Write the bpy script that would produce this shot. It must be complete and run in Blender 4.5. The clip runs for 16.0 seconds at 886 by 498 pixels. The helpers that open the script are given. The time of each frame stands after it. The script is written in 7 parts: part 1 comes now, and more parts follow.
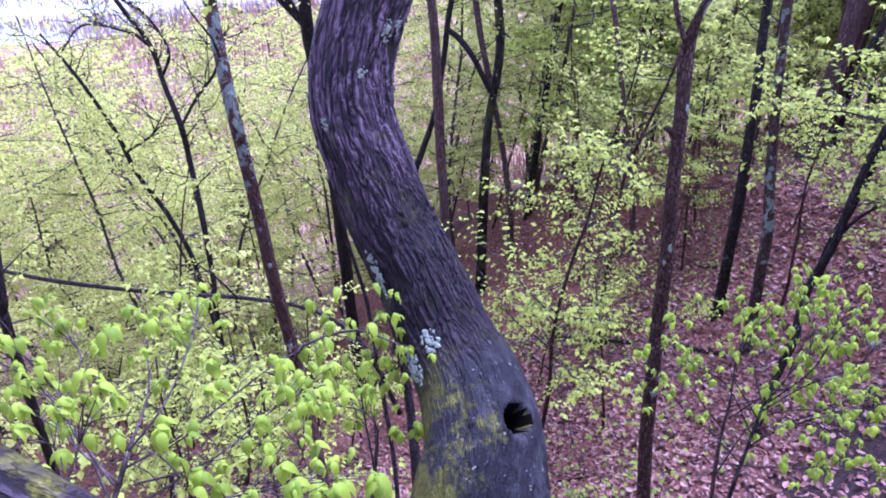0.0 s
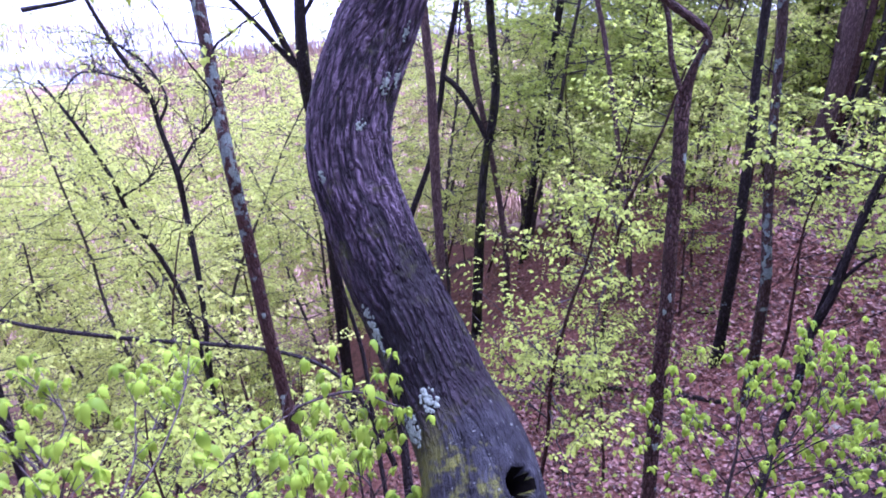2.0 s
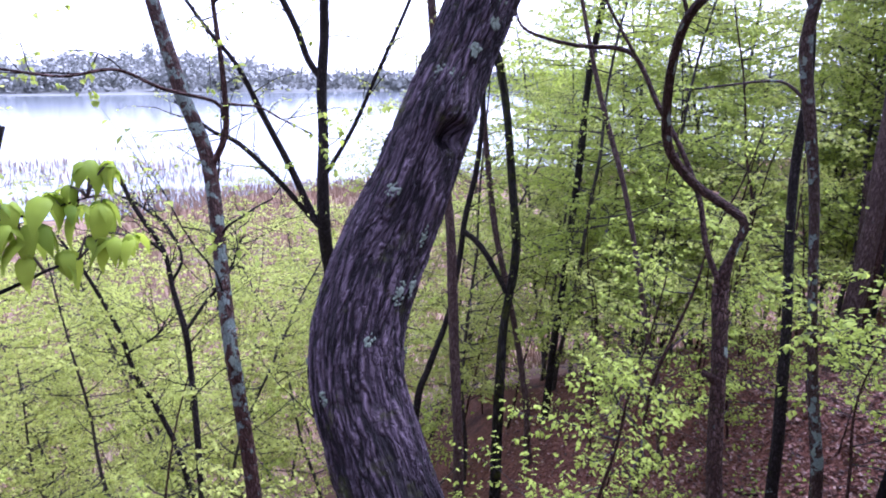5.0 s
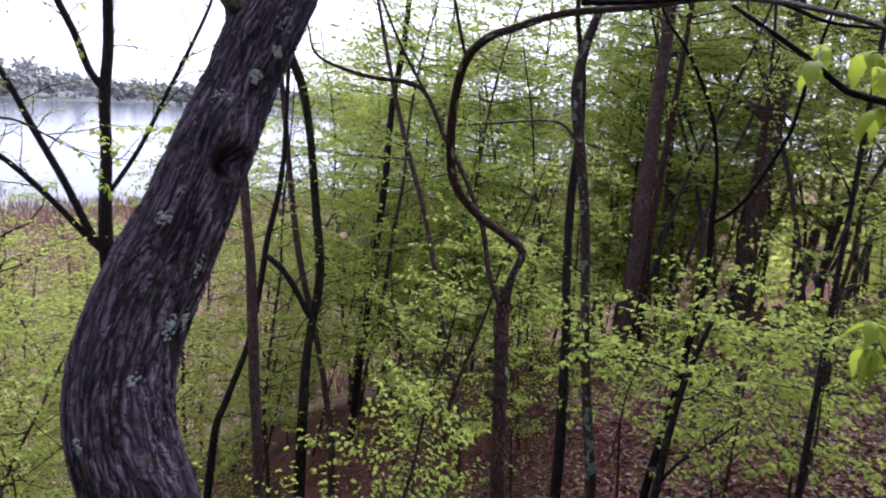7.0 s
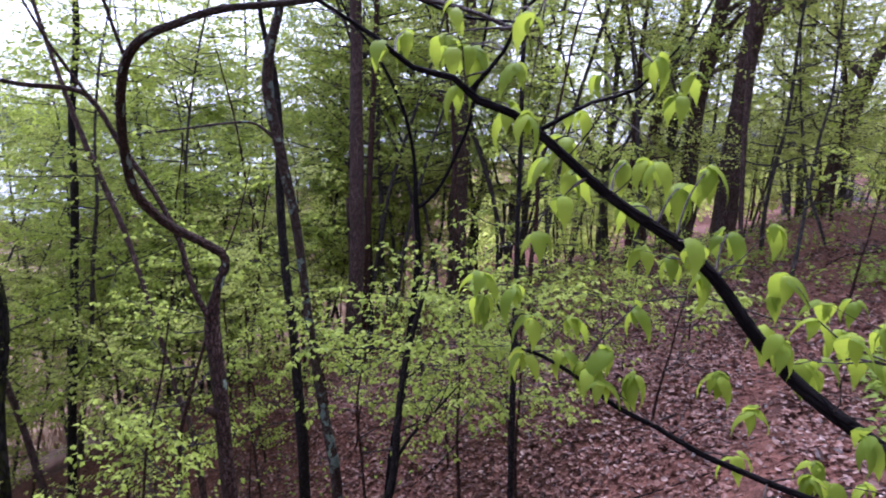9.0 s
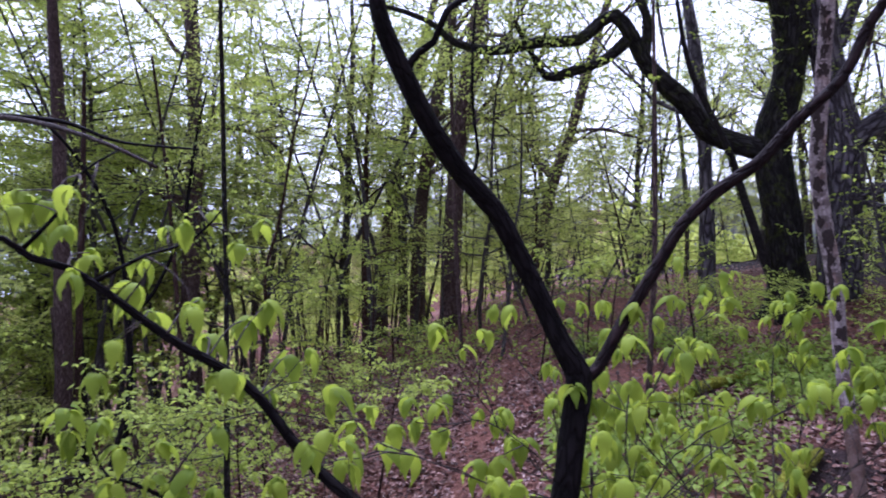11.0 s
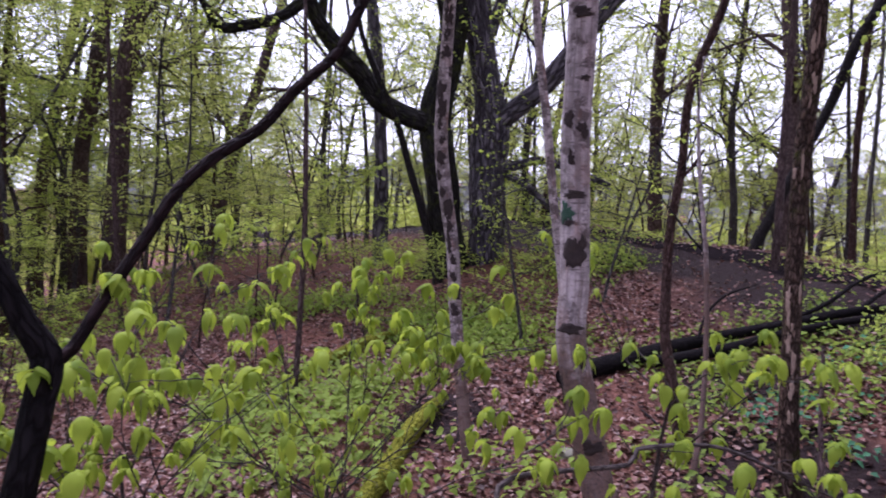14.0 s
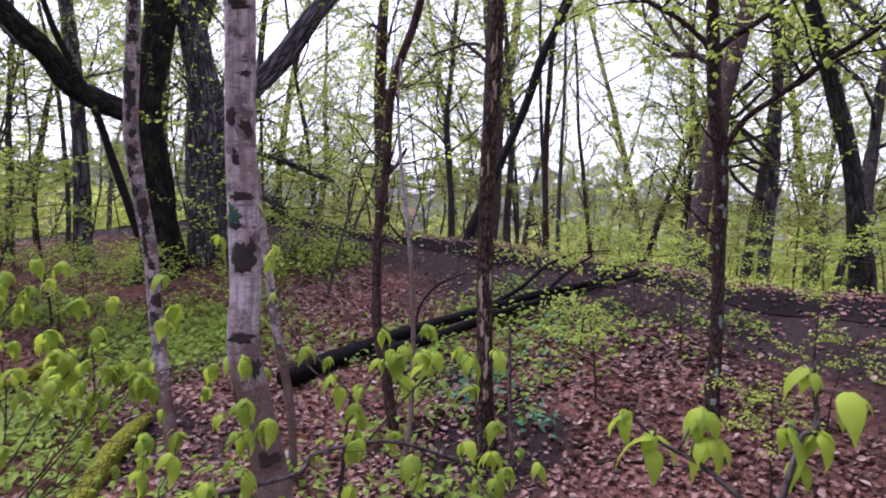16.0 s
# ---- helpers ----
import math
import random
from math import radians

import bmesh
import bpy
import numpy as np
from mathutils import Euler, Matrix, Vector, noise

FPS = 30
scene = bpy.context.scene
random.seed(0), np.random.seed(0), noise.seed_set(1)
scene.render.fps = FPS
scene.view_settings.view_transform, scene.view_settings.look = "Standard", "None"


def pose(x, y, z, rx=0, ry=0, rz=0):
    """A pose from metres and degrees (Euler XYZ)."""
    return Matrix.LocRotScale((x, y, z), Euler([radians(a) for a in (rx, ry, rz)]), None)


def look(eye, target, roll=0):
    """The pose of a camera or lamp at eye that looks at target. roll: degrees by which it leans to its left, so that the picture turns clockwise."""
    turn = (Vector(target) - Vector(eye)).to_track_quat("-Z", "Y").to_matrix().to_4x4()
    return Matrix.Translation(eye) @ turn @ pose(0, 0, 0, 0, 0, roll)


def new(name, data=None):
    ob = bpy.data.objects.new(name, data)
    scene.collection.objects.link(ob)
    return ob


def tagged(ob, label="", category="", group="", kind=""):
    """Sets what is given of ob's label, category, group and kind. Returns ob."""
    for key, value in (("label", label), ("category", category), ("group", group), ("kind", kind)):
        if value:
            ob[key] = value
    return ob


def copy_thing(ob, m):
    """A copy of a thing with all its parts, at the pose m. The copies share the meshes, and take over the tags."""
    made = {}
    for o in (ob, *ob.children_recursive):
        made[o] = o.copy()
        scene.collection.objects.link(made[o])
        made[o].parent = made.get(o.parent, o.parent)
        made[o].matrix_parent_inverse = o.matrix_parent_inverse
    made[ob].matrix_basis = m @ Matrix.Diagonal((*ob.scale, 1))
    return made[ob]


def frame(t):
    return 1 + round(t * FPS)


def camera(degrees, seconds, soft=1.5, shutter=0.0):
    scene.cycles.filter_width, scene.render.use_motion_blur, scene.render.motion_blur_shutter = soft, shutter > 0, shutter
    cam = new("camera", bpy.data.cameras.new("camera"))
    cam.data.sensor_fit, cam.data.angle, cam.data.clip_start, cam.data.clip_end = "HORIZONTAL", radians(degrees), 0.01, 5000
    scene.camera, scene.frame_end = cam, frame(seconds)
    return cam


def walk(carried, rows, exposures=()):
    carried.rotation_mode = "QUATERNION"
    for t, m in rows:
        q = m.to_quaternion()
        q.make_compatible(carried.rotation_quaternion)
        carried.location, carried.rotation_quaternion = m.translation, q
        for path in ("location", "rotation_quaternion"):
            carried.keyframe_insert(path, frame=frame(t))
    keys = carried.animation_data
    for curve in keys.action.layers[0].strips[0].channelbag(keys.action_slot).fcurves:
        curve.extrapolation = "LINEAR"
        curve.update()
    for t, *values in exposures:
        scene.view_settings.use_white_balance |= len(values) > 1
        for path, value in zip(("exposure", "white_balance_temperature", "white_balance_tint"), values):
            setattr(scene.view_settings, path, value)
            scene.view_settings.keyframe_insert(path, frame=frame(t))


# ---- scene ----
cam = camera(66.0, 16.0, 1.8, 0.25)
PATH = [
    (0, (0.267, -0.017, 0.052), (0.12, 1.728, -0.914), -1.0),
    (0.5, (0.271, 0.001, 0.028), (0.151, 1.723, -0.982), -0.9),
    (1, (0.266, -0.018, 0.021), (0.085, 1.708, -0.973), -0.7),
    (1.5, (0.267, -0.047, 0.037), (0.084, 1.709, -0.902), -0.5),
    (2, (0.247, 0.049, 0.071), (0.113, 1.85, -0.788), -0.7),
    (2.5, (0.238, 0.253, 0.068), (0.14, 2.053, -0.799), -3.8),
    (3, (0.215, 0.419, 0.086), (0.176, 2.157, -0.903), -5.6),
    (3.5, (0.246, 0.417, 0.085), (0.234, 2.139, -0.934), -4.4),
    (4, (0.248, 0.396, 0.148), (0.098, 2.154, -0.792), -1.8),
    (4.5, (0.219, 0.429, 0.246), (-0.043, 2.309, -0.384), -0.1),
    (4.7, (0.216, 0.428, 0.252), (-0.03, 2.337, -0.295), -0.1),
    (6.8, (0.316, 0.405, 0.296), (0.599, 2.345, -0.1), 3.7),
    (7, (0.326, 0.414, 0.29), (0.673, 2.339, -0.125), 3.6),
    (7.5, (0.385, 0.408, 0.278), (0.979, 2.271, -0.142), 2.6),
    (8, (0.433, 0.385, 0.277), (1.247, 2.162, -0.147), 2.7),
    (8.2, (0.446, 0.39, 0.269), (1.3, 2.145, -0.165), 2.6),
    (10.3, (0.494, 0.139, 0.314), (1.938, 1.508, 0.115), -1.3),
    (10.5, (0.507, 0.095, 0.336), (1.993, 1.423, 0.171), -0.6),
    (11, (0.573, 0.018, 0.364), (2.177, 1.207, 0.244), -0.3),
    (11.5, (0.638, -0.053, 0.375), (2.331, 1.005, 0.254), 0.1),
    (12, (0.686, -0.106, 0.385), (2.434, 0.863, 0.288), 1.1),
    (12.5, (0.719, -0.157, 0.386), (2.506, 0.733, 0.264), 1.3),
    (13, (0.768, -0.225, 0.387), (2.641, 0.457, 0.225), 1.4),
    (13.5, (0.797, -0.248, 0.374), (2.712, 0.295, 0.18), 2.5),
    (14, (0.802, -0.298, 0.377), (2.75, 0.103, 0.163), 2.5),
    (14.5, (0.791, -0.334, 0.372), (2.77, -0.172, 0.132), 2.7),
    (15, (0.829, -0.341, 0.359), (2.811, -0.3, 0.096), 2.4),
    (15.5, (0.853, -0.417, 0.369), (2.83, -0.605, 0.132), 3.0),
    (16, (0.868, -0.474, 0.4), (2.828, -0.826, 0.206), 2.6),
]
EXPOSURES = [(0, 2.64, 4750, 57), (2.0, 2.7, 4750, 56), (3.5, 2.78, 4750, 58), (4.0, 2.86, 4700, 58), (4.5, 2.54, 4700, 49), (4.7, 2.4, 4800, 43), (6.8, 1.52, 5450, 31), (7.0, 1.52, 5450, 31), (8.0, 1.9, 5500, 34), (8.2, 1.88, 5450, 34), (10.3, 1.55, 5000, 32), (11.5, 1.48, 5150, 37), (12.5, 1.45, 5250, 38), (14, 1.45, 5450, 38), (16, 1.57, 5450, 35)]
walk(cam, [(t, look(eye, target, roll)) for t, eye, target, roll in PATH], EXPOSURES)

# ---- overcast daylight ----
world = bpy.data.worlds.new("overcast_sky")
scene.world = world
world.use_nodes = True
wn, wl = world.node_tree.nodes, world.node_tree.links
wn.clear()
sky = wn.new("ShaderNodeTexSky")
sky.sky_type, sky.sun_disc = "NISHITA", False
sky.sun_elevation, sky.sun_rotation = radians(62), radians(40)
sky.air_density, sky.dust_density = 1.0, 0.7
veil = wn.new("ShaderNodeHueSaturation")          # cloud cover takes the blue out of the sky
veil.inputs["Saturation"].default_value = 0.12
veil.inputs["Value"].default_value = 1.0
back = wn.new("ShaderNodeBackground")
back.inputs["Strength"].default_value = 0.115
wout = wn.new("ShaderNodeOutputWorld")
wl.new(sky.outputs[0], veil.inputs["Color"])
wl.new(veil.outputs[0], back.inputs["Color"])
wl.new(back.outputs[0], wout.inputs["Surface"])

sun = new("sun", bpy.data.lights.new("sun", "SUN"))
sun.data.energy, sun.data.angle, sun.data.color = 2.3, radians(40), (1.0, 0.97, 0.93)
sun.matrix_world = look((30 * math.cos(radians(62)) * math.sin(radians(40)), 30 * math.cos(radians(62)) * math.cos(radians(40)), 30 * math.sin(radians(62))), (0, 0, 0))


# ---- lie of the land: a ridge, a steep bank and a marsh; u runs down the bank, v along it ----
BANK_U = [-400, -90, -60, -25, -14, -10, -7.2, -5, -3.5, -1.5, -0.6, 0, 1, 2, 3, 4.5, 6, 9, 13, 17, 55, 64, 400, 430, 600, 900, 1500, 4000]
BANK_Z = [-10.2, -10, -8.4, -3.6, -1.55, -0.75, -0.5, -1.0, -1.35, -1.45, -1.52, -1.8, -3.0, -4.0, -4.7, -5.5, -6.2, -7.8, -9.5, -10.0, -10.05, -10.6, -10.6, -9.6, 4, 12, 14, 10]


def uv_of(x, y):
    return -0.5 * x + 0.866 * y, 0.866 * x + 0.5 * y


def land(x, y):
    """Height of the ground, for numbers or arrays."""
    u, v = uv_of(np.asarray(x, float), np.asarray(y, float))
    s = np.clip(1 - 0.16 * (v - 2.2), 0.26, 1.0)
    w = np.where(u <= 0, u, np.where(u < 8, u * s, 8 * s + (u - 8)))
    z = np.interp(w, BANK_U, BANK_Z)
    z = np.maximum(z - 0.11 * np.clip(v - 15, 0, 300), np.minimum(z, -10.0))      # the ridge sinks along its length
    near = np.clip(1.3 - np.abs(w) / 60, 0, 1)
    z = z + near * (0.05 * np.sin(1.7 * x + 0.6 * y) * np.sin(1.3 * y - 0.5 * x + 1) + 0.022 * np.sin(4.1 * x + 2.2 * y + 1) * np.cos(3.7 * y - 1.4 * x))
    far = np.clip((u - 420) / 200, 0, 1)
    return z + far * (5 * np.sin(v / 90 + 1) + 3 * np.sin(v / 37) + 1.5 * np.sin(v / 11))


# ---- materials ----
def material(name):
    m = bpy.data.materials.new(name)
    m.use_nodes = True
    n = m.node_tree.nodes
    n.clear()
    return m, n, m.node_tree.links


def ramp(n, l, source, stops):
    r = n.new("ShaderNodeValToRGB")
    while len(r.color_ramp.elements) < len(stops):
        r.color_ramp.elements.new(0.5)
    for e, (p, c) in zip(r.color_ramp.elements, stops):
        e.position, e.color = p, (*c, 1) if len(c) == 3 else (c[0], c[0], c[0], 1)
    l.new(source, r.inputs[0])
    return r.outputs[0]


def noise_of(n, l, vector, scale, detail=4, rough=0.6, distort=0.0):
    t = n.new("ShaderNodeTexNoise")
    t.inputs["Scale"].default_value, t.inputs["Detail"].default_value = scale, detail
    t.inputs["Roughness"].default_value, t.inputs["Distortion"].default_value = rough, distort
    l.new(vector, t.inputs["Vector"])
    return t.outputs["Fac"]


def scaled(n, l, vector, xyz):
    t = n.new("ShaderNodeMapping")
    t.inputs["Scale"].default_value = xyz
    l.new(vector, t.inputs["Vector"])
    return t.outputs[0]


def mixed(n, l, fac, a, b):
    t = n.new("ShaderNodeMix")
    t.data_type = "RGBA"
    for value, slot in ((fac, t.inputs["Factor"]), (a, t.inputs["A"]), (b, t.inputs["B"])):
        if isinstance(value, (int, float)):
            slot.default_value = value
        elif isinstance(value, tuple):
            slot.default_value = (*value, 1)
        else:
            l.new(value, slot)
    return t.outputs["Result"]


def maths(n, l, op, a, b=0.0):
    t = n.new("ShaderNodeMath")
    t.operation = op
    for value, slot in zip((a, b), t.inputs):
        if isinstance(value, (int, float)):
            slot.default_value = value
        else:
            l.new(value, slot)
    return t.outputs[0]


def finish(n, l, colour, rough, height=None, strength=0.5, distance=0.01, spec=0.22):
    b = n.new("ShaderNodeBsdfPrincipled")
    o = n.new("ShaderNodeOutputMaterial")
    b.inputs["Specular IOR Level"].default_value = spec
    if isinstance(colour, tuple):
        b.inputs["Base Color"].default_value = (*colour, 1)
    else:
        l.new(colour, b.inputs["Base Color"])
    if isinstance(rough, (int, float)):
        b.inputs["Roughness"].default_value = rough
    else:
        l.new(rough, b.inputs["Roughness"])
    if height is not None:
        u = n.new("ShaderNodeBump")
        u.inputs["Strength"].default_value, u.inputs["Distance"].default_value = strength, distance
        l.new(height, u.inputs["Height"])
        l.new(u.outputs[0], b.inputs["Normal"])
    l.new(b.outputs[0], o.inputs["Surface"])
    return b


def bark(name, dark, mid, light, grain=38.0, stretch=0.16, moss=0.0, lichen=0.0, depth=0.012, wet=0.45, crust=22.0, collar=0.0, spec=0.08, plates=False, rise=0.0):
    """Furrowed bark in long plates, laid along each stem by its bark_co attribute (metres round and along)."""
    m, n, l = material(name)
    at = n.new("ShaderNodeAttribute")
    at.attribute_name = "bark_co"
    co = at.outputs["Vector"]
    long = scaled(n, l, co, (1, 1, stretch))
    wave = n.new("ShaderNodeTexNoise")
    wave.inputs["Scale"].default_value, wave.inputs["Detail"].default_value = grain * 0.8, 3
    l.new(long, wave.inputs["Vector"])
    bent = n.new("ShaderNodeVectorMath")
    bent.operation = "MULTIPLY_ADD"
    bent.inputs[1].default_value = (1.5 / grain, 1.5 / grain, 1.5 / grain)
    l.new(wave.outputs["Color"], bent.inputs[0])
    l.new(long, bent.inputs[2])
    cell = n.new("ShaderNodeTexVoronoi")
    cell.feature = "DISTANCE_TO_EDGE"
    cell.inputs["Scale"].default_value = grain
    l.new(bent.outputs[0], cell.inputs["Vector"])
    plate = ramp(n, l, cell.outputs["Distance"], [(0.02, (0.0,)), (0.16, (0.75,)), (0.4, (1.0,))])
    ridges = noise_of(n, l, long, grain * 0.9, 6, 0.66, 0.6)
    fine = noise_of(n, l, scaled(n, l, co, (1, 1, 0.5)), grain * 4, 3, 0.7)
    blotch = noise_of(n, l, co, 4.0, 3, 0.6)
    colour = ramp(n, l, maths(n, l, "MULTIPLY", maths(n, l, "ADD", maths(n, l, "MULTIPLY", plate, 0.6), 0.4), ridges), [(0.17, dark), (0.38, mid), (0.64, light)])
    if plates:
        # long fissures that part and meet, cross cracks, and the modelled plates; paler higher up
        proud = n.new("ShaderNodeAttribute")
        proud.attribute_name = "plate"
        def cracks(xyz, scale, width, distort):
            t = noise_of(n, l, scaled(n, l, co, xyz), scale, 4, 0.55, distort)
            return ramp(n, l, maths(n, l, "ABSOLUTE", maths(n, l, "SUBTRACT", t, 0.5)), [(0.0, (0.0,)), (0.45 * width, (0.35,)), (width, (1.0,))])
        plate = maths(n, l, "MULTIPLY", cracks((1, 1, 0.13), 21, 0.07, 0.6), maths(n, l, "ADD", maths(n, l, "MULTIPLY", cracks((1, 1, 0.45), 24, 0.05, 0.4), 0.4), 0.6))
        if plates == "modelled":
            plate = maths(n, l, "MULTIPLY", plate, maths(n, l, "ADD", maths(n, l, "MULTIPLY", proud.outputs["Fac"], 1.0), 0.22))
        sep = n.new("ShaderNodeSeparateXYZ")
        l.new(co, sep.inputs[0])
        # tone factor, 0.45 low on the modelled trunk to 2.7 high up
        pallid = 0.9 if plates != "modelled" else ramp(n, l, maths(n, l, "ADD", maths(n, l, "MULTIPLY", sep.outputs[2], 0.3), maths(n, l, "MULTIPLY", blotch, 0.3)), [(0.88, (0.45,)), (1.3, (2.7,))])
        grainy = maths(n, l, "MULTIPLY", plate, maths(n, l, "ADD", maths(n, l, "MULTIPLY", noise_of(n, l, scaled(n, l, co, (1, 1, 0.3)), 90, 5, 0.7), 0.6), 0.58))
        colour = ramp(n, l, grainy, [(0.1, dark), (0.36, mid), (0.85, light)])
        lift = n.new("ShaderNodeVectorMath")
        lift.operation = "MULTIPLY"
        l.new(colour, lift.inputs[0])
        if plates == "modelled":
            l.new(pallid, lift.inputs[1])
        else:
            lift.inputs[1].default_value = (pallid, pallid, pallid)
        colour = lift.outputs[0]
    colour = mixed(n, l, maths(n, l, "MULTIPLY", fine, 0.25), colour, mid)
    colour = mixed(n, l, ramp(n, l, blotch, [(0.4, (0.0,)), (0.7, (0.5,))]), colour, tuple(0.5 * c for c in mid))
    if moss:
        patch = ramp(n, l, noise_of(n, l, co, 7.0, 6, 0.75), [(0.64 - 0.25 * moss, (0.0,)), (0.80 - 0.25 * moss, (0.9,))])
        green = ramp(n, l, noise_of(n, l, co, 120, 2), [(0.3, (0.09, 0.1, 0.01) if moss > 1 else (0.035, 0.04, 0.006) if moss > 0.55 else (0.012, 0.018, 0.003)), (0.7, (0.27, 0.27, 0.022) if moss > 1 else (0.15, 0.155, 0.018) if moss > 0.55 else (0.065, 0.075, 0.009))])
        colour = mixed(n, l, patch, colour, green)
    if lichen:
        cover = noise_of(n, l, co, crust, 5, 0.7)
        if rise:
            # lichen thickens up the trunk
            sep = n.new("ShaderNodeSeparateXYZ")
            l.new(co, sep.inputs[0])
            more = maths(n, l, "MINIMUM", maths(n, l, "MAXIMUM", maths(n, l, "SUBTRACT", sep.outputs[2], rise), 0.0), 1.2)
            cover = maths(n, l, "ADD", cover, maths(n, l, "MULTIPLY", more, 0.155))
        spots = ramp(n, l, cover, [(0.72 - 0.14 * lichen, (0.0,)), (0.75 - 0.14 * lichen, (0.85,))])
        pale = ramp(n, l, noise_of(n, l, co, 150, 2), [(0.3, (0.08, 0.11, 0.092)), (0.7, (0.19, 0.24, 0.205))])
        colour = mixed(n, l, spots, colour, pale)
    height = maths(n, l, "ADD", maths(n, l, "MULTIPLY", plate, 1.2), maths(n, l, "ADD", maths(n, l, "MULTIPLY", ridges, 0.9), maths(n, l, "MULTIPLY", fine, 0.25)))
    if collar:
        # smooth grey swollen foot below the furrowed bark
        sep = n.new("ShaderNodeSeparateXYZ")
        l.new(co, sep.inputs[0])
        level = maths(n, l, "ADD", sep.outputs[2], maths(n, l, "MULTIPLY", noise_of(n, l, co, 9, 4, 0.7), 0.4))
        foot = ramp(n, l, maths(n, l, "SUBTRACT", level, collar - 0.5), [(0.5, (1.0,)), (0.72, (0.0,))])
        skin = ramp(n, l, noise_of(n, l, scaled(n, l, co, (1, 1, 0.6)), 26, 5, 0.7), [(0.32, (0.004, 0.004, 0.005)), (0.52, (0.012, 0.0125, 0.0155)), (0.72, (0.04, 0.043, 0.046))])
        skin = mixed(n, l, ramp(n, l, noise_of(n, l, co, 70, 3, 0.6), [(0.66, (0.0,)), (0.7, (0.8,))]), skin, (0.17, 0.19, 0.16))
        geo = n.new("ShaderNodeNewGeometry")
        side = n.new("ShaderNodeVectorMath")          # moss keeps to the damp side
        side.operation = "DOT_PRODUCT"
        side.inputs[1].default_value = (-0.16, -0.03, 0.03)
        l.new(geo.outputs["Normal"], side.inputs[0])
        growth = ramp(n, l, maths(n, l, "ADD", noise_of(n, l, co, 9, 8, 0.8), side.outputs["Value"]), [(0.57, (0.0,)), (0.67, (0.9,))])
        skin = mixed(n, l, growth, skin, ramp(n, l, fine, [(0.3, (0.03, 0.035, 0.006)), (0.7, (0.12, 0.125, 0.016))]))
        colour = mixed(n, l, foot, colour, skin)
        height = mixed(n, l, maths(n, l, "MULTIPLY", foot, 0.6), height, maths(n, l, "MULTIPLY", fine, 0.8))
    finish(n, l, colour, ramp(n, l, fine, [(0.2, (wet,)), (0.8, (wet + 0.3,))]), height, 1.0, depth, spec)
    return m


def birch_bark(name, white, patchy, foot=0.0):
    m, n, l = material(name)
    at = n.new("ShaderNodeAttribute")
    at.attribute_name = "bark_co"
    co = at.outputs["Vector"]
    bands = noise_of(n, l, scaled(n, l, co, (1, 1, 1.1)), 18, 6, 0.72, 0.4)
    lent = noise_of(n, l, scaled(n, l, co, (0.35, 0.35, 3.0)), 60, 2, 0.5)
    big = noise_of(n, l, scaled(n, l, co, (1, 1, 1.5)), 8.5, 9, 0.78)
    fine = noise_of(n, l, co, 130, 3, 0.6)
    colour = ramp(n, l, bands, [(0.36, tuple(0.42 * c for c in white)), (0.55, white), (0.8, tuple(min(1, 1.15 * c) for c in white))])
    colour = mixed(n, l, ramp(n, l, lent, [(0.6, (0.0,)), (0.68, (0.8,))]), colour, (0.06, 0.045, 0.04))
    colour = mixed(n, l, ramp(n, l, big, [(patchy, (0.0,)), (patchy + 0.05, (0.9,))]), colour, (0.045, 0.03, 0.026))
    rust = noise_of(n, l, scaled(n, l, co, (1, 1, 0.6)), 9, 4, 0.6)
    colour = mixed(n, l, ramp(n, l, rust, [(0.55, (0.0,)), (0.72, (0.7,))]), colour, (0.20, 0.085, 0.05))
    streak = noise_of(n, l, scaled(n, l, co, (1, 1, 0.05)), 70, 3, 0.6)
    colour = mixed(n, l, ramp(n, l, streak, [(0.42, (0.0,)), (0.62, (0.75,))]), colour, (0.13, 0.1, 0.095))
    if foot:
        # old red-brown bark towards the foot
        sep = n.new("ShaderNodeSeparateXYZ")
        l.new(co, sep.inputs[0])
        level = maths(n, l, "ADD", sep.outputs[2], maths(n, l, "MULTIPLY", noise_of(n, l, co, 11, 5, 0.75), 1.1))
        old = ramp(n, l, maths(n, l, "SUBTRACT", level, foot), [(0.35, (0.85,)), (0.6, (0.0,))])
        colour = mixed(n, l, old, colour, ramp(n, l, fine, [(0.3, (0.035, 0.02, 0.016)), (0.7, (0.13, 0.07, 0.05))]))
    finish(n, l, colour, 0.7, maths(n, l, "ADD", bands, maths(n, l, "MULTIPLY", fine, 0.4)), 0.7, 0.006)
    return m


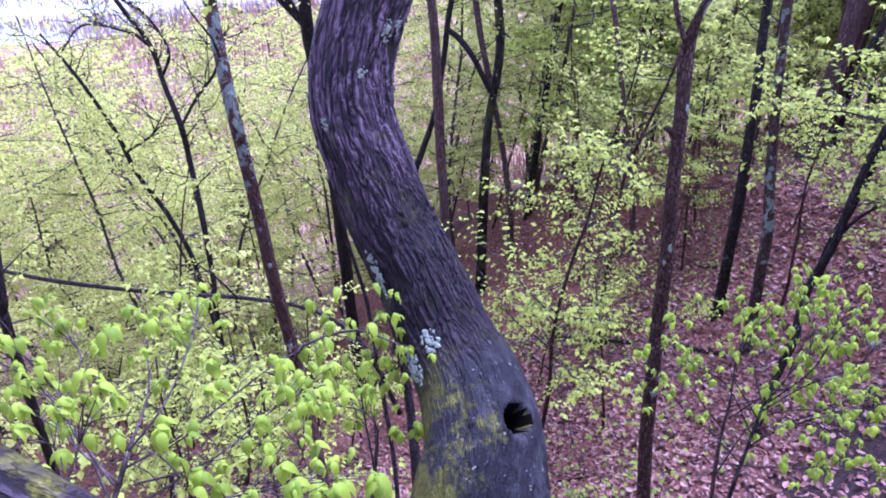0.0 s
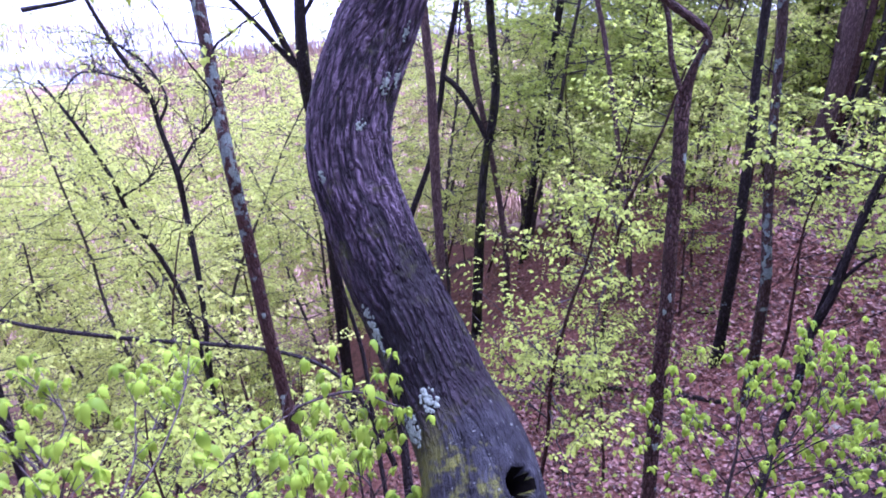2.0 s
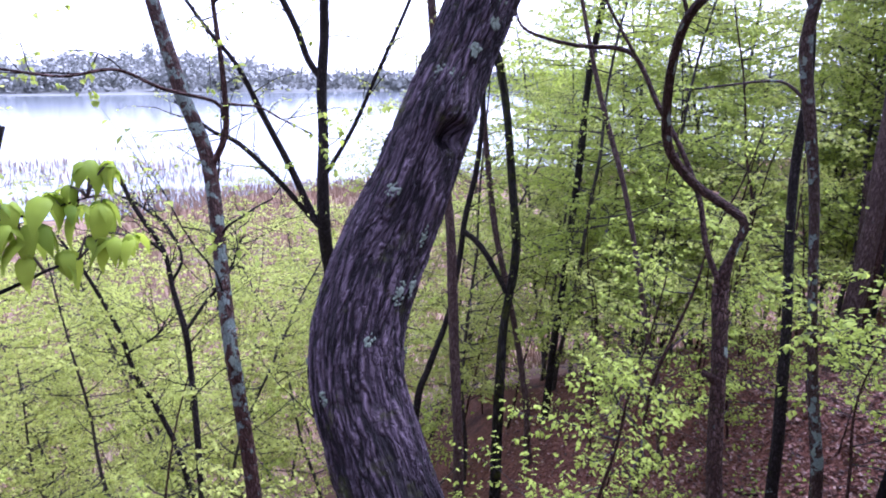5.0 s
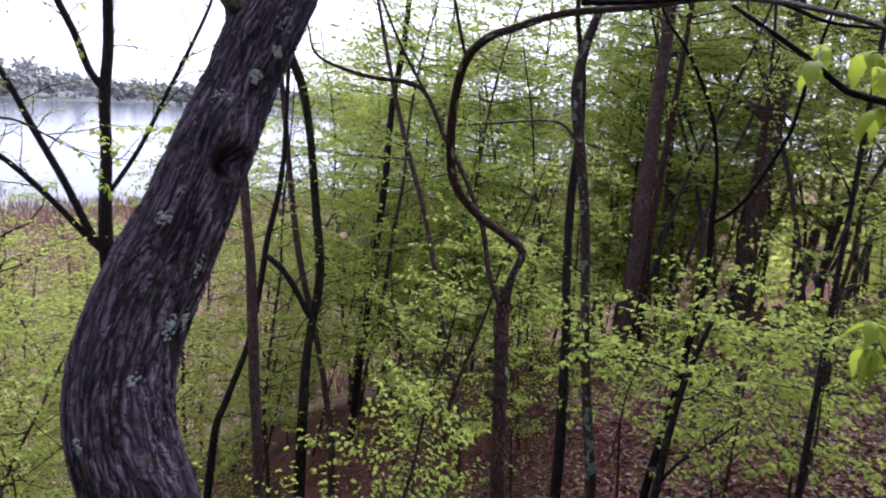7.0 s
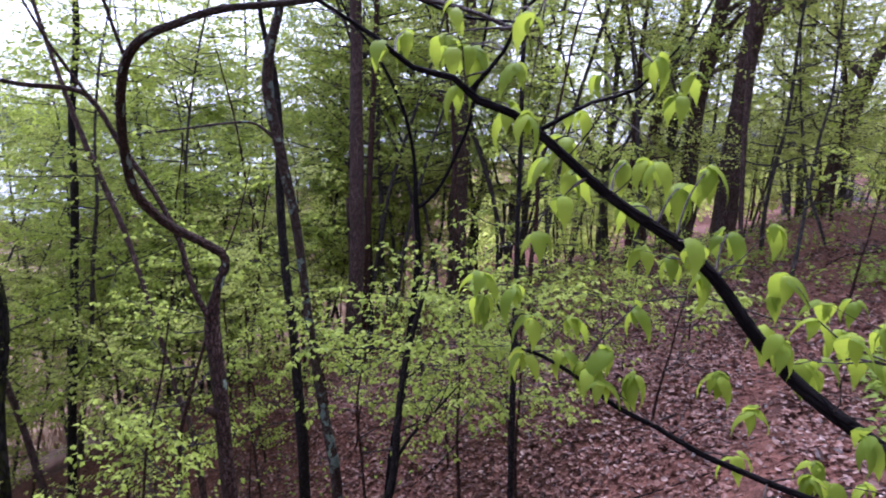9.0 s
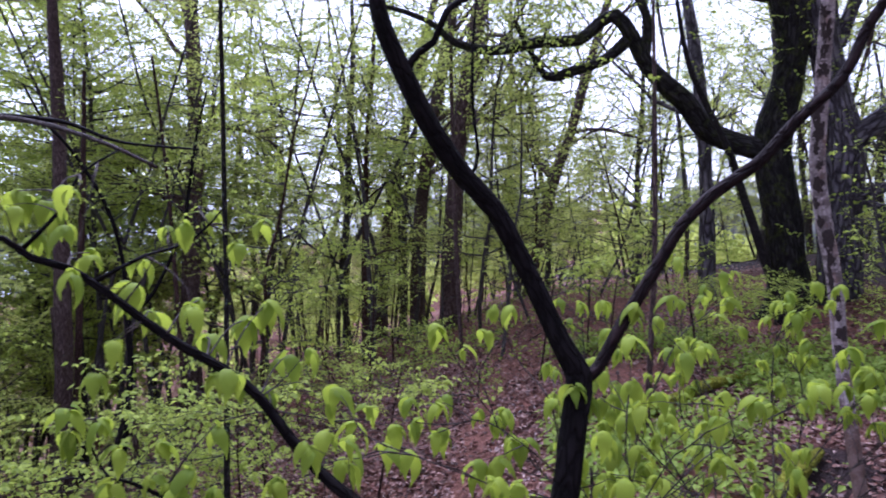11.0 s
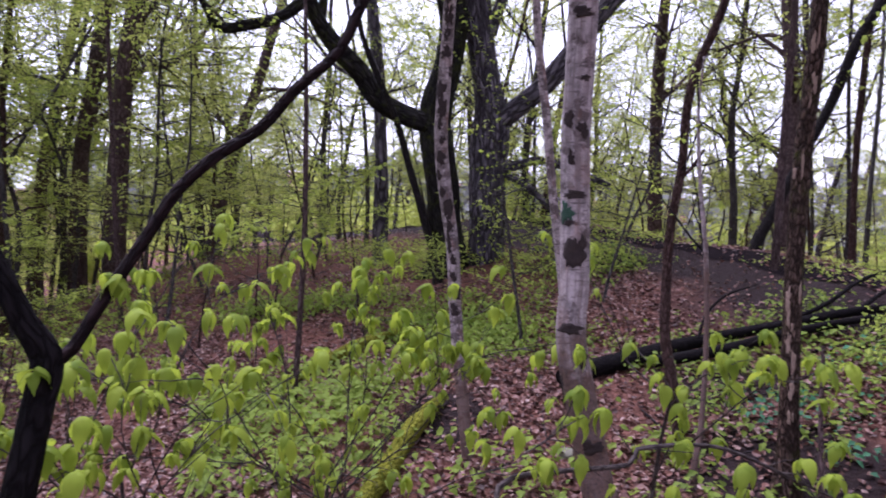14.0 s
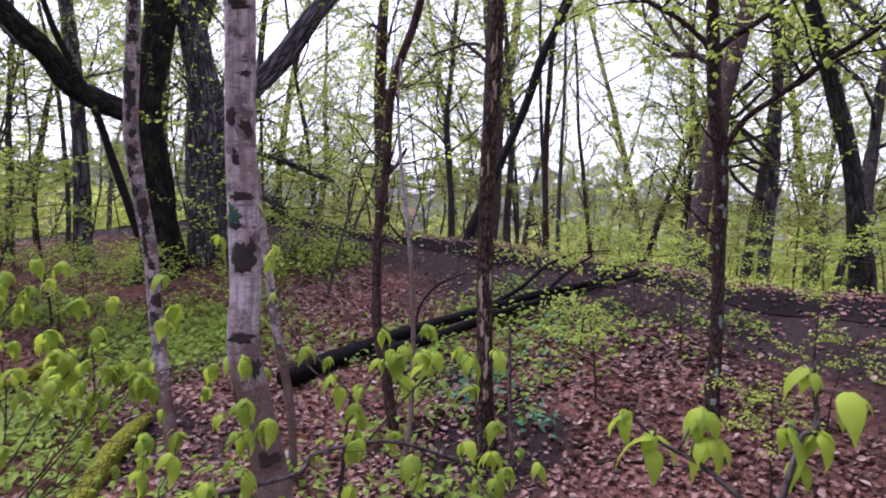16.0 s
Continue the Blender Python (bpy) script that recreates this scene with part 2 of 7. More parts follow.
def leaf_material(name, young, old, through_colour, glow=0.45):
    """Thin young leaves: part of the light passes through them."""
    m, n, l = material(name)
    geo = n.new("ShaderNodeNewGeometry")
    info = n.new("ShaderNodeObjectInfo")
    tint = maths(n, l, "ADD", maths(n, l, "MULTIPLY", geo.outputs["Random Per Island"], 0.75), maths(n, l, "MULTIPLY", info.outputs["Random"], 0.25))
    colour = ramp(n, l, tint, [(0.1, old), (0.55, young), (1.0, tuple(min(1, c * 1.25) for c in young))])
    co = n.new("ShaderNodeTexCoord")
    veins = noise_of(n, l, co.outputs["Object"], 90, 2)
    colour = mixed(n, l, maths(n, l, "MULTIPLY", veins, 0.35), colour, old)
    b = n.new("ShaderNodeBsdfPrincipled")
    b.inputs["Roughness"].default_value = 0.6
    b.inputs["Specular IOR Level"].default_value = 0.14
    l.new(colour, b.inputs["Base Color"])
    t = n.new("ShaderNodeBsdfTranslucent")
    l.new(mixed(n, l, 0.5, colour, through_colour), t.inputs["Color"])
    s = n.new("ShaderNodeMixShader")
    s.inputs[0].default_value = glow
    l.new(b.outputs[0], s.inputs[1])
    l.new(t.outputs[0], s.inputs[2])
    o = n.new("ShaderNodeOutputMaterial")
    l.new(s.outputs[0], o.inputs["Surface"])
    return m


def litter_material():
    m, n, l = material("dead_leaves")
    geo = n.new("ShaderNodeNewGeometry")
    colour = ramp(n, l, geo.outputs["Random Per Island"], [(0.0, (0.035, 0.017, 0.013)), (0.3, (0.1, 0.044, 0.033)), (0.68, (0.195, 0.092, 0.067)), (0.9, (0.25, 0.14, 0.11)), (1.0, (0.34, 0.235, 0.195))])
    co = n.new("ShaderNodeTexCoord")
    fleck = noise_of(n, l, co.outputs["Object"], 60, 3)
    colour = mixed(n, l, maths(n, l, "MULTIPLY", fleck, 0.35), colour, (0.05, 0.025, 0.02))
    finish(n, l, colour, 0.42)
    return m


# bare wet soil on the slope: place and radius
SOIL_SPOTS = [((2.3, 2.9, -3.1), 0.6), ((2.9, 3.55, -3.2), 0.55), ((6.3, -1.5, -1.1), 0.6), ((5.6, 0.6, -1.35), 0.5), ((4.95, -1.5, -1.3), 0.75)]


def ground_material():
    """Leaf mould and wet soil on the bank, tan marsh below it, woods on the far shore."""
    m, n, l = material("forest_floor")
    co = n.new("ShaderNodeTexCoord").outputs["Object"]
    leaf = n.new("ShaderNodeTexVoronoi")
    leaf.inputs["Scale"].default_value = 24
    l.new(co, leaf.inputs["Vector"])
    small = noise_of(n, l, co, 45, 4, 0.7)
    big = noise_of(n, l, co, 0.9, 4, 0.6)
    litter = mixed(n, l, leaf.outputs["Color"], (0.085, 0.037, 0.027), (0.24, 0.112, 0.08))
    litter = mixed(n, l, maths(n, l, "MULTIPLY", small, 0.5), litter, (0.04, 0.022, 0.019))
    soil = mixed(n, l, small, (0.011, 0.008, 0.008), (0.035, 0.026, 0.026))
    sep = n.new("ShaderNodeSeparateXYZ")
    l.new(co, sep.inputs[0])
    down = maths(n, l, "ADD", maths(n, l, "MULTIPLY", sep.outputs[0], -0.5), maths(n, l, "MULTIPLY", sep.outputs[1], 0.866))
    worn = maths(n, l, "ADD", maths(n, l, "ABSOLUTE", maths(n, l, "ADD", down, 7.0)), maths(n, l, "MULTIPLY", noise_of(n, l, co, 0.7, 4), 2.4))
    bare = maths(n, l, "MAXIMUM", ramp(n, l, big, [(0.56, (0.0,)), (0.72, (0.8,))]), ramp(n, l, maths(n, l, "DIVIDE", worn, 5.0), [(0.46, (0.95,)), (0.66, (0.0,))]))
    for spot, r in SOIL_SPOTS:
        away = n.new("ShaderNodeVectorMath")
        away.operation = "DISTANCE"
        away.inputs[1].default_value = spot
        l.new(co, away.inputs[0])
        edge = maths(n, l, "ADD", maths(n, l, "DIVIDE", away.outputs["Value"], r), noise_of(n, l, co, 2.5, 4))
        bare = maths(n, l, "MAXIMUM", bare, ramp(n, l, maths(n, l, "MULTIPLY", edge, 0.5), [(0.6, (0.95,)), (0.8, (0.0,))]))
    floor = mixed(n, l, bare, litter, soil)
    wob = maths(n, l, "ADD", down, maths(n, l, "MULTIPLY", noise_of(n, l, co, 0.25, 3), 8.0))
    reeds = noise_of(n, l, co, 1.3, 6, 0.75)
    marsh = ramp(n, l, reeds, [(0.3, (0.1, 0.064, 0.04)), (0.5, (0.18, 0.119, 0.075)), (0.7, (0.27, 0.19, 0.126))])
    marsh = mixed(n, l, ramp(n, l, noise_of(n, l, co, 0.12, 4), [(0.55, (0.0,)), (0.7, (0.6,))]), marsh, (0.12, 0.14, 0.07))
    is_marsh = ramp(n, l, maths(n, l, "DIVIDE", wob, 40.0), [(0.42, (0.0,)), (0.5, (1.0,))])
    beside = maths(n, l, "ADD", maths(n, l, "MULTIPLY", sep.outputs[0], 0.866), maths(n, l, "MULTIPLY", sep.outputs[1], 0.5))
    is_marsh = maths(n, l, "MULTIPLY", is_marsh, ramp(n, l, maths(n, l, "DIVIDE", beside, 100.0), [(0.3, (1.0,)), (0.45, (0.0,))]))
    colour = mixed(n, l, is_marsh, floor, marsh)
    # far shore paled: haze across the lake is put into its colour
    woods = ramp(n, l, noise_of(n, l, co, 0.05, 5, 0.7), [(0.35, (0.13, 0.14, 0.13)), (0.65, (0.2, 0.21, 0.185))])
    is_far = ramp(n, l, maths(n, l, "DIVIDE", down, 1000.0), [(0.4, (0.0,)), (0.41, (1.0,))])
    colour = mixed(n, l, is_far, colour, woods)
    finish(n, l, colour, 0.75, maths(n, l, "ADD", leaf.outputs["Distance"], small), 0.8, 0.03, 0.05)
    return m


def plain(name, a, b, scale, rough=0.8, depth=0.004, spec=0.22):
    m, n, l = material(name)
    co = n.new("ShaderNodeTexCoord").outputs["Object"]
    f = noise_of(n, l, co, scale, 5, 0.65)
    finish(n, l, mixed(n, l, f, a, b), rough, f, 0.6, depth, spec)
    return m


OAK_LIMB_BARK = bark("dark_oak_bark", (0.002, 0.0015, 0.002), (0.01, 0.008, 0.009), (0.034, 0.027, 0.033), 40, 0.2, moss=0.57, depth=0.014, plates="fissured")
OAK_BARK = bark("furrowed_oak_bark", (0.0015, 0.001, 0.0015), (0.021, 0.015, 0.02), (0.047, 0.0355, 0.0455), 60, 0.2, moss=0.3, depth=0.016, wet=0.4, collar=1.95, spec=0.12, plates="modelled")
DARK_BARK = bark("wet_dark_bark", (0.004, 0.0032, 0.0032), (0.017, 0.0135, 0.0132), (0.065, 0.054, 0.052), 75, 0.25, moss=0.1, lichen=0.3, depth=0.008, crust=14)
MOTTLED_BARK = bark("mottled_dark_bark", (0.006, 0.0035, 0.003), (0.046, 0.026, 0.02), (0.13, 0.083, 0.068), 80, 0.3, moss=0.15, lichen=0.5, depth=0.01, crust=11)
BROWN_BARK = bark("brown_bark", (0.012, 0.006, 0.005), (0.055, 0.029, 0.024), (0.16, 0.1, 0.085), 75, 0.22, moss=0.12, lichen=0.45, depth=0.008, crust=13)
PEELING_BARK = bark("peeling_brown_bark", (0.008, 0.005, 0.003), (0.045, 0.027, 0.02), (0.2, 0.13, 0.095), 55, 0.28, moss=0.38, depth=0.014)
PINK_BARK = bark("pinkish_bark", (0.025, 0.015, 0.014), (0.09, 0.058, 0.053), (0.22, 0.16, 0.15), 70, 0.15, lichen=0.35, depth=0.01, crust=12)
LICHEN_BARK = bark("lichen_covered_bark", (0.01, 0.006, 0.005), (0.045, 0.028, 0.023), (0.13, 0.1, 0.085), 75, 0.25, moss=0.1, lichen=1.15, depth=0.007, crust=9)
LICHEN_TOP = bark("brown_bark_lichened_above", (0.012, 0.006, 0.005), (0.05, 0.026, 0.02), (0.13, 0.08, 0.065), 75, 0.25, moss=0.1, lichen=0.35, depth=0.007, crust=12, rise=2.5)
BLACK_BARK = bark("smooth_black_wet_bark", (0.002, 0.0015, 0.0015), (0.006, 0.0045, 0.0048), (0.016, 0.013, 0.014), 60, 0.3, depth=0.003, wet=0.6, spec=0.06)
RED_TWIG = bark("reddish_black_bark", (0.003, 0.0016, 0.0016), (0.011, 0.0055, 0.0055), (0.03, 0.018, 0.018), 60, 0.3, depth=0.003, wet=0.55, spec=0.08)
MOSSY_BARK = bark("mossy_bark", (0.004, 0.003, 0.003), (0.015, 0.013, 0.012), (0.05, 0.045, 0.042), 22, 0.2, moss=0.5, depth=0.015)
MOSS = bark("thick_moss", (0.02, 0.018, 0.01), (0.05, 0.05, 0.015), (0.09, 0.09, 0.03), 30, 0.6, moss=1.7, depth=0.02, wet=0.7)
OLD_OAK_BARK = bark("grey_oak_bark", (0.014, 0.011, 0.012), (0.085, 0.072, 0.08), (0.24, 0.21, 0.225), 16, 0.2, moss=0.22, lichen=0.3, depth=0.03, crust=7)
GREY_TWIG = bark("grey_twig_bark", (0.02, 0.015, 0.014), (0.06, 0.047, 0.043), (0.12, 0.1, 0.09), 80, 0.3, depth=0.002)
# bark of the repeated trees, its grey lifted to paint in the mist
HAZED_BARK = bark("hazed_grey_bark", (0.02, 0.017, 0.016), (0.07, 0.06, 0.057), (0.16, 0.14, 0.135), 60, 0.2, depth=0.01)
BIRCH = birch_bark("white_birch_bark", (0.37, 0.31, 0.305), 0.53, foot=1.62)
BIRCH_OLD = birch_bark("stained_birch_bark", (0.4, 0.33, 0.32), 0.49, foot=1.1)
YELLOW_LEAF = leaf_material("yellow_green_leaf", (0.28, 0.36, 0.035), (0.13, 0.2, 0.02), (0.44, 0.53, 0.045), 0.5)
NEAR_LEAF = leaf_material("fresh_leaf", (0.25, 0.36, 0.03), (0.11, 0.19, 0.018), (0.4, 0.54, 0.035), 0.5)
LEAF = leaf_material("spring_leaf", (0.36, 0.44, 0.075), (0.18, 0.245, 0.04), (0.53, 0.62, 0.095), 0.52)
PALE_LEAF = leaf_material("pale_spring_leaf", (0.45, 0.5, 0.12), (0.27, 0.32, 0.075), (0.62, 0.68, 0.15), 0.55)
HERB = leaf_material("herb_leaf", (0.22, 0.3, 0.045), (0.11, 0.17, 0.028), (0.33, 0.42, 0.055), 0.45)
BLUE_HERB = leaf_material("blue_green_leaf", (0.07, 0.20, 0.10), (0.04, 0.13, 0.065), (0.1, 0.28, 0.12), 0.35)
DEAD_LEAF = litter_material()
GROUND = ground_material()
REED = plain("dry_reed", (0.17, 0.107, 0.068), (0.33, 0.228, 0.15), 3.0)
PATH_SOIL = plain("trodden_wet_soil", (0.006, 0.005, 0.005), (0.022, 0.017, 0.018), 7.0, 0.9, 0.02, 0.0)
LICHEN = plain("grey_green_lichen", (0.065, 0.085, 0.065), (0.18, 0.215, 0.165), 90.0, 0.85, 0.003)
PEEL = plain("peeling_tan_bark", (0.12, 0.075, 0.055), (0.34, 0.25, 0.19), 60.0, 0.8, 0.003)
SCAR_BARK = plain("dark_bark_scar", (0.008, 0.006, 0.006), (0.045, 0.03, 0.026), 60.0, 0.85, 0.004)
SPOT_MOSS = plain("dark_green_moss", (0.01, 0.03, 0.02), (0.04, 0.08, 0.05), 80.0, 0.9, 0.004)
# near-black colour stands in for the shade deep in the knot hole
HOLE_SHADE = plain("knot_hole_shade", (0.001, 0.001, 0.001), (0.004, 0.0035, 0.003), 40.0, 1.0, 0.004, 0.0)
STONE = plain("mossy_stone", (0.10, 0.10, 0.05), (0.22, 0.2, 0.17), 14.0, 0.8, 0.02)


# ---- mesh helpers ----
def mesh_of(name, verts, faces, mat, smooth=True, attr=None):
    """verts (n, 3) and faces (m, 3) or (m, 4) as arrays, or a list of both kinds of faces."""
    me = bpy.data.meshes.new(name)
    groups = faces if isinstance(faces, list) else [faces]
    groups = [np.asarray(g, np.int32) for g in groups if len(g)]
    loops = np.concatenate([g.ravel() for g in groups])
    counts = np.concatenate([np.full(len(g), g.shape[1], np.int32) for g in groups])
    starts = np.r_[0, np.cumsum(counts)[:-1]].astype(np.int32)
    me.vertices.add(len(verts))
    me.vertices.foreach_set("co", np.asarray(verts, np.float32).ravel())
    me.loops.add(len(loops))
    me.loops.foreach_set("vertex_index", loops)
    me.polygons.add(len(counts))
    me.polygons.foreach_set("loop_start", starts)
    me.polygons.foreach_set("use_smooth", np.full(len(counts), smooth))
    if attr is not None:
        a = me.attributes.new("bark_co", "FLOAT_VECTOR", "POINT")
        a.data.foreach_set("vector", np.asarray(attr, np.float32).ravel())
    me.materials.append(mat)
    me.update(calc_edges=True)
    me.validate()
    return me


def part_of(thing, name, me, label="", kind=""):
    ob = new(name, me)
    ob.parent = thing
    if label or kind:
        tagged(ob, label, kind=kind)
    return ob


def smooth_line(points, step):
    """Catmull-Rom through rows of (x, y, z, radius), about step metres apart."""
    p = np.asarray(points, float)
    p = np.vstack([2 * p[0] - p[1], p, 2 * p[-1] - p[-2]])
    rows = []
    for i in range(1, len(p) - 2):
        a, b, c, d = p[i - 1 : i + 3]
        k = max(2, int(np.linalg.norm(c[:3] - b[:3]) / step))
        for t in np.arange(k) / k:
            rows.append(0.5 * (2 * b + (c - a) * t + (2 * a - 5 * b + 4 * c - d) * t * t + (3 * b - a - 3 * c + d) * t**3))
    rows.append(p[-2])
    rows = np.array(rows)
    rows[:, 3] = np.maximum(rows[:, 3], 0.0012)
    return rows


def tube_arrays(line, sides, rough=0.06, seed=0, flare=0.0):
    """Verts, quads and bark coordinates of a closed tapering tube along rows of (x, y, z, radius)."""
    rng = np.random.default_rng(seed)
    c, r = line[:, :3], line[:, 3].copy()
    n = len(c)
    tang = np.gradient(c, axis=0)
    tang /= np.linalg.norm(tang, axis=1)[:, None] + 1e-9
    side = np.cross(tang[0], (0.31, 0.95, 0.05))
    side /= np.linalg.norm(side)
    sides_v = np.zeros((n, 3))
    for i in range(n):
        side = side - tang[i] * (side @ tang[i])
        side /= np.linalg.norm(side) + 1e-9
        sides_v[i] = side
    other = np.cross(tang, sides_v)
    run = np.r_[0, np.cumsum(np.linalg.norm(np.diff(c, axis=0), axis=1))]
    a = np.arange(sides) * 2 * np.pi / sides
    ph = rng.uniform(0, 6.28, 6)
    wob = 1 + rough * (np.sin(2 * a[None] + ph[0] + run[:, None] * 2.1) + 0.7 * np.sin(3 * a[None] + ph[1] - run[:, None] * 3.7) + 0.6 * np.sin(run[:, None] * 7 + ph[2]) * np.sin(a[None] + ph[3]))
    if flare:
        wob = wob * (1 + flare * np.exp(-run / 0.25))[:, None] * (1 + 0.5 * flare * np.exp(-run / 0.3)[:, None] * np.sin(4 * a[None] + ph[4]))
    rad = r[:, None] * wob
    v = c[:, None] + rad[..., None] * (np.cos(a)[None, :, None] * sides_v[:, None] + np.sin(a)[None, :, None] * other[:, None])
    co = np.stack([r.mean() * np.cos(a)[None] + 0 * rad + seed * 0.37, r.mean() * np.sin(a)[None] + 0 * rad, run[:, None] + 0 * rad], -1)
    idx = np.arange(n * sides).reshape(n, sides)
    quads = np.stack([idx[:-1], np.roll(idx[:-1], -1, 1), np.roll(idx[1:], -1, 1), idx[1:]], -1).reshape(-1, 4)
    v, co = v.reshape(-1, 3), co.reshape(-1, 3)
    caps = []
    for ring, centre in ((0, c[0]), (n - 1, c[-1])):
        v = np.vstack([v, centre])
        co = np.vstack([co, co[ring * sides]])
        k = len(v) - 1
        pair = np.stack([idx[ring], np.roll(idx[ring], -1)], -1)
        caps.append(np.column_stack([pair if ring else pair[:, ::-1], np.full(sides, k)]))
    return v, [quads, np.vstack(caps)], co


def joined(arrays):
    """Several tubes in one mesh's arrays."""
    verts, quads, tris, cos, k = [], [], [], [], 0
    for v, (q, t), co in arrays:
        verts.append(v), quads.append(q + k), tris.append(t + k), cos.append(co)
        k += len(v)
    return np.vstack(verts), [np.vstack(quads), np.vstack(tris)], np.vstack(cos)


def tube(name, points, mat, sides=10, step=0.06, rough=0.06, seed=0, flare=0.0):
    v, f, co = tube_arrays(smooth_line(points, step), sides, rough, seed, flare)
    return mesh_of(name, v, f, mat, True, co)


# one leaf: base at the origin, tip along y, upper face to z
def drooping_leaf():
    """A broad soft leaf that leaves its stalk level and hangs from its middle on."""
    rows = [(0.0, 0.0, 0.05), (0.08, 0.03, 0.2), (0.22, 0.0, 0.27), (0.4, -0.15, 0.26), (0.54, -0.38, 0.19), (0.62, -0.62, 0.09)]
    verts, faces = [], []
    for y, z, w in rows:
        verts += [(-w, y, z - 0.35 * w), (-0.5 * w, y, z + 0.02 * w), (0, y, z - 0.1 * w), (0.5 * w, y, z + 0.02 * w), (w, y, z - 0.35 * w)]
    for r in range(len(rows) - 1):
        for q in range(4):
            k = 5 * r + q
            faces += [(k, k + 1, k + 6), (k, k + 6, k + 5)]
    verts.append((0, 0.64, -0.95))
    faces += [(25 + q, 26 + q, 30) for q in range(4)]
    return np.array(verts), np.array(faces)


LEAF_FINE = drooping_leaf()
LEAF_ROUGH = (np.array([(0, 0, 0), (-.36, .42, .05), (0, .45, -.06), (.36, .42, .05), (0, 1, -.22)]),
              np.array([(0, 2, 1), (0, 3, 2), (1, 2, 4), (2, 3, 4)]))
LEAF_LITTER = (np.array([(0, 0, 0), (-.32, .3, .18), (.28, .26, .12), (0, .4, 0), (-.3, .72, .24), (.34, .68, .2), (.02, 1.0, .2)]),
               np.array([(0, 3, 1), (0, 2, 3), (1, 3, 4), (2, 5, 3), (3, 6, 4), (3, 5, 6)]))
LEAF_FLAT = (np.array([(0, 0, 0), (-.36, .45, .04), (.36, .45, .04), (0, 1, -.2)]), np.array([(0, 2, 1), (1, 2, 3)]))


def leaf_arrays(base, along, up, size, shape):
    base, along, up, size = (np.asarray(q, float) for q in (base, along, up, size))
    y = along / (np.linalg.norm(along, axis=1)[:, None] + 1e-9)
    x = np.cross(y, up)
    x /= np.linalg.norm(x, axis=1)[:, None] + 1e-9
    z = np.cross(x, y)
    t, f = shape
    v = base[:, None] + size[:, None, None] * (t[None, :, 0, None] * x[:, None] + t[None, :, 1, None] * y[:, None] + t[None, :, 2, None] * z[:, None])
    faces = f[None] + (np.arange(len(base)) * len(t))[:, None, None]
    return v.reshape(-1, 3), faces.reshape(-1, 3)


def leaves_on(rng, lines, spacing, size, start=0.3, droop=0.6, tuft=2):
    """Base, direction, upper side and size of leaves in pairs along twigs (rows of x, y, z, radius)."""
    rows = []
    for line in lines:
        seg = np.linalg.norm(np.diff(line[:, :3], axis=0), axis=1)
        run = np.r_[0, np.cumsum(seg)]
        spots = np.arange(start * run[-1] + rng.uniform(0, spacing), run[-1], spacing)
        spots = np.r_[spots, run[-1]]
        for s in spots:
            p = np.array([np.interp(s, run, line[:, k]) for k in range(3)])
            q = np.array([np.interp(min(run[-1], s + 0.02), run, line[:, k]) for k in range(3)])
            d = q - p if s < run[-1] else line[-1, :3] - line[-2, :3]
            d = d / (np.linalg.norm(d) + 1e-9)
            flat = np.cross(d, (0, 0, 1))
            flat /= np.linalg.norm(flat) + 1e-9
            for k in range(tuft if s < run[-1] else tuft + 1):
                w = (1 if k % 2 else -1) * flat * rng.uniform(0.5, 1.1) + d * rng.uniform(0.1, 0.9) + np.array((0, 0, -droop * rng.uniform(0.3, 1.6))) + rng.normal(0, 0.18, 3)
                u = np.array((0, 0, 1.0)) + 0.8 * w * (1, 1, 0) + rng.normal(0, 0.25, 3)
                rows.append((p + rng.normal(0, 0.004, 3), w, u, size * rng.uniform(0.55, 1.2)))
    return rows


def umbrellas(rng, tips, size, count=(3, 7)):
    """Young leaves hanging round the tips of twigs like small umbrellas."""
    rows = []
    for p in tips:
        n, a = rng.integers(*count), rng.uniform(0, 6.28)
        for k in range(n):
            w = np.array((math.cos(a), math.sin(a), rng.uniform(-0.7, 0.15)))
            rows.append((p + rng.normal(0, 0.004, 3), w, np.array((0, 0, 1.0)) + rng.normal(0, 0.15, 3), size * rng.uniform(0.45, 1.2)))
            a += 6.28 / n + rng.normal(0, 0.35)
    return rows


def leaf_mesh(name, rows, mat, shape, clear=0.87):
    eyes = np.array([p[1] for p in PATH])
    rows = [r for r in rows if np.linalg.norm(eyes - r[0], axis=1).min() > clear]
    v, f = leaf_arrays([r[0] for r in rows], [r[1] for r in rows], [r[2] for r in rows], [r[3] for r in rows], shape)
    return mesh_of(name, v, f, mat, shape is LEAF_FINE)


def grow(rng, start, way, length, radius, bends=5, wander=0.25, lift=0.0):
    """A wandering twig as rows of (x, y, z, radius)."""
    p, d = np.array(start, float), np.array(way, float) / np.linalg.norm(way)
    rows = [(*p, radius)]
    for k in range(bends):
        d = d + rng.normal(0, wander, 3) + (0, 0, lift)
        d /= np.linalg.norm(d)
        p = p + d * length / bends
        rows.append((*p, radius * (1 - 0.8 * (k + 1) / bends)))
    return np.array(rows)


# ---- ground, water, marsh ----
def grid(us, vs, name, mat, lift=0.0):
    uu, vv = np.meshgrid(us, vs, indexing="ij")
    x, y = -0.5 * uu + 0.866 * vv, 0.866 * uu + 0.5 * vv
    verts = np.stack([x, y, land(x, y) + lift], -1).reshape(-1, 3)
    idx = np.arange(uu.size).reshape(uu.shape)
    quads = np.stack([idx[:-1, :-1], idx[:-1, 1:], idx[1:, 1:], idx[1:, :-1]], -1).reshape(-1, 4)
    return new(name, mesh_of(name, verts, quads[:, ::-1], mat))


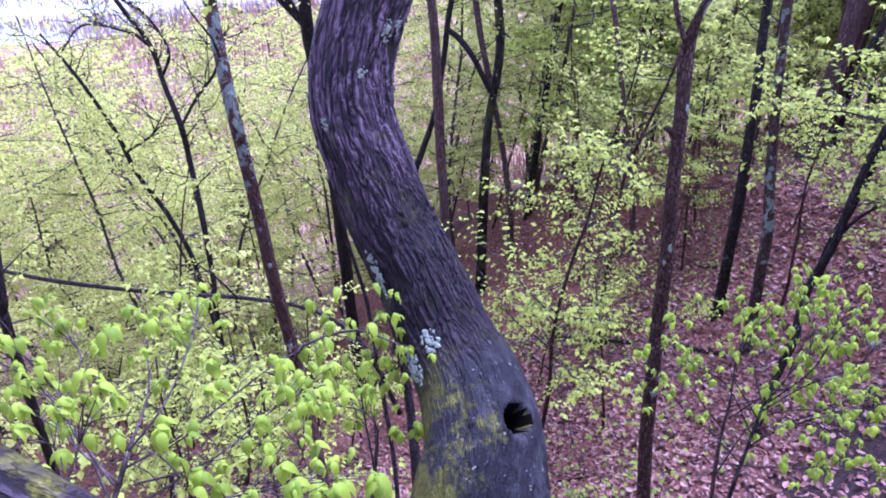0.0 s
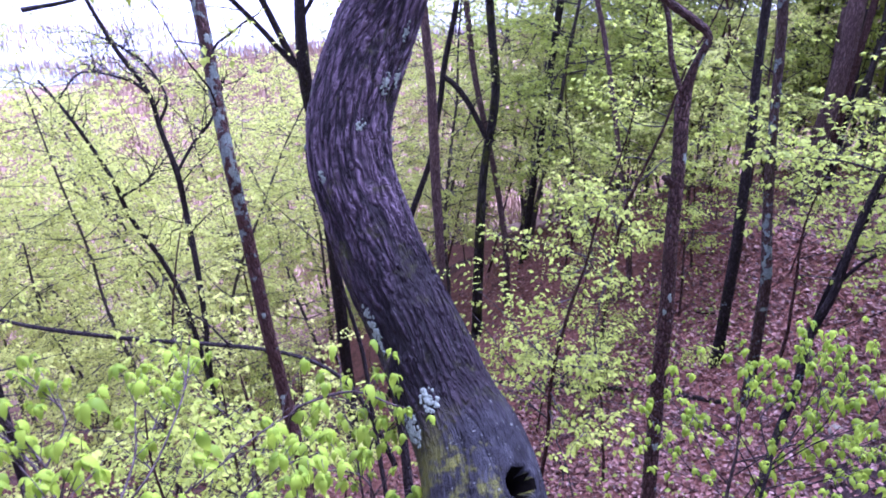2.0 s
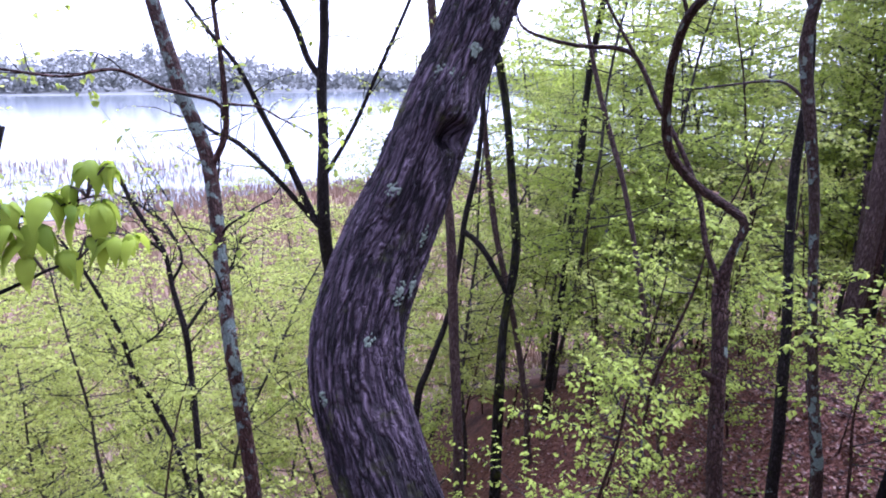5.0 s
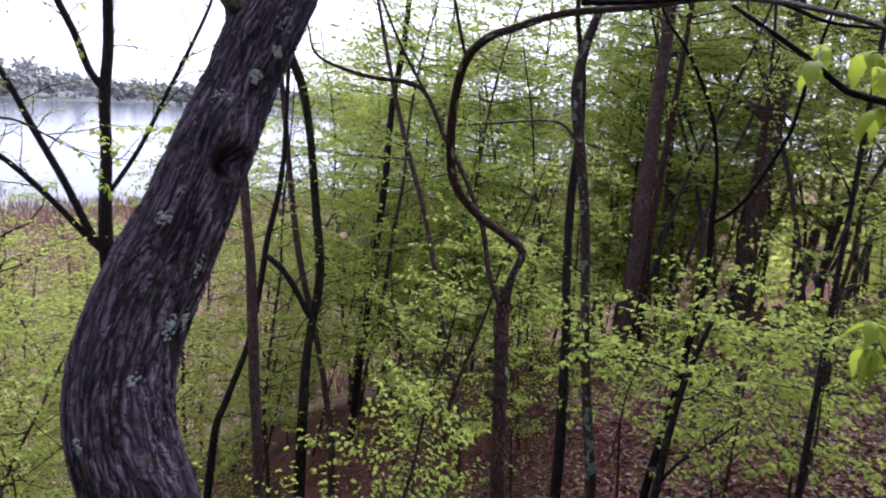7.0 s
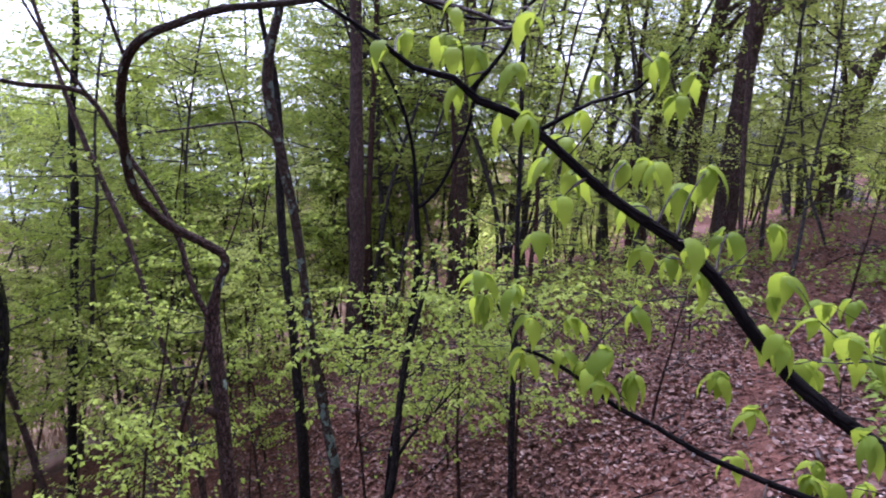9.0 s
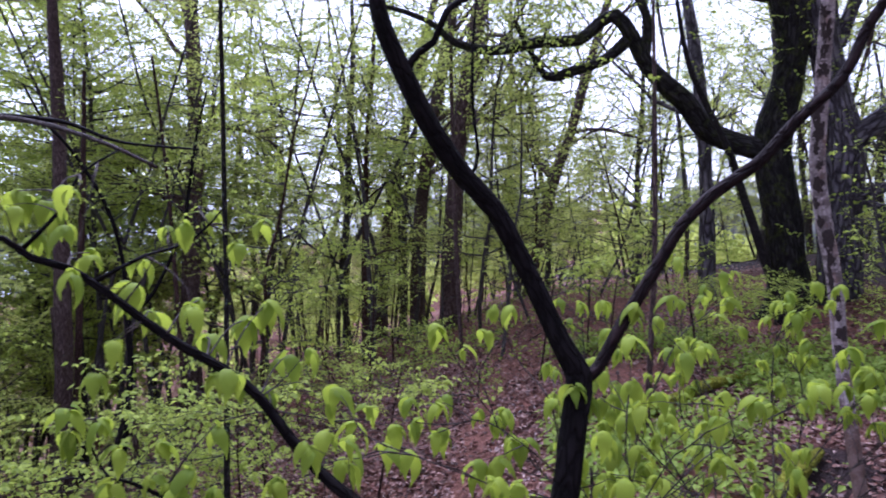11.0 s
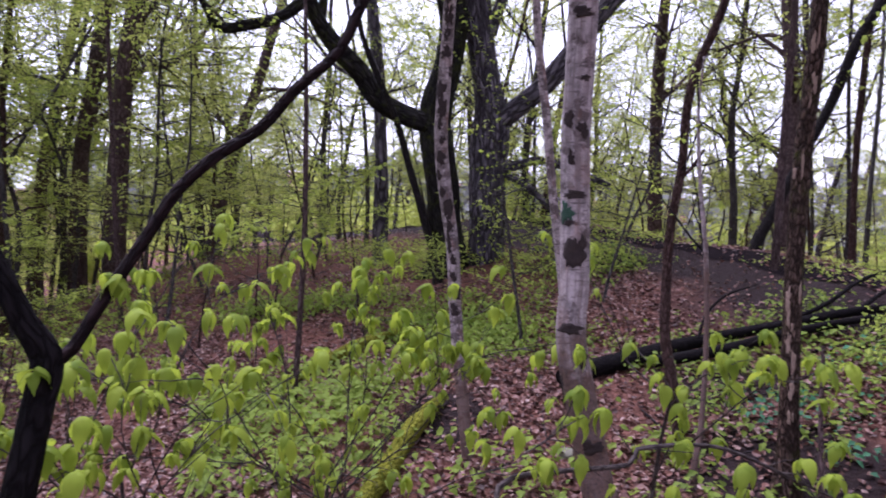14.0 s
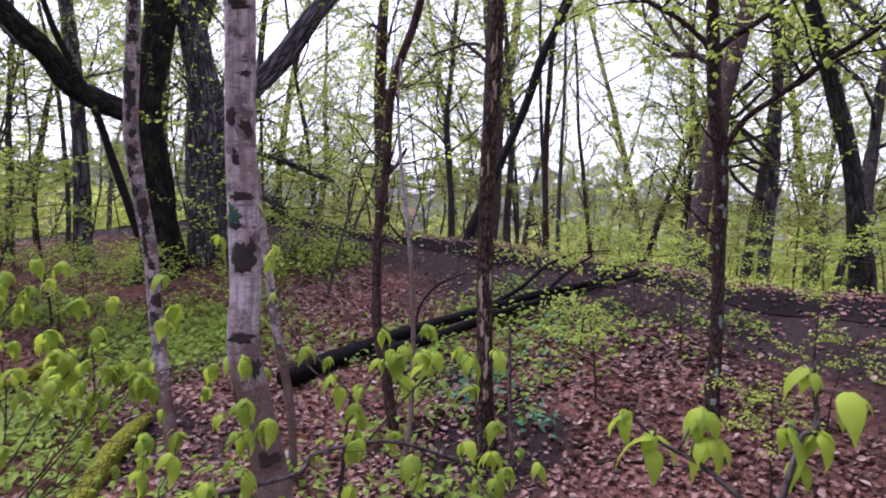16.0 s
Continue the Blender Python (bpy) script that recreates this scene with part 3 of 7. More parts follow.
def spread(near_lo, near_hi, step, far_lo, far_hi, growth=1.22):
    mid = list(np.arange(near_lo, near_hi, step))
    s, p = step, near_hi
    while p < far_hi:
        mid.append(p)
        s *= growth
        p += s
    mid.append(far_hi)
    s, p = step, near_lo
    low = []
    while p > far_lo:
        s *= growth
        p -= s
        low.append(max(p, far_lo))
    return np.array(low[::-1] + mid)


ground = grid(spread(-14, 18, 0.16, -400, 4000, 1.12), spread(-14, 26, 0.2, -3000, 3000, 1.16), "ground", GROUND)
tagged(ground, "leaf-strewn wooded bank falling to a tan marsh", "ground", kind="structure")

uw, vw = np.meshgrid([57.0, 120.0, 425.0], [-3000.0, -300.0, 0.0, 300.0, 3000.0], indexing="ij")
wv = np.stack([-0.5 * uw + 0.866 * vw, 0.866 * uw + 0.5 * vw, 0 * uw - 10.12], -1).reshape(-1, 3)
wi = np.arange(15).reshape(3, 5)
wq = np.stack([wi[:-1, :-1], wi[1:, :-1], wi[1:, 1:], wi[:-1, 1:]], -1).reshape(-1, 4)
wm, n_, l_ = material("lake_water")
wb = finish(n_, l_, (0.10, 0.12, 0.12), 0.12, noise_of(n_, l_, n_.new("ShaderNodeTexCoord").outputs["Object"], 1.2, 4), 0.25, 0.05)
wb.inputs["IOR"].default_value = 1.33
water = tagged(new("water", mesh_of("water", wv, wq, wm)), "pale still lake beyond the marsh", "lake", kind="structure")

# a trodden path along the crest of the ridge
path = grid(np.linspace(-8.3, -6.9, 9), np.linspace(2, 40, 120), "path", PATH_SOIL, 0.012)
tagged(path, "dark wet trodden soil path along the ridge", "path", kind="structure")

# woods on the far shore and on the hill behind it
rng = np.random.default_rng(3)
k = 1500
fu, fv = 428 + 260 * rng.random(k) ** 2, rng.uniform(-420, 620, k)
fx, fy = -0.5 * fu + 0.866 * fv, 0.866 * fu + 0.5 * fv
ha, hr = np.radians(rng.uniform(48, 165, 240)), 95 + 240 * rng.random(240) ** 1.6      # the wood beyond the ridge
fx, fy = np.r_[fx, hr * np.sin(ha)], np.r_[fy, hr * np.cos(ha)]
k = len(fx)
fz, tall = land(fx, fy), rng.uniform(7, 15, k)
each = 40
q = rng.normal(0, 1, (k, each, 3))
q *= (rng.random((k, each, 1)) ** 0.4) / (np.linalg.norm(q, axis=2, keepdims=True) + 1e-9)
mid = np.stack([fx, fy, fz + 0.55 * tall], -1)[:, None] + q * np.stack([0.33 * tall, 0.33 * tall, 0.48 * tall], -1)[:, None]
mid = mid.reshape(-1, 3)
v, f = leaf_arrays(mid, rng.normal(0, 1, mid.shape), rng.normal(0, 1, mid.shape), rng.uniform(1.8, 3.8, len(mid)), LEAF_FLAT)
# base colour carries the distant haze, paler and greyer than the woods
HAZED_WOODS = plain("hazed_far_woods", (0.19, 0.2, 0.185), (0.3, 0.31, 0.27), 0.05)
tagged(new("far_woods", mesh_of("far_woods", v, f, HAZED_WOODS, False)), "grey-green woods on the far shore of the lake", "woods", kind="stuff")

# young leafy woods on the far side of the ridge
k, each = 170, 260
ha, hr = np.radians(rng.uniform(34, 142, k)), 36 + 60 * rng.random(k) ** 1.2
fx, fy = hr * np.sin(ha), hr * np.cos(ha)
fz, tall = land(fx, fy), rng.uniform(2.0, 5.5, k)
q = rng.normal(0, 1, (k, each, 3))
q *= (rng.random((k, each, 1)) ** 0.4) / (np.linalg.norm(q, axis=2, keepdims=True) + 1e-9)
mid = (np.stack([fx, fy, fz + 0.5 * tall], -1)[:, None] + q * np.stack([0.34 * tall, 0.34 * tall, 0.5 * tall], -1)[:, None]).reshape(-1, 3)
v, f = leaf_arrays(mid, rng.normal(0, 1, mid.shape), rng.normal(0, 1, mid.shape) + (0, 0, 1), rng.uniform(0.22, 0.5, len(mid)), LEAF_FLAT)
tagged(new("leafy_woods", mesh_of("leafy_woods", v, f, PALE_LEAF, False)), "pale green young woods beyond the ridge", "woods", kind="stuff")

# dry reeds of the marsh
rng = np.random.default_rng(11)
k = 70000
ru, rv = 17.5 + 50 * rng.random(k) ** 1.3, rng.uniform(-70, 45, k)
keep = (np.sin(ru * 0.21 + 2 * np.sin(rv * 0.09)) + np.sin(rv * 0.17) > -1.1) | (ru < 40)
ru, rv = ru[keep], rv[keep]
iu, iv = rng.uniform(66, 112, 16000), rng.uniform(-150, 10, 16000)      # reed islands in the shallow water
isle = np.sin(iu * 0.17 + 1.3 * np.sin(iv * 0.05)) + 0.8 * np.sin(iv * 0.043 + 2) > 0.55
ru, rv = np.r_[ru, iu[isle]], np.r_[rv, iv[isle]]
rx, ry = -0.5 * ru + 0.866 * rv, 0.866 * ru + 0.5 * rv
rz = np.maximum(land(rx, ry), -10.3)
lean = rng.normal(0, 0.22, (len(rx), 2))
tall = rng.uniform(0.45, 1.15, len(rx))
ang = rng.uniform(0, 3.14, len(rx))
wide = 0.008 + 0.0008 * ru
base = np.stack([rx, ry, rz - 0.05], -1)
edge = np.stack([np.cos(ang), np.sin(ang), 0 * ang], -1) * wide[:, None]
tip = base + np.stack([lean[:, 0] * tall, lean[:, 1] * tall, tall], -1)
rvts = np.stack([base - edge, base + edge, tip], 1).reshape(-1, 3)
reeds = new("marsh_reeds", mesh_of("marsh_reeds", rvts, np.arange(len(rvts)).reshape(-1, 3), REED, False))
tagged(reeds, "dense pale dry reeds covering the marsh", "reeds", kind="stuff")


# ---- trees that can be told apart: centre lines (x, y, z, radius) from the foot up ----
TREES = {
    "crooked_oak": [
        ("trunk", [(0.22, 1.38, -2.08, 0.251), (0.23, 1.44, -1.93, 0.2372), (0.24, 1.5, -1.81, 0.2266), (0.25, 1.57, -1.71, 0.2142), (0.25, 1.68, -1.62, 0.196), (0.2, 1.84, -1.54, 0.187), (0.1, 2.01, -1.45, 0.1708), (-0, 2.18, -1.31, 0.1671), (-0.12, 2.34, -1.15, 0.1663), (-0.22, 2.47, -0.97, 0.1645), (-0.3, 2.58, -0.78, 0.1642), (-0.3, 2.69, -0.58, 0.162), (-0.23, 2.83, -0.33, 0.1543), (-0.16, 2.9, -0.16, 0.141), (-0.08, 3.01, 0.07, 0.1315), (0.01, 3.11, 0.31, 0.1224), (0.11, 3.23, 0.58, 0.1237), (0.25, 3.39, 0.93, 0.1225), (0.33, 3.54, 1.33, 0.1193), (0.33, 3.73, 1.81, 0.1026), (0.29, 4.08, 2.53, 0.0777), (0.15, 4.51, 3.49, 0.0376)]),
        ("limb", [(0.06, 3.18, 0.53, 0.0495), (0, 3.17, 0.59, 0.045), (-0.05, 3.21, 0.67, 0.0412), (-0.1, 3.23, 0.79, 0.035), (-0.23, 3.37, 1.01, 0.0274)]),
    ],
    "near_trunk": [
        ("trunk", [(-0.12, 0.57, -1.05, 0.1191), (-0.35, 0.63, -0.95, 0.1158), (-0.59, 0.68, -0.86, 0.1189), (-0.82, 0.75, -0.79, 0.122), (-1.14, 0.9, -0.64, 0.1267), (-1.44, 1.11, -0.42, 0.1305), (-1.79, 1.37, -0.15, 0.1139), (-2.25, 1.74, 0.25, 0.077), (-2.74, 2.28, 0.83, 0.0323)]),
    ],
    "lichen_tree": [
        ("trunk", [(-0.76, 2.96, -3.37, 0.0374), (-0.88, 3.2, -2.89, 0.0362), (-0.97, 3.32, -2.45, 0.0363), (-1.04, 3.38, -2.04, 0.0363), (-1.1, 3.46, -1.64, 0.0367), (-1.14, 3.48, -1.28, 0.037), (-1.17, 3.5, -1.01, 0.0377), (-1.34, 3.81, -0.22, 0.038), (-1.49, 3.88, 0.17, 0.0367), (-1.6, 3.92, 0.53, 0.0342), (-1.68, 3.96, 0.83, 0.0314), (-1.75, 4.01, 1.22, 0.0276)]),
        ("limb", [(-1.34, 3.81, -0.23, 0.0201), (-1.26, 3.86, -0.03, 0.0179), (-1.26, 3.88, 0.25, 0.0157), (-1.29, 3.91, 0.52, 0.0136), (-1.33, 3.96, 0.85, 0.0093)]),
        ("limb", [(-1.29, 3.93, 0.03, 0.0103), (-1.32, 3.9, 0.12, 0.0091), (-1.52, 3.75, 0.19, 0.0089), (-1.67, 3.61, 0.28, 0.0077), (-1.83, 3.42, 0.25, 0.0065), (-2, 3.13, 0.29, 0.0052), (-2.11, 2.91, 0.27, 0.003)]),
        ("limb", [(-1.3, 3.93, 0.11, 0.008), (-1.22, 4, 0.1, 0.0069), (-1.14, 4.08, 0.08, 0.0058), (-1.02, 4.22, -0.02, 0.0036)]),
    ],
    "slender_tree_a": [
        ("trunk", [(-2.56, 5.64, -3.79, 0.0265), (-2.55, 5.68, -3.55, 0.0261), (-2.59, 5.8, -2.84, 0.0275), (-2.68, 5.97, -2.38, 0.0275), (-2.7, 5.98, -2.01, 0.0292), (-2.81, 6.04, -1.63, 0.025), (-2.89, 6.09, -1.28, 0.023), (-3.09, 6.05, -0.88, 0.0209), (-3.24, 6.02, -0.47, 0.0167)]),
        ("limb", [(-2.7, 5.98, -2.01, 0.0167), (-2.55, 6.13, -1.76, 0.0167), (-2.4, 6.25, -1.57, 0.0146), (-2.31, 6.47, -1.25, 0.0106)]),
        ("limb", [(-2.83, 6.05, -1.58, 0.0167), (-2.75, 6.14, -1.34, 0.0146), (-2.95, 6.22, -1.03, 0.0127), (-3.27, 6.19, -0.81, 0.0107)]),
        ("limb", [(-2.88, 6.09, -1.3, 0.0146), (-2.93, 5.87, -1.13, 0.0122), (-3.13, 5.55, -1, 0.0098), (-3.24, 5.32, -1.16, 0.0058)]),
    ],
    "leaning_sapling": [
        ("trunk", [(-3.25, 6.72, -3.97, 0.0282), (-3.43, 6.72, -3.34, 0.0276), (-3.62, 6.62, -2.79, 0.0245), (-3.74, 6.61, -2.3, 0.0242), (-3.95, 6.55, -1.72, 0.0191), (-4.19, 6.5, -1.26, 0.0119)]),
        ("limb", [(-3.66, 6.59, -2.51, 0.0145), (-3.39, 6.68, -2.35, 0.0119), (-3.22, 6.84, -2.15, 0.0095)]),
    ],
    "forked_alder": [
        ("trunk", [(-1.87, 8.16, -2.72, 0.0769), (-1.93, 8.15, -2.05, 0.0751), (-1.95, 8, -1.37, 0.0725), (-1.92, 8.04, -0.51, 0.062), (-1.92, 8.08, 0.19, 0.0596), (-1.87, 8.09, 0.71, 0.0525), (-1.84, 8.05, 1.21, 0.0477), (-1.8, 8.04, 1.96, 0.0362), (-1.71, 7.96, 2.76, 0.0196)]),
        ("limb", [(-1.95, 7.98, -1.46, 0.0411), (-2.06, 7.98, -1.32, 0.0411), (-2.3, 7.9, -0.7, 0.0358), (-2.52, 7.76, -0.13, 0.033), (-2.69, 7.6, 0.35, 0.0279), (-2.92, 7.49, 0.69, 0.0233), (-3.12, 7.36, 1.05, 0.0186)]),
        ("limb", [(-1.95, 7.97, -1.49, 0.0314), (-2.14, 7.96, -1.27, 0.0314), (-2.42, 7.83, -0.87, 0.0286), (-2.75, 7.64, -0.47, 0.0259), (-2.97, 7.45, -0.31, 0.0209), (-3.27, 7.32, -0, 0.014)]),
        ("limb", [(-1.92, 8, -0.87, 0.0262), (-1.86, 8.03, -0.78, 0.0262), (-1.6, 8.15, -0.33, 0.0239), (-1.32, 8.13, 0.23, 0.0212), (-0.92, 8.17, 1.07, 0.0188), (-0.78, 8.13, 1.53, 0.0141)]),
        ("limb", [(-1.92, 8.08, 0.22, 0.0429), (-2.05, 8.05, 0.41, 0.0406), (-2.15, 8, 0.74, 0.0382), (-2.31, 7.91, 1.15, 0.0334), (-2.46, 7.79, 1.63, 0.0239)]),
    ],
    "edge_tree": [
        ("trunk", [(-3.41, 3.98, -2.9, 0.037), (-3.38, 3.98, -2.74, 0.0364), (-3.38, 4.1, -2.32, 0.0358), (-3.42, 4.26, -1.93, 0.0358), (-3.44, 4.4, -1.54, 0.0358), (-3.44, 4.54, -1.09, 0.0322), (-3.38, 4.67, -0.64, 0.0286), (-3.25, 4.81, -0.08, 0.0215)]),
    ],
    "dark_sapling": [
        ("trunk", [(-0.3, 2.98, -3.52, 0.0154), (-0.35, 3.17, -3.21, 0.0151), (-0.4, 3.28, -2.94, 0.0148), (-0.45, 3.38, -2.65, 0.0131), (-0.51, 3.5, -2.3, 0.0128), (-0.58, 3.54, -2.01, 0.0113), (-0.65, 3.57, -1.71, 0.0098), (-0.69, 3.55, -1.49, 0.0072)]),
    ],
    "dark_stump_stem": [
        ("trunk", [(-0.2, 3.18, -3.63, 0.0351), (-0.25, 3.42, -3.26, 0.0315), (-0.31, 3.59, -2.91, 0.028), (-0.41, 3.72, -2.54, 0.0233), (-0.61, 3.93, -2.14, 0.0165), (-0.76, 4.08, -1.76, 0.011)]),
    ],
    "pink_maple": [
        ("trunk", [(-0.4, 8.31, -3.94, 0.0644), (-0.45, 8.42, -3.24, 0.063), (-0.5, 8.49, -1.83, 0.0601), (-0.59, 8.5, -0.68, 0.0562), (-0.64, 8.45, 0.15, 0.0531), (-0.72, 8.41, 1, 0.0483), (-0.75, 8.35, 2.02, 0.0391)]),
    ],
    "swaying_tree": [
        ("trunk", [(-0.99, 8.86, -4.07, 0.0487), (-0.86, 8.97, -3.64, 0.0453), (-0.61, 9.18, -2.94, 0.042), (-0.47, 9.33, -2.2, 0.0388), (-0.39, 9.38, -1.6, 0.0384), (-0.23, 9.52, -0.79, 0.0357), (-0.18, 9.59, 0.02, 0.0302), (-0.14, 9.55, 1.15, 0.0219), (-0.05, 9.45, 1.95, 0.0137)]),
        ("limb", [(-0.4, 9.34, -1.78, 0.0384), (-0.23, 9.32, -1.92, 0.0439), (-0.04, 9.26, -2.17, 0.0412), (0.18, 9.24, -2.59, 0.0388)]),
    ],
    "dark_mossy_tree": [
        ("trunk", [(0.12, 9.12, -3.71, 0.0687), (0.17, 9.32, -2.98, 0.0623), (0.27, 9.42, -2.37, 0.0617), (0.29, 9.46, -1.83, 0.0582), (0.22, 9.59, -1.15, 0.0555), (0.13, 9.59, -0.25, 0.0549), (0.02, 9.6, 0.39, 0.0604), (-0.12, 9.58, 0.74, 0.0549), (-0.28, 9.53, 1.28, 0.0439), (-0.37, 9.48, 2.19, 0.0333)]),
    ],
    "pale_leaning_tree": [
        ("trunk", [(0.5, 9.48, -4.35, 0.0456), (0.35, 9.68, -3.45, 0.0447), (0.19, 9.73, -2.71, 0.0438), (0, 9.76, -1.82, 0.0429), (-0.13, 9.83, -0.82, 0.0425), (-0.23, 9.79, 0.23, 0.0392), (-0.36, 9.74, 1.15, 0.0336), (-0.45, 9.68, 2.22, 0.0255)]),
    ],
    "dark_slender_tree": [
        ("trunk", [(0.85, 10.47, -4.81, 0.0573), (0.92, 10.67, -4.13, 0.0568), (1.06, 10.88, -2.97, 0.0558), (1.2, 11.18, -1.73, 0.0558), (1.28, 11.3, -0.92, 0.0558), (1.35, 11.36, 0.24, 0.0525), (1.49, 11.3, 1.28, 0.0459), (1.54, 11.13, 2.41, 0.0328)]),
    ],
    "pink_slender_tree": [
        ("trunk", [(2.03, 8.22, -3.37, 0.0341), (1.94, 8.4, -2.99, 0.0341), (1.77, 8.54, -2.07, 0.0333), (1.57, 8.7, -1.1, 0.0304), (1.25, 8.74, -0.07, 0.0301), (1.03, 8.76, 0.78, 0.025), (0.86, 8.7, 1.52, 0.02), (0.68, 8.65, 2.34, 0.0127)]),
    ],
    "serpentine_tree": [
        ("trunk", [(1.32, 3.29, -3.76, 0.0461), (1.31, 3.43, -3.27, 0.0453), (1.31, 3.52, -2.87, 0.0434), (1.31, 3.61, -2.4, 0.0429), (1.32, 3.69, -2, 0.0416), (1.32, 3.78, -1.66, 0.041), (1.33, 3.87, -1.34, 0.0419), (1.34, 3.95, -1.13, 0.0434), (1.35, 4.06, -0.87, 0.0451), (1.39, 4.08, -0.68, 0.0247), (1.46, 4.13, -0.52, 0.0249), (1.35, 4.12, -0.42, 0.0245), (1.17, 4.08, -0.3, 0.0239), (1.02, 4.01, -0.13, 0.0232), (0.97, 3.94, 0.05, 0.0225), (0.94, 3.77, 0.3, 0.0204), (0.95, 3.59, 0.49, 0.0194), (1.01, 3.46, 0.58, 0.0178), (1.1, 3.28, 0.62, 0.0152), (1.22, 3.08, 0.66, 0.0136), (1.39, 2.75, 0.66, 0.0109), (1.48, 2.47, 0.66, 0.0093), (1.53, 2.21, 0.62, 0.0079), (1.57, 1.94, 0.55, 0.0066), (1.62, 1.77, 0.48, 0.0051)]),
        ("stub", [(1.32, 3.87, -1.34, 0.0254), (1.28, 3.86, -1.28, 0.0227), (1.24, 3.82, -1.25, 0.0187)]),
        ("limb", [(1.33, 4.03, -0.82, 0.0176), (1.27, 4.12, -0.64, 0.0165), (1.24, 4.23, -0.4, 0.0155), (1.15, 4.34, -0.15, 0.0145), (1.02, 4.44, 0.1, 0.0147), (0.92, 4.51, 0.32, 0.0136), (0.82, 4.57, 0.4, 0.0138), (0.55, 4.7, 0.43, 0.0115), (0.27, 4.8, 0.53, 0.0092), (0.2, 4.88, 0.72, 0.0054)]),
        ("limb", [(0.95, 3.59, 0.5, 0.0087), (0.91, 3.58, 0.63, 0.0078), (0.87, 3.57, 0.79, 0.0068), (0.84, 3.54, 0.97, 0.0048)]),
        ("limb", [(0.91, 4.46, 0.32, 0.0098), (0.74, 4.47, 0.6, 0.0086), (0.65, 4.46, 0.78, 0.0073), (0.54, 4.44, 1.01, 0.0049)]),
    ],
    "pale_twin_tree": [
        ("trunk", [(2.57, 5.27, -2.71, 0.0437), (2.55, 5.33, -2.41, 0.0412), (2.52, 5.49, -1.85, 0.0387), (2.49, 5.59, -1.28, 0.038), (2.46, 5.71, -0.57, 0.0394), (2.37, 5.75, -0.02, 0.0408), (2.3, 5.78, 0.43, 0.0425), (2.32, 5.75, 0.78, 0.0391), (2.37, 5.71, 0.99, 0.0357), (2.44, 5.61, 1.39, 0.0272), (2.5, 5.53, 2.01, 0.0173)]),
        ("limb", [(2.34, 5.76, 0.07, 0.0153), (2.19, 5.82, 0.2, 0.0119), (1.98, 5.88, 0.2, 0.0102), (1.68, 5.95, 0.16, 0.0085), (1.34, 6.02, 0.12, 0.0068)]),
    ],
    "dark_twin_tree": [
        ("trunk", [(2.57, 6.04, -2.63, 0.048), (2.58, 6.18, -1.78, 0.0446), (2.59, 6.37, -1.11, 0.0426), (2.61, 6.48, -0.42, 0.0388), (2.6, 6.41, 0.1, 0.0344), (2.58, 6.42, 0.6, 0.0286), (2.47, 6.4, 1.16, 0.021), (2.42, 6.29, 1.77, 0.0153)]),
    ],
    "big_pink_oak": [
        ("trunk", [(4.53, 9.09, -3.15, 0.1338), (4.55, 9.07, -2.54, 0.1193), (4.63, 9.12, -1.79, 0.1122), (4.68, 9.17, -0.73, 0.0994), (4.71, 9.22, 0.21, 0.0935), (4.71, 9.17, 1.12, 0.0877), (4.66, 9.07, 1.97, 0.076), (4.53, 8.83, 3.12, 0.0526)]),
    ],
    "rusty_tree": [
        ("trunk", [(4.9, 9.54, -3.35, 0.058), (5, 9.59, -2.36, 0.0537), (5.15, 9.77, -1.24, 0.0506), (5.26, 9.83, 0.05, 0.0443), (5.3, 9.77, 1.2, 0.0379), (5.27, 9.61, 2.27, 0.0253)]),
    ],
    "zigzag_sapling": [
        ("trunk", [(3.34, 5.8, -3.5, 0.0408), (3.44, 5.89, -3.08, 0.0402), (3.61, 6.03, -2.67, 0.0381), (3.75, 6.14, -2.25, 0.036), (3.9, 6.24, -1.62, 0.0336), (4, 6.32, -1.11, 0.0315), (4.02, 6.39, -0.66, 0.0315), (4.03, 6.45, -0.14, 0.0189), (3.95, 6.51, 0.31, 0.0189), (3.8, 6.58, 0.68, 0.0168), (3.63, 6.64, 0.97, 0.0147), (3.46, 6.7, 1.19, 0.0126), (3.31, 6.72, 1.49, 0.0084)]),
        ("limb", [(4.02, 6.39, -0.68, 0.021), (4.12, 6.29, -0.57, 0.0209), (4.21, 6.19, -0.4, 0.0187), (4.34, 6.08, -0.05, 0.0185), (4.41, 5.98, 0.25, 0.0163), (4.44, 5.95, 0.55, 0.0163), (4.49, 5.86, 1.11, 0.0123), (4.53, 5.75, 1.49, 0.0082)]),
    ],
    "straight_pole_tree": [
        ("trunk", [(5.18, 7.21, -2.66, 0.0289), (5.19, 7.34, -1.52, 0.0282), (5.18, 7.4, -0.54, 0.0253), (5.16, 7.46, 0.47, 0.0228), (5.06, 7.43, 1.42, 0.0177), (4.94, 7.37, 2.12, 0.0127)]),
    ],
    "right_leaning_sapling": [
        ("trunk", [(2.22, 3.88, -3.54, 0.0274), (2.37, 4.1, -3.23, 0.029), (2.46, 4.19, -2.97, 0.0303), (2.53, 4.33, -2.64, 0.03), (2.64, 4.37, -2.27, 0.0279), (2.7, 4.41, -1.89, 0.0259), (2.79, 4.46, -1.5, 0.0241), (2.86, 4.45, -1.24, 0.0209), (2.98, 4.46, -0.91, 0.0149)]),
        ("limb", [(2.67, 4.39, -2.2, 0.014), (2.75, 4.32, -2.01, 0.0122), (2.87, 4.2, -1.81, 0.0089), (3.05, 4.16, -1.63, 0.006)]),
    ],
    "hill_tree_a": [
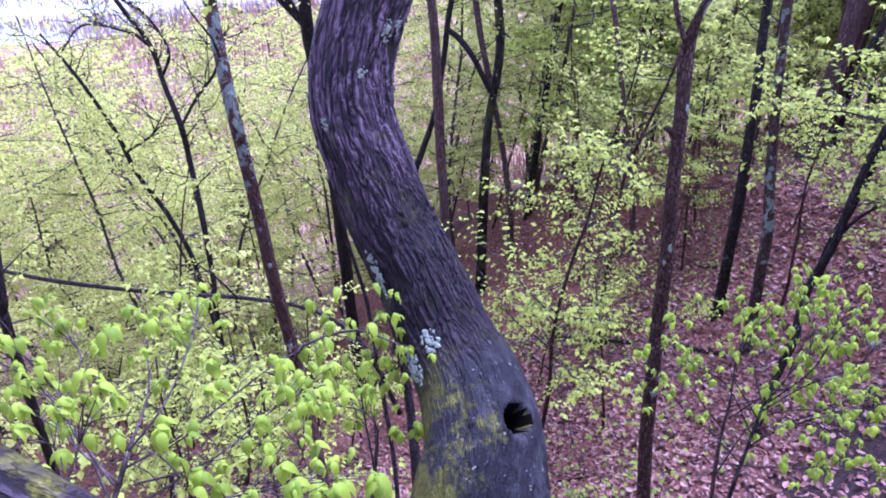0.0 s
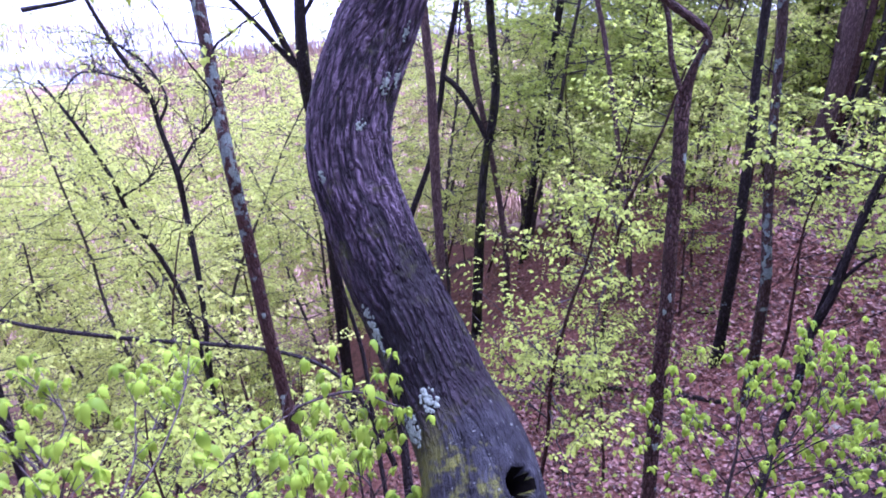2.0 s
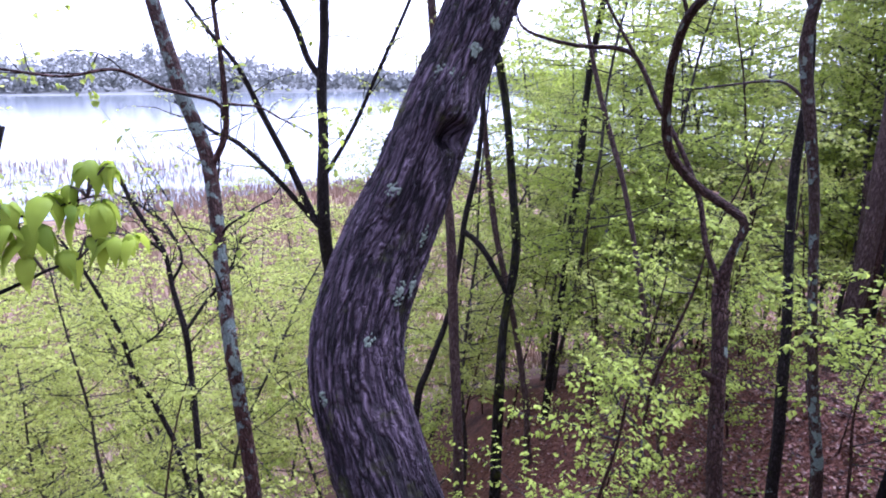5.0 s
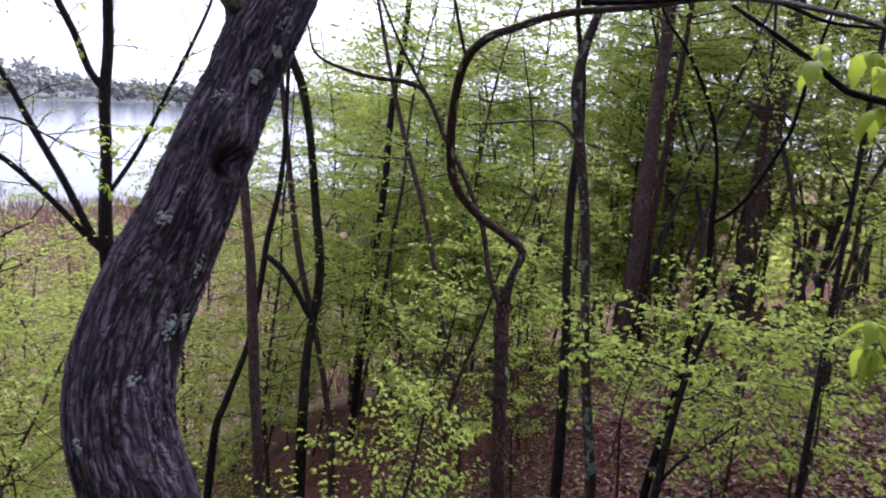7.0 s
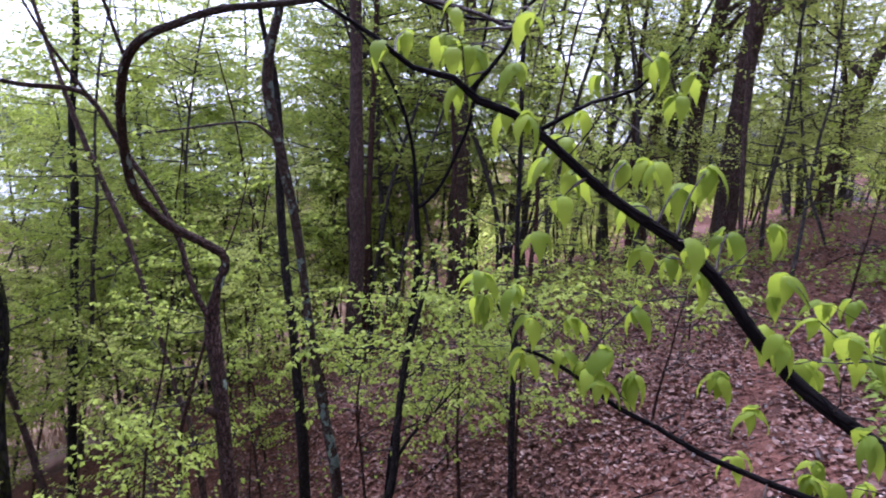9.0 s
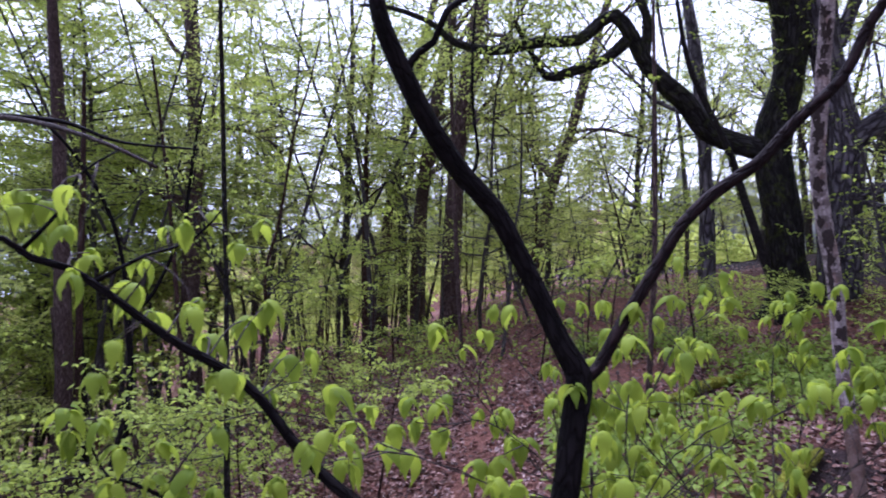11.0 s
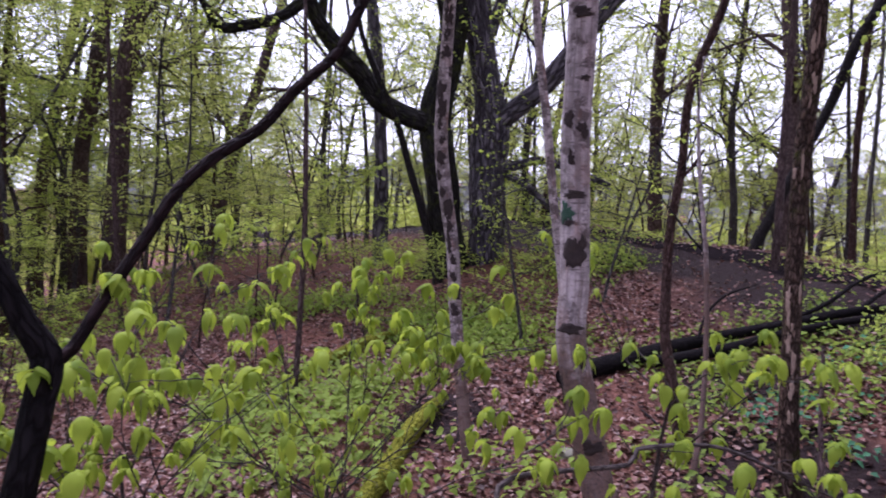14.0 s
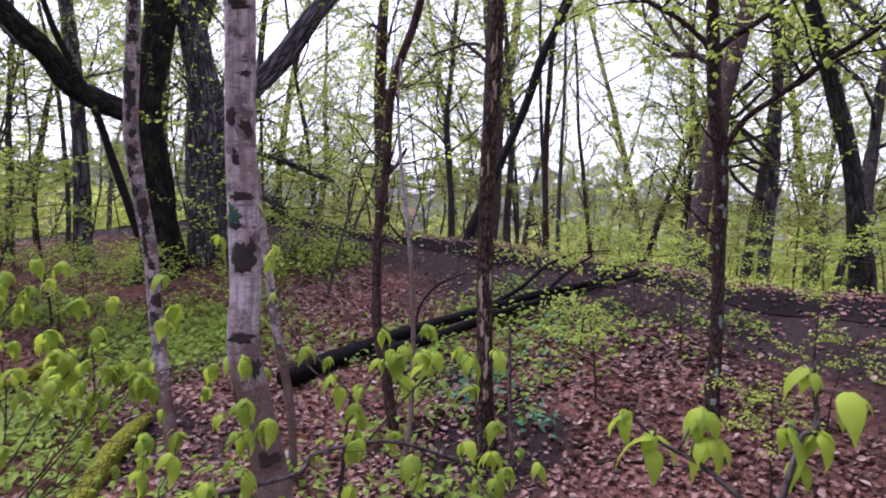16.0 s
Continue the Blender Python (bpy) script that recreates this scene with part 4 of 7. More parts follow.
        ("trunk", [(4.77, 9.68, -3.71, 0.0787), (4.77, 9.63, -3.24, 0.0709), (4.78, 9.62, -2.53, 0.0632), (4.81, 9.65, -1.88, 0.0564), (4.83, 9.79, -0.96, 0.0438)]),
    ],
    "hill_tree_b": [
        ("trunk", [(5.29, 10.09, -3.52, 0.0686), (5.34, 10.16, -2.87, 0.0646), (5.39, 10.24, -2.03, 0.0573), (5.43, 10.38, -1.05, 0.0404)]),
    ],
    "hill_tree_c": [
        ("trunk", [(4.28, 6.61, -2.94, 0.0334), (4.27, 6.73, -2.39, 0.0306), (4.28, 6.8, -1.81, 0.0279), (4.31, 6.9, -1.37, 0.0233), (4.32, 7, -0.72, 0.0163)]),
    ],
    "arching_sapling": [
        ("trunk", [(1.62, 0.36, -0.62, 0.0119), (1.52, 0.5, -0.38, 0.0112), (1.404, 0.665, -0.193, 0.0104), (1.383, 0.724, -0.148, 0.0101), (1.341, 0.804, -0.09, 0.0097), (1.311, 0.862, -0.028, 0.0090), (1.279, 0.918, 0.055, 0.0083), (1.242, 0.959, 0.103, 0.0079), (1.179, 1.024, 0.162, 0.0071), (1.113, 1.081, 0.237, 0.0063), (1.071, 1.11, 0.275, 0.0056), (1.03, 1.135, 0.292, 0.0056), (0.999, 1.15, 0.322, 0.0046), (0.95, 1.175, 0.335, 0.0040), (0.901, 1.192, 0.373, 0.0033), (0.808, 1.218, 0.429, 0.0023)]),
        ("limb", [(1.02, 1.14, 0.305, 0.0038), (1.07, 1.13, 0.36, 0.003), (1.1, 1.12, 0.42, 0.0024), (1.15, 1.09, 0.46, 0.0016)]),
        ("limb", [(1.1, 1.09, 0.25, 0.0038), (1.17, 1.06, 0.29, 0.003), (1.24, 1.04, 0.31, 0.0024), (1.29, 1.01, 0.37, 0.0016)]),
        ("limb", [(1.13, 2.64, 0.64, 0.0107), (1.31, 2.59, 0.65, 0.0097), (1.5, 2.51, 0.67, 0.0087), (1.68, 2.43, 0.66, 0.0078), (1.83, 2.35, 0.6, 0.0058), (2.05, 2.21, 0.58, 0.0039)]),
    ],
    "forked_sapling": [
        ("trunk", [(1.675, 0.572, -0.38, 0.028), (1.69, 0.574, -0.22, 0.0265), (1.722, 0.578, -0.13, 0.0246), (1.76, 0.583, -0.03, 0.0244), (1.785, 0.588, 0.035, 0.0255), (1.77, 0.62, 0.1, 0.02), (1.75, 0.68, 0.23, 0.0188), (1.7, 0.73, 0.36, 0.0187), (1.66, 0.77, 0.42, 0.0191), (1.6, 0.81, 0.52, 0.0189), (1.55, 0.84, 0.63, 0.0179), (1.52, 0.85, 0.69, 0.0164), (1.51, 0.86, 0.75, 0.0151), (1.5, 0.86, 0.85, 0.0127), (1.5, 0.86, 0.99, 0.0088)]),
        ("limb", [(1.79, 0.58, 0.03, 0.0138), (1.81, 0.56, 0.05, 0.0127), (1.85, 0.53, 0.13, 0.0127), (1.9, 0.48, 0.24, 0.0128), (1.94, 0.44, 0.33, 0.0129), (1.98, 0.38, 0.4, 0.0136), (2.02, 0.32, 0.45, 0.0132), (2.05, 0.26, 0.53, 0.0123), (2.09, 0.19, 0.61, 0.0114), (2.11, 0.15, 0.71, 0.0116), (2.12, 0.11, 0.77, 0.0094), (2.13, 0.07, 0.83, 0.0078), (2.14, 0, 0.91, 0.0055)]),
        ("limb", [(1.56, 0.83, 0.62, 0.0082), (1.57, 0.81, 0.65, 0.0077), (1.59, 0.79, 0.67, 0.0072), (1.59, 0.76, 0.72, 0.0066), (1.61, 0.74, 0.74, 0.0056), (1.64, 0.69, 0.77, 0.0046), (1.68, 0.62, 0.82, 0.0026)]),
        ("limb", [(1.67, 0.76, 0.43, 0.0041), (1.69, 0.76, 0.47, 0.0037), (1.7, 0.78, 0.58, 0.0032), (1.72, 0.79, 0.71, 0.0028), (1.72, 0.78, 0.79, 0.0022)]),
    ],
    "great_oak": [
        ("trunk", [(12.1, 1.18, -1.81, 0.3747), (12.03, 1.26, -0.8, 0.3116), (11.99, 1.31, 0.24, 0.2902), (11.97, 1.29, 1.06, 0.3089), (11.9, 1.35, 1.69, 0.2527), (11.82, 1.44, 2.21, 0.2246), (11.69, 1.52, 2.79, 0.2059), (11.56, 1.63, 3.61, 0.1889), (11.23, 1.7, 4.8, 0.1429), (10.74, 1.52, 6.08, 0.0865)]),
        ("limb", [(11.96, 1.26, 1.2, 0.1872), (11.88, 0.96, 1.43, 0.1763), (11.69, 0.56, 1.72, 0.1595), (11.54, 0.15, 2.17, 0.1535), (11.33, -0.31, 2.79, 0.1342), (11.23, -0.68, 3.16, 0.1208), (11.05, -1.32, 3.63, 0.0895), (10.68, -1.77, 4.49, 0.0537)]),
        ("limb", [(11.92, 1.05, 0.52, 0.0789), (11.75, 0.77, 0.6, 0.0729), (11.67, 0.45, 0.68, 0.0632), (11.5, -0.04, 0.56, 0.0532), (11.4, -0.64, 0.33, 0.0395)]),
        ("limb", [(11.93, 1, 0.43, 0.0649), (11.76, 0.66, 0.27, 0.0592), (11.68, 0.33, 0.02, 0.0542), (11.58, 0.09, -0.23, 0.0447)]),
        ("limb", [(11.75, 1.34, 2.63, 0.103), (11.78, 1.21, 3.07, 0.0944), (11.65, 1.01, 3.63, 0.0755), (11.37, 0.78, 4.51, 0.0472)]),
    ],
    "mossy_oak": [
        ("trunk", [(11.84, 1.91, -0.86, 0.3116), (11.69, 1.99, 0.12, 0.2598), (11.64, 2.13, 1, 0.2505), (11.6, 2.11, 1.6, 0.2505), (11.55, 1.95, 2.19, 0.2319), (11.43, 1.88, 2.84, 0.2227), (11.24, 2.02, 3.48, 0.2041), (11.08, 2.27, 4.12, 0.1872), (10.72, 2.46, 5.15, 0.1416), (10.2, 2.52, 6.29, 0.0762)]),
        ("limb", [(11.63, 2.16, 1.17, 0.167), (11.32, 2.57, 1.29, 0.1549), (11.1, 2.93, 1.48, 0.149), (10.87, 3.16, 1.87, 0.1431), (10.67, 3.36, 2.08, 0.1418), (10.4, 3.62, 2.44, 0.1229), (10.15, 3.74, 2.81, 0.1131), (10, 3.92, 3.09, 0.1044), (9.92, 4.15, 2.99, 0.0913), (9.85, 4.41, 2.79, 0.087), (9.5, 4.88, 2.76, 0.0775), (9.17, 5.46, 2.66, 0.0689), (8.82, 5.91, 2.79, 0.056), (8.57, 6.13, 3.04, 0.0431), (8.18, 6.53, 3.23, 0.0345), (7.86, 6.86, 3.26, 0.0215)]),
        ("limb", [(10.15, 3.77, 2.77, 0.087), (10.07, 4.09, 2.52, 0.0783), (9.8, 4.51, 2.34, 0.0775), (9.65, 4.81, 2.28, 0.0646), (9.5, 4.97, 2.56, 0.0431), (9.27, 5.14, 3.02, 0.0345)]),
        ("limb", [(10.39, 3.63, 2.46, 0.0702), (10.28, 3.56, 3.01, 0.0615), (10.06, 3.71, 3.54, 0.0483), (9.76, 3.78, 4.25, 0.0351)]),
        ("limb", [(11.28, 2.04, 3.32, 0.1392), (11.01, 2.56, 3.48, 0.1195), (10.77, 2.92, 3.59, 0.1002), (10.48, 3.36, 4.02, 0.0729)]),
    ],
    "birch_slim": [
        ("trunk", [(4.96, 0.27, -1.85, 0.0451), (4.99, 0.3, -1.68, 0.043), (5.02, 0.36, -1.32, 0.0421), (5.16, 0.45, -0.88, 0.0421), (5.25, 0.52, -0.48, 0.0421), (5.29, 0.56, -0.11, 0.0421), (5.31, 0.63, 0.27, 0.0437), (5.29, 0.67, 0.61, 0.0437), (5.26, 0.66, 0.97, 0.0437), (5.21, 0.64, 1.32, 0.0421), (5.14, 0.62, 1.58, 0.0421), (5.07, 0.61, 1.99, 0.036), (4.91, 0.62, 2.68, 0.0237)]),
    ],
    "birch_near": [
        ("trunk", [(2.62, -0.4, -0.53, 0.0469), (2.62, -0.38, -0.45, 0.0447), (2.65, -0.35, -0.34, 0.0443), (2.67, -0.31, -0.19, 0.0422), (2.68, -0.28, -0.05, 0.0403), (2.71, -0.28, 0.1, 0.0388), (2.73, -0.27, 0.29, 0.0388), (2.73, -0.26, 0.49, 0.0374), (2.71, -0.26, 0.68, 0.0374), (2.68, -0.26, 0.82, 0.0374), (2.66, -0.25, 0.97, 0.0363), (2.65, -0.24, 1.26, 0.0321)]),
    ],
    "birch_thin": [
        ("trunk", [(4.88, -0.32, -0.94, 0.0262), (4.89, -0.23, -0.5, 0.0256), (4.9, -0.18, -0.17, 0.0253), (4.88, -0.13, 0.13, 0.025), (4.89, -0.08, 0.46, 0.025), (4.87, -0.04, 0.76, 0.025), (4.82, 0.02, 1.12, 0.0238), (4.72, 0.06, 1.54, 0.0225), (4.68, 0.09, 1.96, 0.0192), (4.59, 0.11, 2.4, 0.0131)]),
    ],
    "brown_leaning_tree": [
        ("trunk", [(5.22, -1.04, -1.6, 0.0395), (5.36, -0.94, -0.98, 0.0344), (5.46, -0.87, -0.63, 0.0329), (5.53, -0.86, -0.27, 0.0315), (5.56, -0.86, 0.11, 0.0315), (5.56, -0.9, 0.49, 0.0301), (5.54, -0.9, 0.85, 0.0301), (5.5, -0.93, 1.1, 0.0286), (5.44, -1.02, 1.37, 0.0272), (5.4, -1.06, 1.53, 0.0258), (5.31, -1.1, 1.8, 0.0215), (5.23, -1.11, 2.31, 0.0132)]),
        ("limb", [(5.57, -0.89, 0.41, 0.0129), (5.55, -0.97, 0.51, 0.0115), (5.54, -1.03, 0.62, 0.0086)]),
    ],
    "peeling_tree": [
        ("trunk", [(4.77, -1.5, -1.38, 0.059), (4.83, -1.5, -1.08, 0.0531), (4.88, -1.49, -0.77, 0.0499), (4.98, -1.49, -0.3, 0.0472), (5.03, -1.49, 0.18, 0.0472), (5.03, -1.48, 0.66, 0.0472), (4.99, -1.48, 1.03, 0.0472), (4.92, -1.46, 1.4, 0.0446), (4.91, -1.44, 1.81, 0.0403), (4.89, -1.4, 2.42, 0.028)]),
    ],
    "dead_stick": [
        ("trunk", [(4.59, -1.63, -1.42, 0.0167), (4.6, -1.61, -1.15, 0.015), (4.71, -1.61, -0.85, 0.0138), (4.82, -1.62, -0.46, 0.01)]),
    ],
    "pink_far_tree": [
        ("trunk", [(9.56, -2.56, -0.66, 0.0483), (9.51, -2.54, -0.13, 0.0478), (9.53, -2.53, 0.6, 0.0478), (9.45, -2.49, 1.66, 0.0425), (9.25, -2.43, 2.65, 0.0372), (9.05, -2.38, 3.63, 0.0268)]),
    ],
    "white_sapling": [
        ("trunk", [(4.94, -1.03, -1.5, 0.0192), (4.93, -1.03, -1.25, 0.0188), (5.01, -1.06, -1.03, 0.0174), (5.14, -1.07, -0.54, 0.0161), (5.22, -1.04, -0.03, 0.0148), (5.25, -0.98, 0.38, 0.0121), (5.23, -0.93, 0.82, 0.0081), (5.19, -0.93, 1.15, 0.0054)]),
    ],
    "tan_pole_tree": [
        ("trunk", [(5.78, 1.9, -1.9, 0.0264), (5.76, 1.88, -1.42, 0.0255), (5.83, 1.88, -0.79, 0.0234), (5.84, 1.86, -0.06, 0.0213), (5.85, 1.87, 0.6, 0.0197), (5.79, 1.86, 1.24, 0.0164), (5.7, 1.85, 2.03, 0.0117)]),
    ],
    "grey_pole_tree": [
        ("trunk", [(3.25, 3.78, -1.43, 0.0209), (3.38, 3.94, -0.81, 0.0194), (3.46, 4.03, -0.09, 0.0179), (3.47, 4.04, 0.64, 0.0164), (3.43, 3.98, 1.25, 0.0149), (3.32, 3.83, 1.99, 0.0104)]),
    ],
    "tall_pole_tree": [
        ("trunk", [(9.42, 6.23, -1.76, 0.0361), (9.53, 6.38, -0.52, 0.0361), (9.53, 6.42, 0.65, 0.0328), (9.42, 6.39, 1.97, 0.0295), (9.2, 6.25, 3.21, 0.023), (8.83, 6.05, 4.47, 0.0164)]),
    ],
    "tilted_tree": [
        ("trunk", [(11.08, 1.91, -1.01, 0.0632), (10.99, 2.17, -0.14, 0.0595), (10.95, 2.39, 0.54, 0.0564), (10.77, 2.56, 1.2, 0.0527), (10.63, 2.8, 1.75, 0.0465), (10.45, 3.02, 2.36, 0.0372), (10.2, 3.13, 3.23, 0.0248)]),
    ],
    "right_tree": [
        ("trunk", [(4.62, -2.89, -1.64, 0.0526), (4.65, -2.92, -1.39, 0.0492), (4.76, -2.97, -0.88, 0.0472), (4.84, -3.01, -0.53, 0.0444), (4.91, -3.03, 0.02, 0.0415), (4.94, -3.01, 0.57, 0.0429), (4.95, -2.93, 0.99, 0.0415), (4.92, -2.87, 1.34, 0.0401), (4.88, -2.82, 1.6, 0.0372), (4.88, -2.79, 2, 0.0351), (4.75, -2.68, 2.65, 0.0209)]),
        ("limb", [(4.94, -3, 0.66, 0.0243), (4.85, -3.03, 0.8, 0.0227), (4.76, -3.06, 0.9, 0.021), (4.64, -3.13, 0.99, 0.0194), (4.37, -3.2, 1.14, 0.0174), (4, -3.27, 1.31, 0.0154), (3.77, -3.32, 1.47, 0.0125)]),
        ("limb", [(4.93, -2.86, 1.31, 0.02), (4.91, -2.78, 1.37, 0.0184), (4.91, -2.61, 1.48, 0.0168), (4.91, -2.31, 1.6, 0.0137), (4.88, -2.03, 1.73, 0.0094)]),
        ("limb", [(4.91, -2.89, 1.3, 0.0215), (4.86, -2.96, 1.38, 0.02), (4.77, -3.06, 1.46, 0.0186), (4.66, -3.16, 1.59, 0.0172), (4.53, -3.22, 1.84, 0.0129)]),
    ],
    "wide_far_tree": [
        ("trunk", [(8, -6.86, -0.36, 0.1374), (8, -6.75, 0.11, 0.119), (8.07, -6.66, 0.77, 0.1076), (8.17, -6.44, 1.57, 0.0963), (8.21, -6.18, 2.34, 0.085), (8.23, -5.97, 2.84, 0.0737), (8.18, -5.6, 3.91, 0.0458)]),
    ],
    "leaning_far_tree": [
        ("trunk", [(12.37, -3, -0.42, 0.0844), (12.35, -3.16, -0.02, 0.0774), (12.27, -3.49, 0.87, 0.0739), (12.11, -3.79, 1.73, 0.0739), (11.93, -3.98, 2.55, 0.0669), (11.69, -4.24, 3.24, 0.0563), (11.37, -4.44, 4.04, 0.0422)]),
    ],
    "straight_far_tree": [
        ("trunk", [(12.67, -4.48, -0.6, 0.0559), (12.63, -4.38, 0.72, 0.0518), (12.52, -4.32, 2.19, 0.0481), (12.32, -4.32, 3.2, 0.0444), (12.06, -4.53, 3.89, 0.0333)]),
    ],
    "fallen_trunk": [
        ("log", [(6.4, -0.2, -1.26, 0.085), (6.62, -0.45, -1.2, 0.08), (6.85, -0.9, -1.09, 0.068), (7.11, -1.29, -1.01, 0.06), (7.24, -1.69, -0.92, 0.053), (7.3, -2.14, -0.8, 0.046), (7.36, -2.6, -0.68, 0.04), (7.4, -3.1, -0.58, 0.034), (7.42, -3.5, -0.5, 0.027), (7.5, -3.95, -0.4, 0.016)]),
        ("log", [(6.66, -0.95, -1.1, 0.05), (6.85, -1.5, -1.0, 0.052), (7.03, -1.96, -0.88, 0.046), (7.17, -2.43, -0.76, 0.036), (7.24, -2.85, -0.66, 0.022), (7.32, -3.3, -0.56, 0.012)]),
        ("branch", [(7.36, -2.2, -0.76, 0.024), (7.5, -2.5, -0.62, 0.022), (7.72, -2.78, -0.46, 0.019), (7.9, -3.05, -0.36, 0.016), (8.0, -3.35, -0.3, 0.012), (8.1, -3.7, -0.28, 0.007)]),
        ("branch", [(7.4, -2.72, -0.66, 0.02), (7.58, -2.95, -0.52, 0.018), (7.75, -3.2, -0.4, 0.015), (7.9, -3.4, -0.33, 0.01)]),
        ("branch", [(6.95, -1.95, -0.95, 0.018), (6.86, -2.35, -0.93, 0.017), (6.88, -2.75, -0.82, 0.014), (6.95, -3.1, -0.72, 0.008)]),
        ("branch", [(7.42, -3.2, -0.55, 0.018), (7.45, -3.5, -0.4, 0.015), (7.5, -3.8, -0.32, 0.012), (7.6, -4.2, -0.24, 0.006)]),
        ("branch", [(7.1, -1.35, -0.97, 0.014), (7.35, -1.45, -0.78, 0.012), (7.55, -1.65, -0.62, 0.009), (7.7, -1.95, -0.52, 0.005)]),
    ],
    "mossy_log_a": [
        ("log", [(4.2, 0.82, -1.47, 0.055), (4.6, 0.78, -1.41, 0.07), (4.9, 0.77, -1.37, 0.062), (5.19, 0.75, -1.34, 0.066), (5.5, 0.71, -1.31, 0.05), (5.8, 0.68, -1.32, 0.03)]),
    ],
    "mossy_log_b": [
        ("log", [(6.2, 2.1, -1.45, 0.045), (6.5, 2.03, -1.4, 0.058), (6.86, 1.95, -1.38, 0.05), (7.21, 1.87, -1.36, 0.056), (7.6, 1.74, -1.35, 0.046), (8.05, 1.58, -1.36, 0.03)]),
    ],
    "fallen_limb": [
        ("log", [(-0.45, 4.1, -3.75, 0.022), (-0.6, 4.17, -3.4, 0.02), (-0.75, 4.22, -3.14, 0.0193), (-0.96, 4.28, -2.98, 0.0177), (-1.28, 4.35, -2.9, 0.0164), (-1.76, 4.42, -2.89, 0.017), (-2.59, 4.49, -2.9, 0.0164), (-3.34, 4.54, -2.86, 0.0174), (-3.84, 4.59, -2.8, 0.0162), (-4.46, 4.65, -2.72, 0.015)]),
        ("branch", [(-1.76, 4.42, -2.89, 0.0085), (-1.89, 4.38, -2.67, 0.0067), (-2.01, 4.38, -2.57, 0.005)]),
    ],
    "slope_log": [
        ("log", [(0.35, 7.53, -5.46, 0.0307), (0.91, 7.02, -5.08, 0.0313), (1.45, 6.52, -4.74, 0.0318), (1.95, 5.98, -4.36, 0.0319), (2.2, 5.66, -4.17, 0.035), (2.48, 5.26, -3.93, 0.0271)]),
    ],
    "bare_twig": [
        ("twig", [(2.25, -0.14, -0.36, 0.0074), (2.33, -0.19, -0.32, 0.0071), (2.47, -0.33, -0.29, 0.0064), (2.53, -0.48, -0.28, 0.006), (2.57, -0.63, -0.28, 0.0055), (2.62, -0.88, -0.31, 0.0052), (2.63, -0.96, -0.38, 0.0027)]),
        ("twig", [(2.62, -0.88, -0.31, 0.0039), (2.57, -0.92, -0.42, 0.0026), (2.52, -0.99, -0.46, 0.0019)]),
    ],
    "drooping_twig": [
        ("twig", [(1.148, 1.253, -0.021, 0.0016), (1.16, 1.223, -0.076, 0.0022), (1.169, 1.201, -0.108, 0.0028), (1.193, 1.173, -0.12, 0.0032), (1.225, 1.128, -0.145, 0.0036), (1.26, 1.063, -0.186, 0.004), (1.293, 1.005, -0.207, 0.0043), (1.319, 0.947, -0.231, 0.0046), (1.36, 0.86, -0.25, 0.005), (1.45, 0.66, -0.29, 0.006), (1.53, 0.49, -0.4, 0.007)]),
    ],
    "leafy_bush_a": [
        ("stem", [(-0.84, 1.02, -1.68, 0.0096), (-0.77, 1.09, -1.54, 0.0085), (-0.74, 1.18, -1.43, 0.0077), (-0.7, 1.26, -1.3, 0.0063)]),
        ("twig", [(-0.74, 1.18, -1.43, 0.0045), (-0.89, 1.3, -1.27, 0.0033), (-1.03, 1.41, -1.21, 0.0027), (-1.17, 1.5, -1.12, 0.0021)]),
        ("twig", [(-0.72, 1.21, -1.37, 0.0044), (-0.89, 1.39, -1.27, 0.0034), (-0.98, 1.53, -1.2, 0.0028), (-1.1, 1.69, -1.17, 0.0022)]),
        ("twig", [(-0.7, 1.26, -1.3, 0.0044), (-0.74, 1.44, -1.26, 0.0033), (-0.78, 1.59, -1.22, 0.0027), (-0.89, 1.81, -1.21, 0.0022)]),
        ("twig", [(-0.7, 1.26, -1.3, 0.0044), (-0.61, 1.39, -1.23, 0.0031), (-0.61, 1.55, -1.22, 0.0026), (-0.65, 1.79, -1.24, 0.0021)]),
        ("twig", [(-0.7, 1.23, -1.33, 0.0044), (-0.51, 1.31, -1.22, 0.003), (-0.42, 1.5, -1.23, 0.0025), (-0.35, 1.65, -1.24, 0.002)]),
        ("twig", [(-0.63, 1.15, -1.3, 0.0042), (-0.41, 1.23, -1.21, 0.0028), (-0.27, 1.29, -1.15, 0.0022), (-0.17, 1.3, -1.09, 0.0016)]),
        ("twig", [(-0.55, 1.06, -1.28, 0.004), (-0.32, 1.07, -1.19, 0.0026), (-0.2, 1.06, -1.11, 0.002), (-0.1, 1.07, -1.06, 0.0014)]),
        ("twig", [(-0.61, 1.02, -1.27, 0.004), (-0.68, 0.98, -1.11, 0.0027), (-0.72, 0.97, -1.01, 0.0021), (-0.75, 0.94, -0.92, 0.0015)]),
        ("twig", [(-0.59, 1.05, -1.27, 0.004), (-0.5, 1.03, -1.12, 0.0026), (-0.42, 1.05, -1.08, 0.002), (-0.36, 1.07, -1.02, 0.0015)]),
        ("twig", [(-0.55, 1, -1.26, 0.0039), (-0.28, 0.91, -1.13, 0.0024), (-0.17, 0.91, -1.04, 0.0018), (-0.08, 0.92, -1, 0.0013)]),
        ("twig", [(-0.56, 0.94, -1.23, 0.0038), (-0.55, 0.94, -1.09, 0.0025), (-0.58, 1, -1.01, 0.002), (-0.61, 1.05, -0.95, 0.0015)]),
        ("twig", [(-0.72, 1.19, -1.35, 0.0044), (-1.08, 1.45, -1.29, 0.0036), (-1.4, 1.66, -1.25, 0.0032), (-1.63, 1.8, -1.17, 0.0026)]),
    ],
    "leafy_bush_b": [
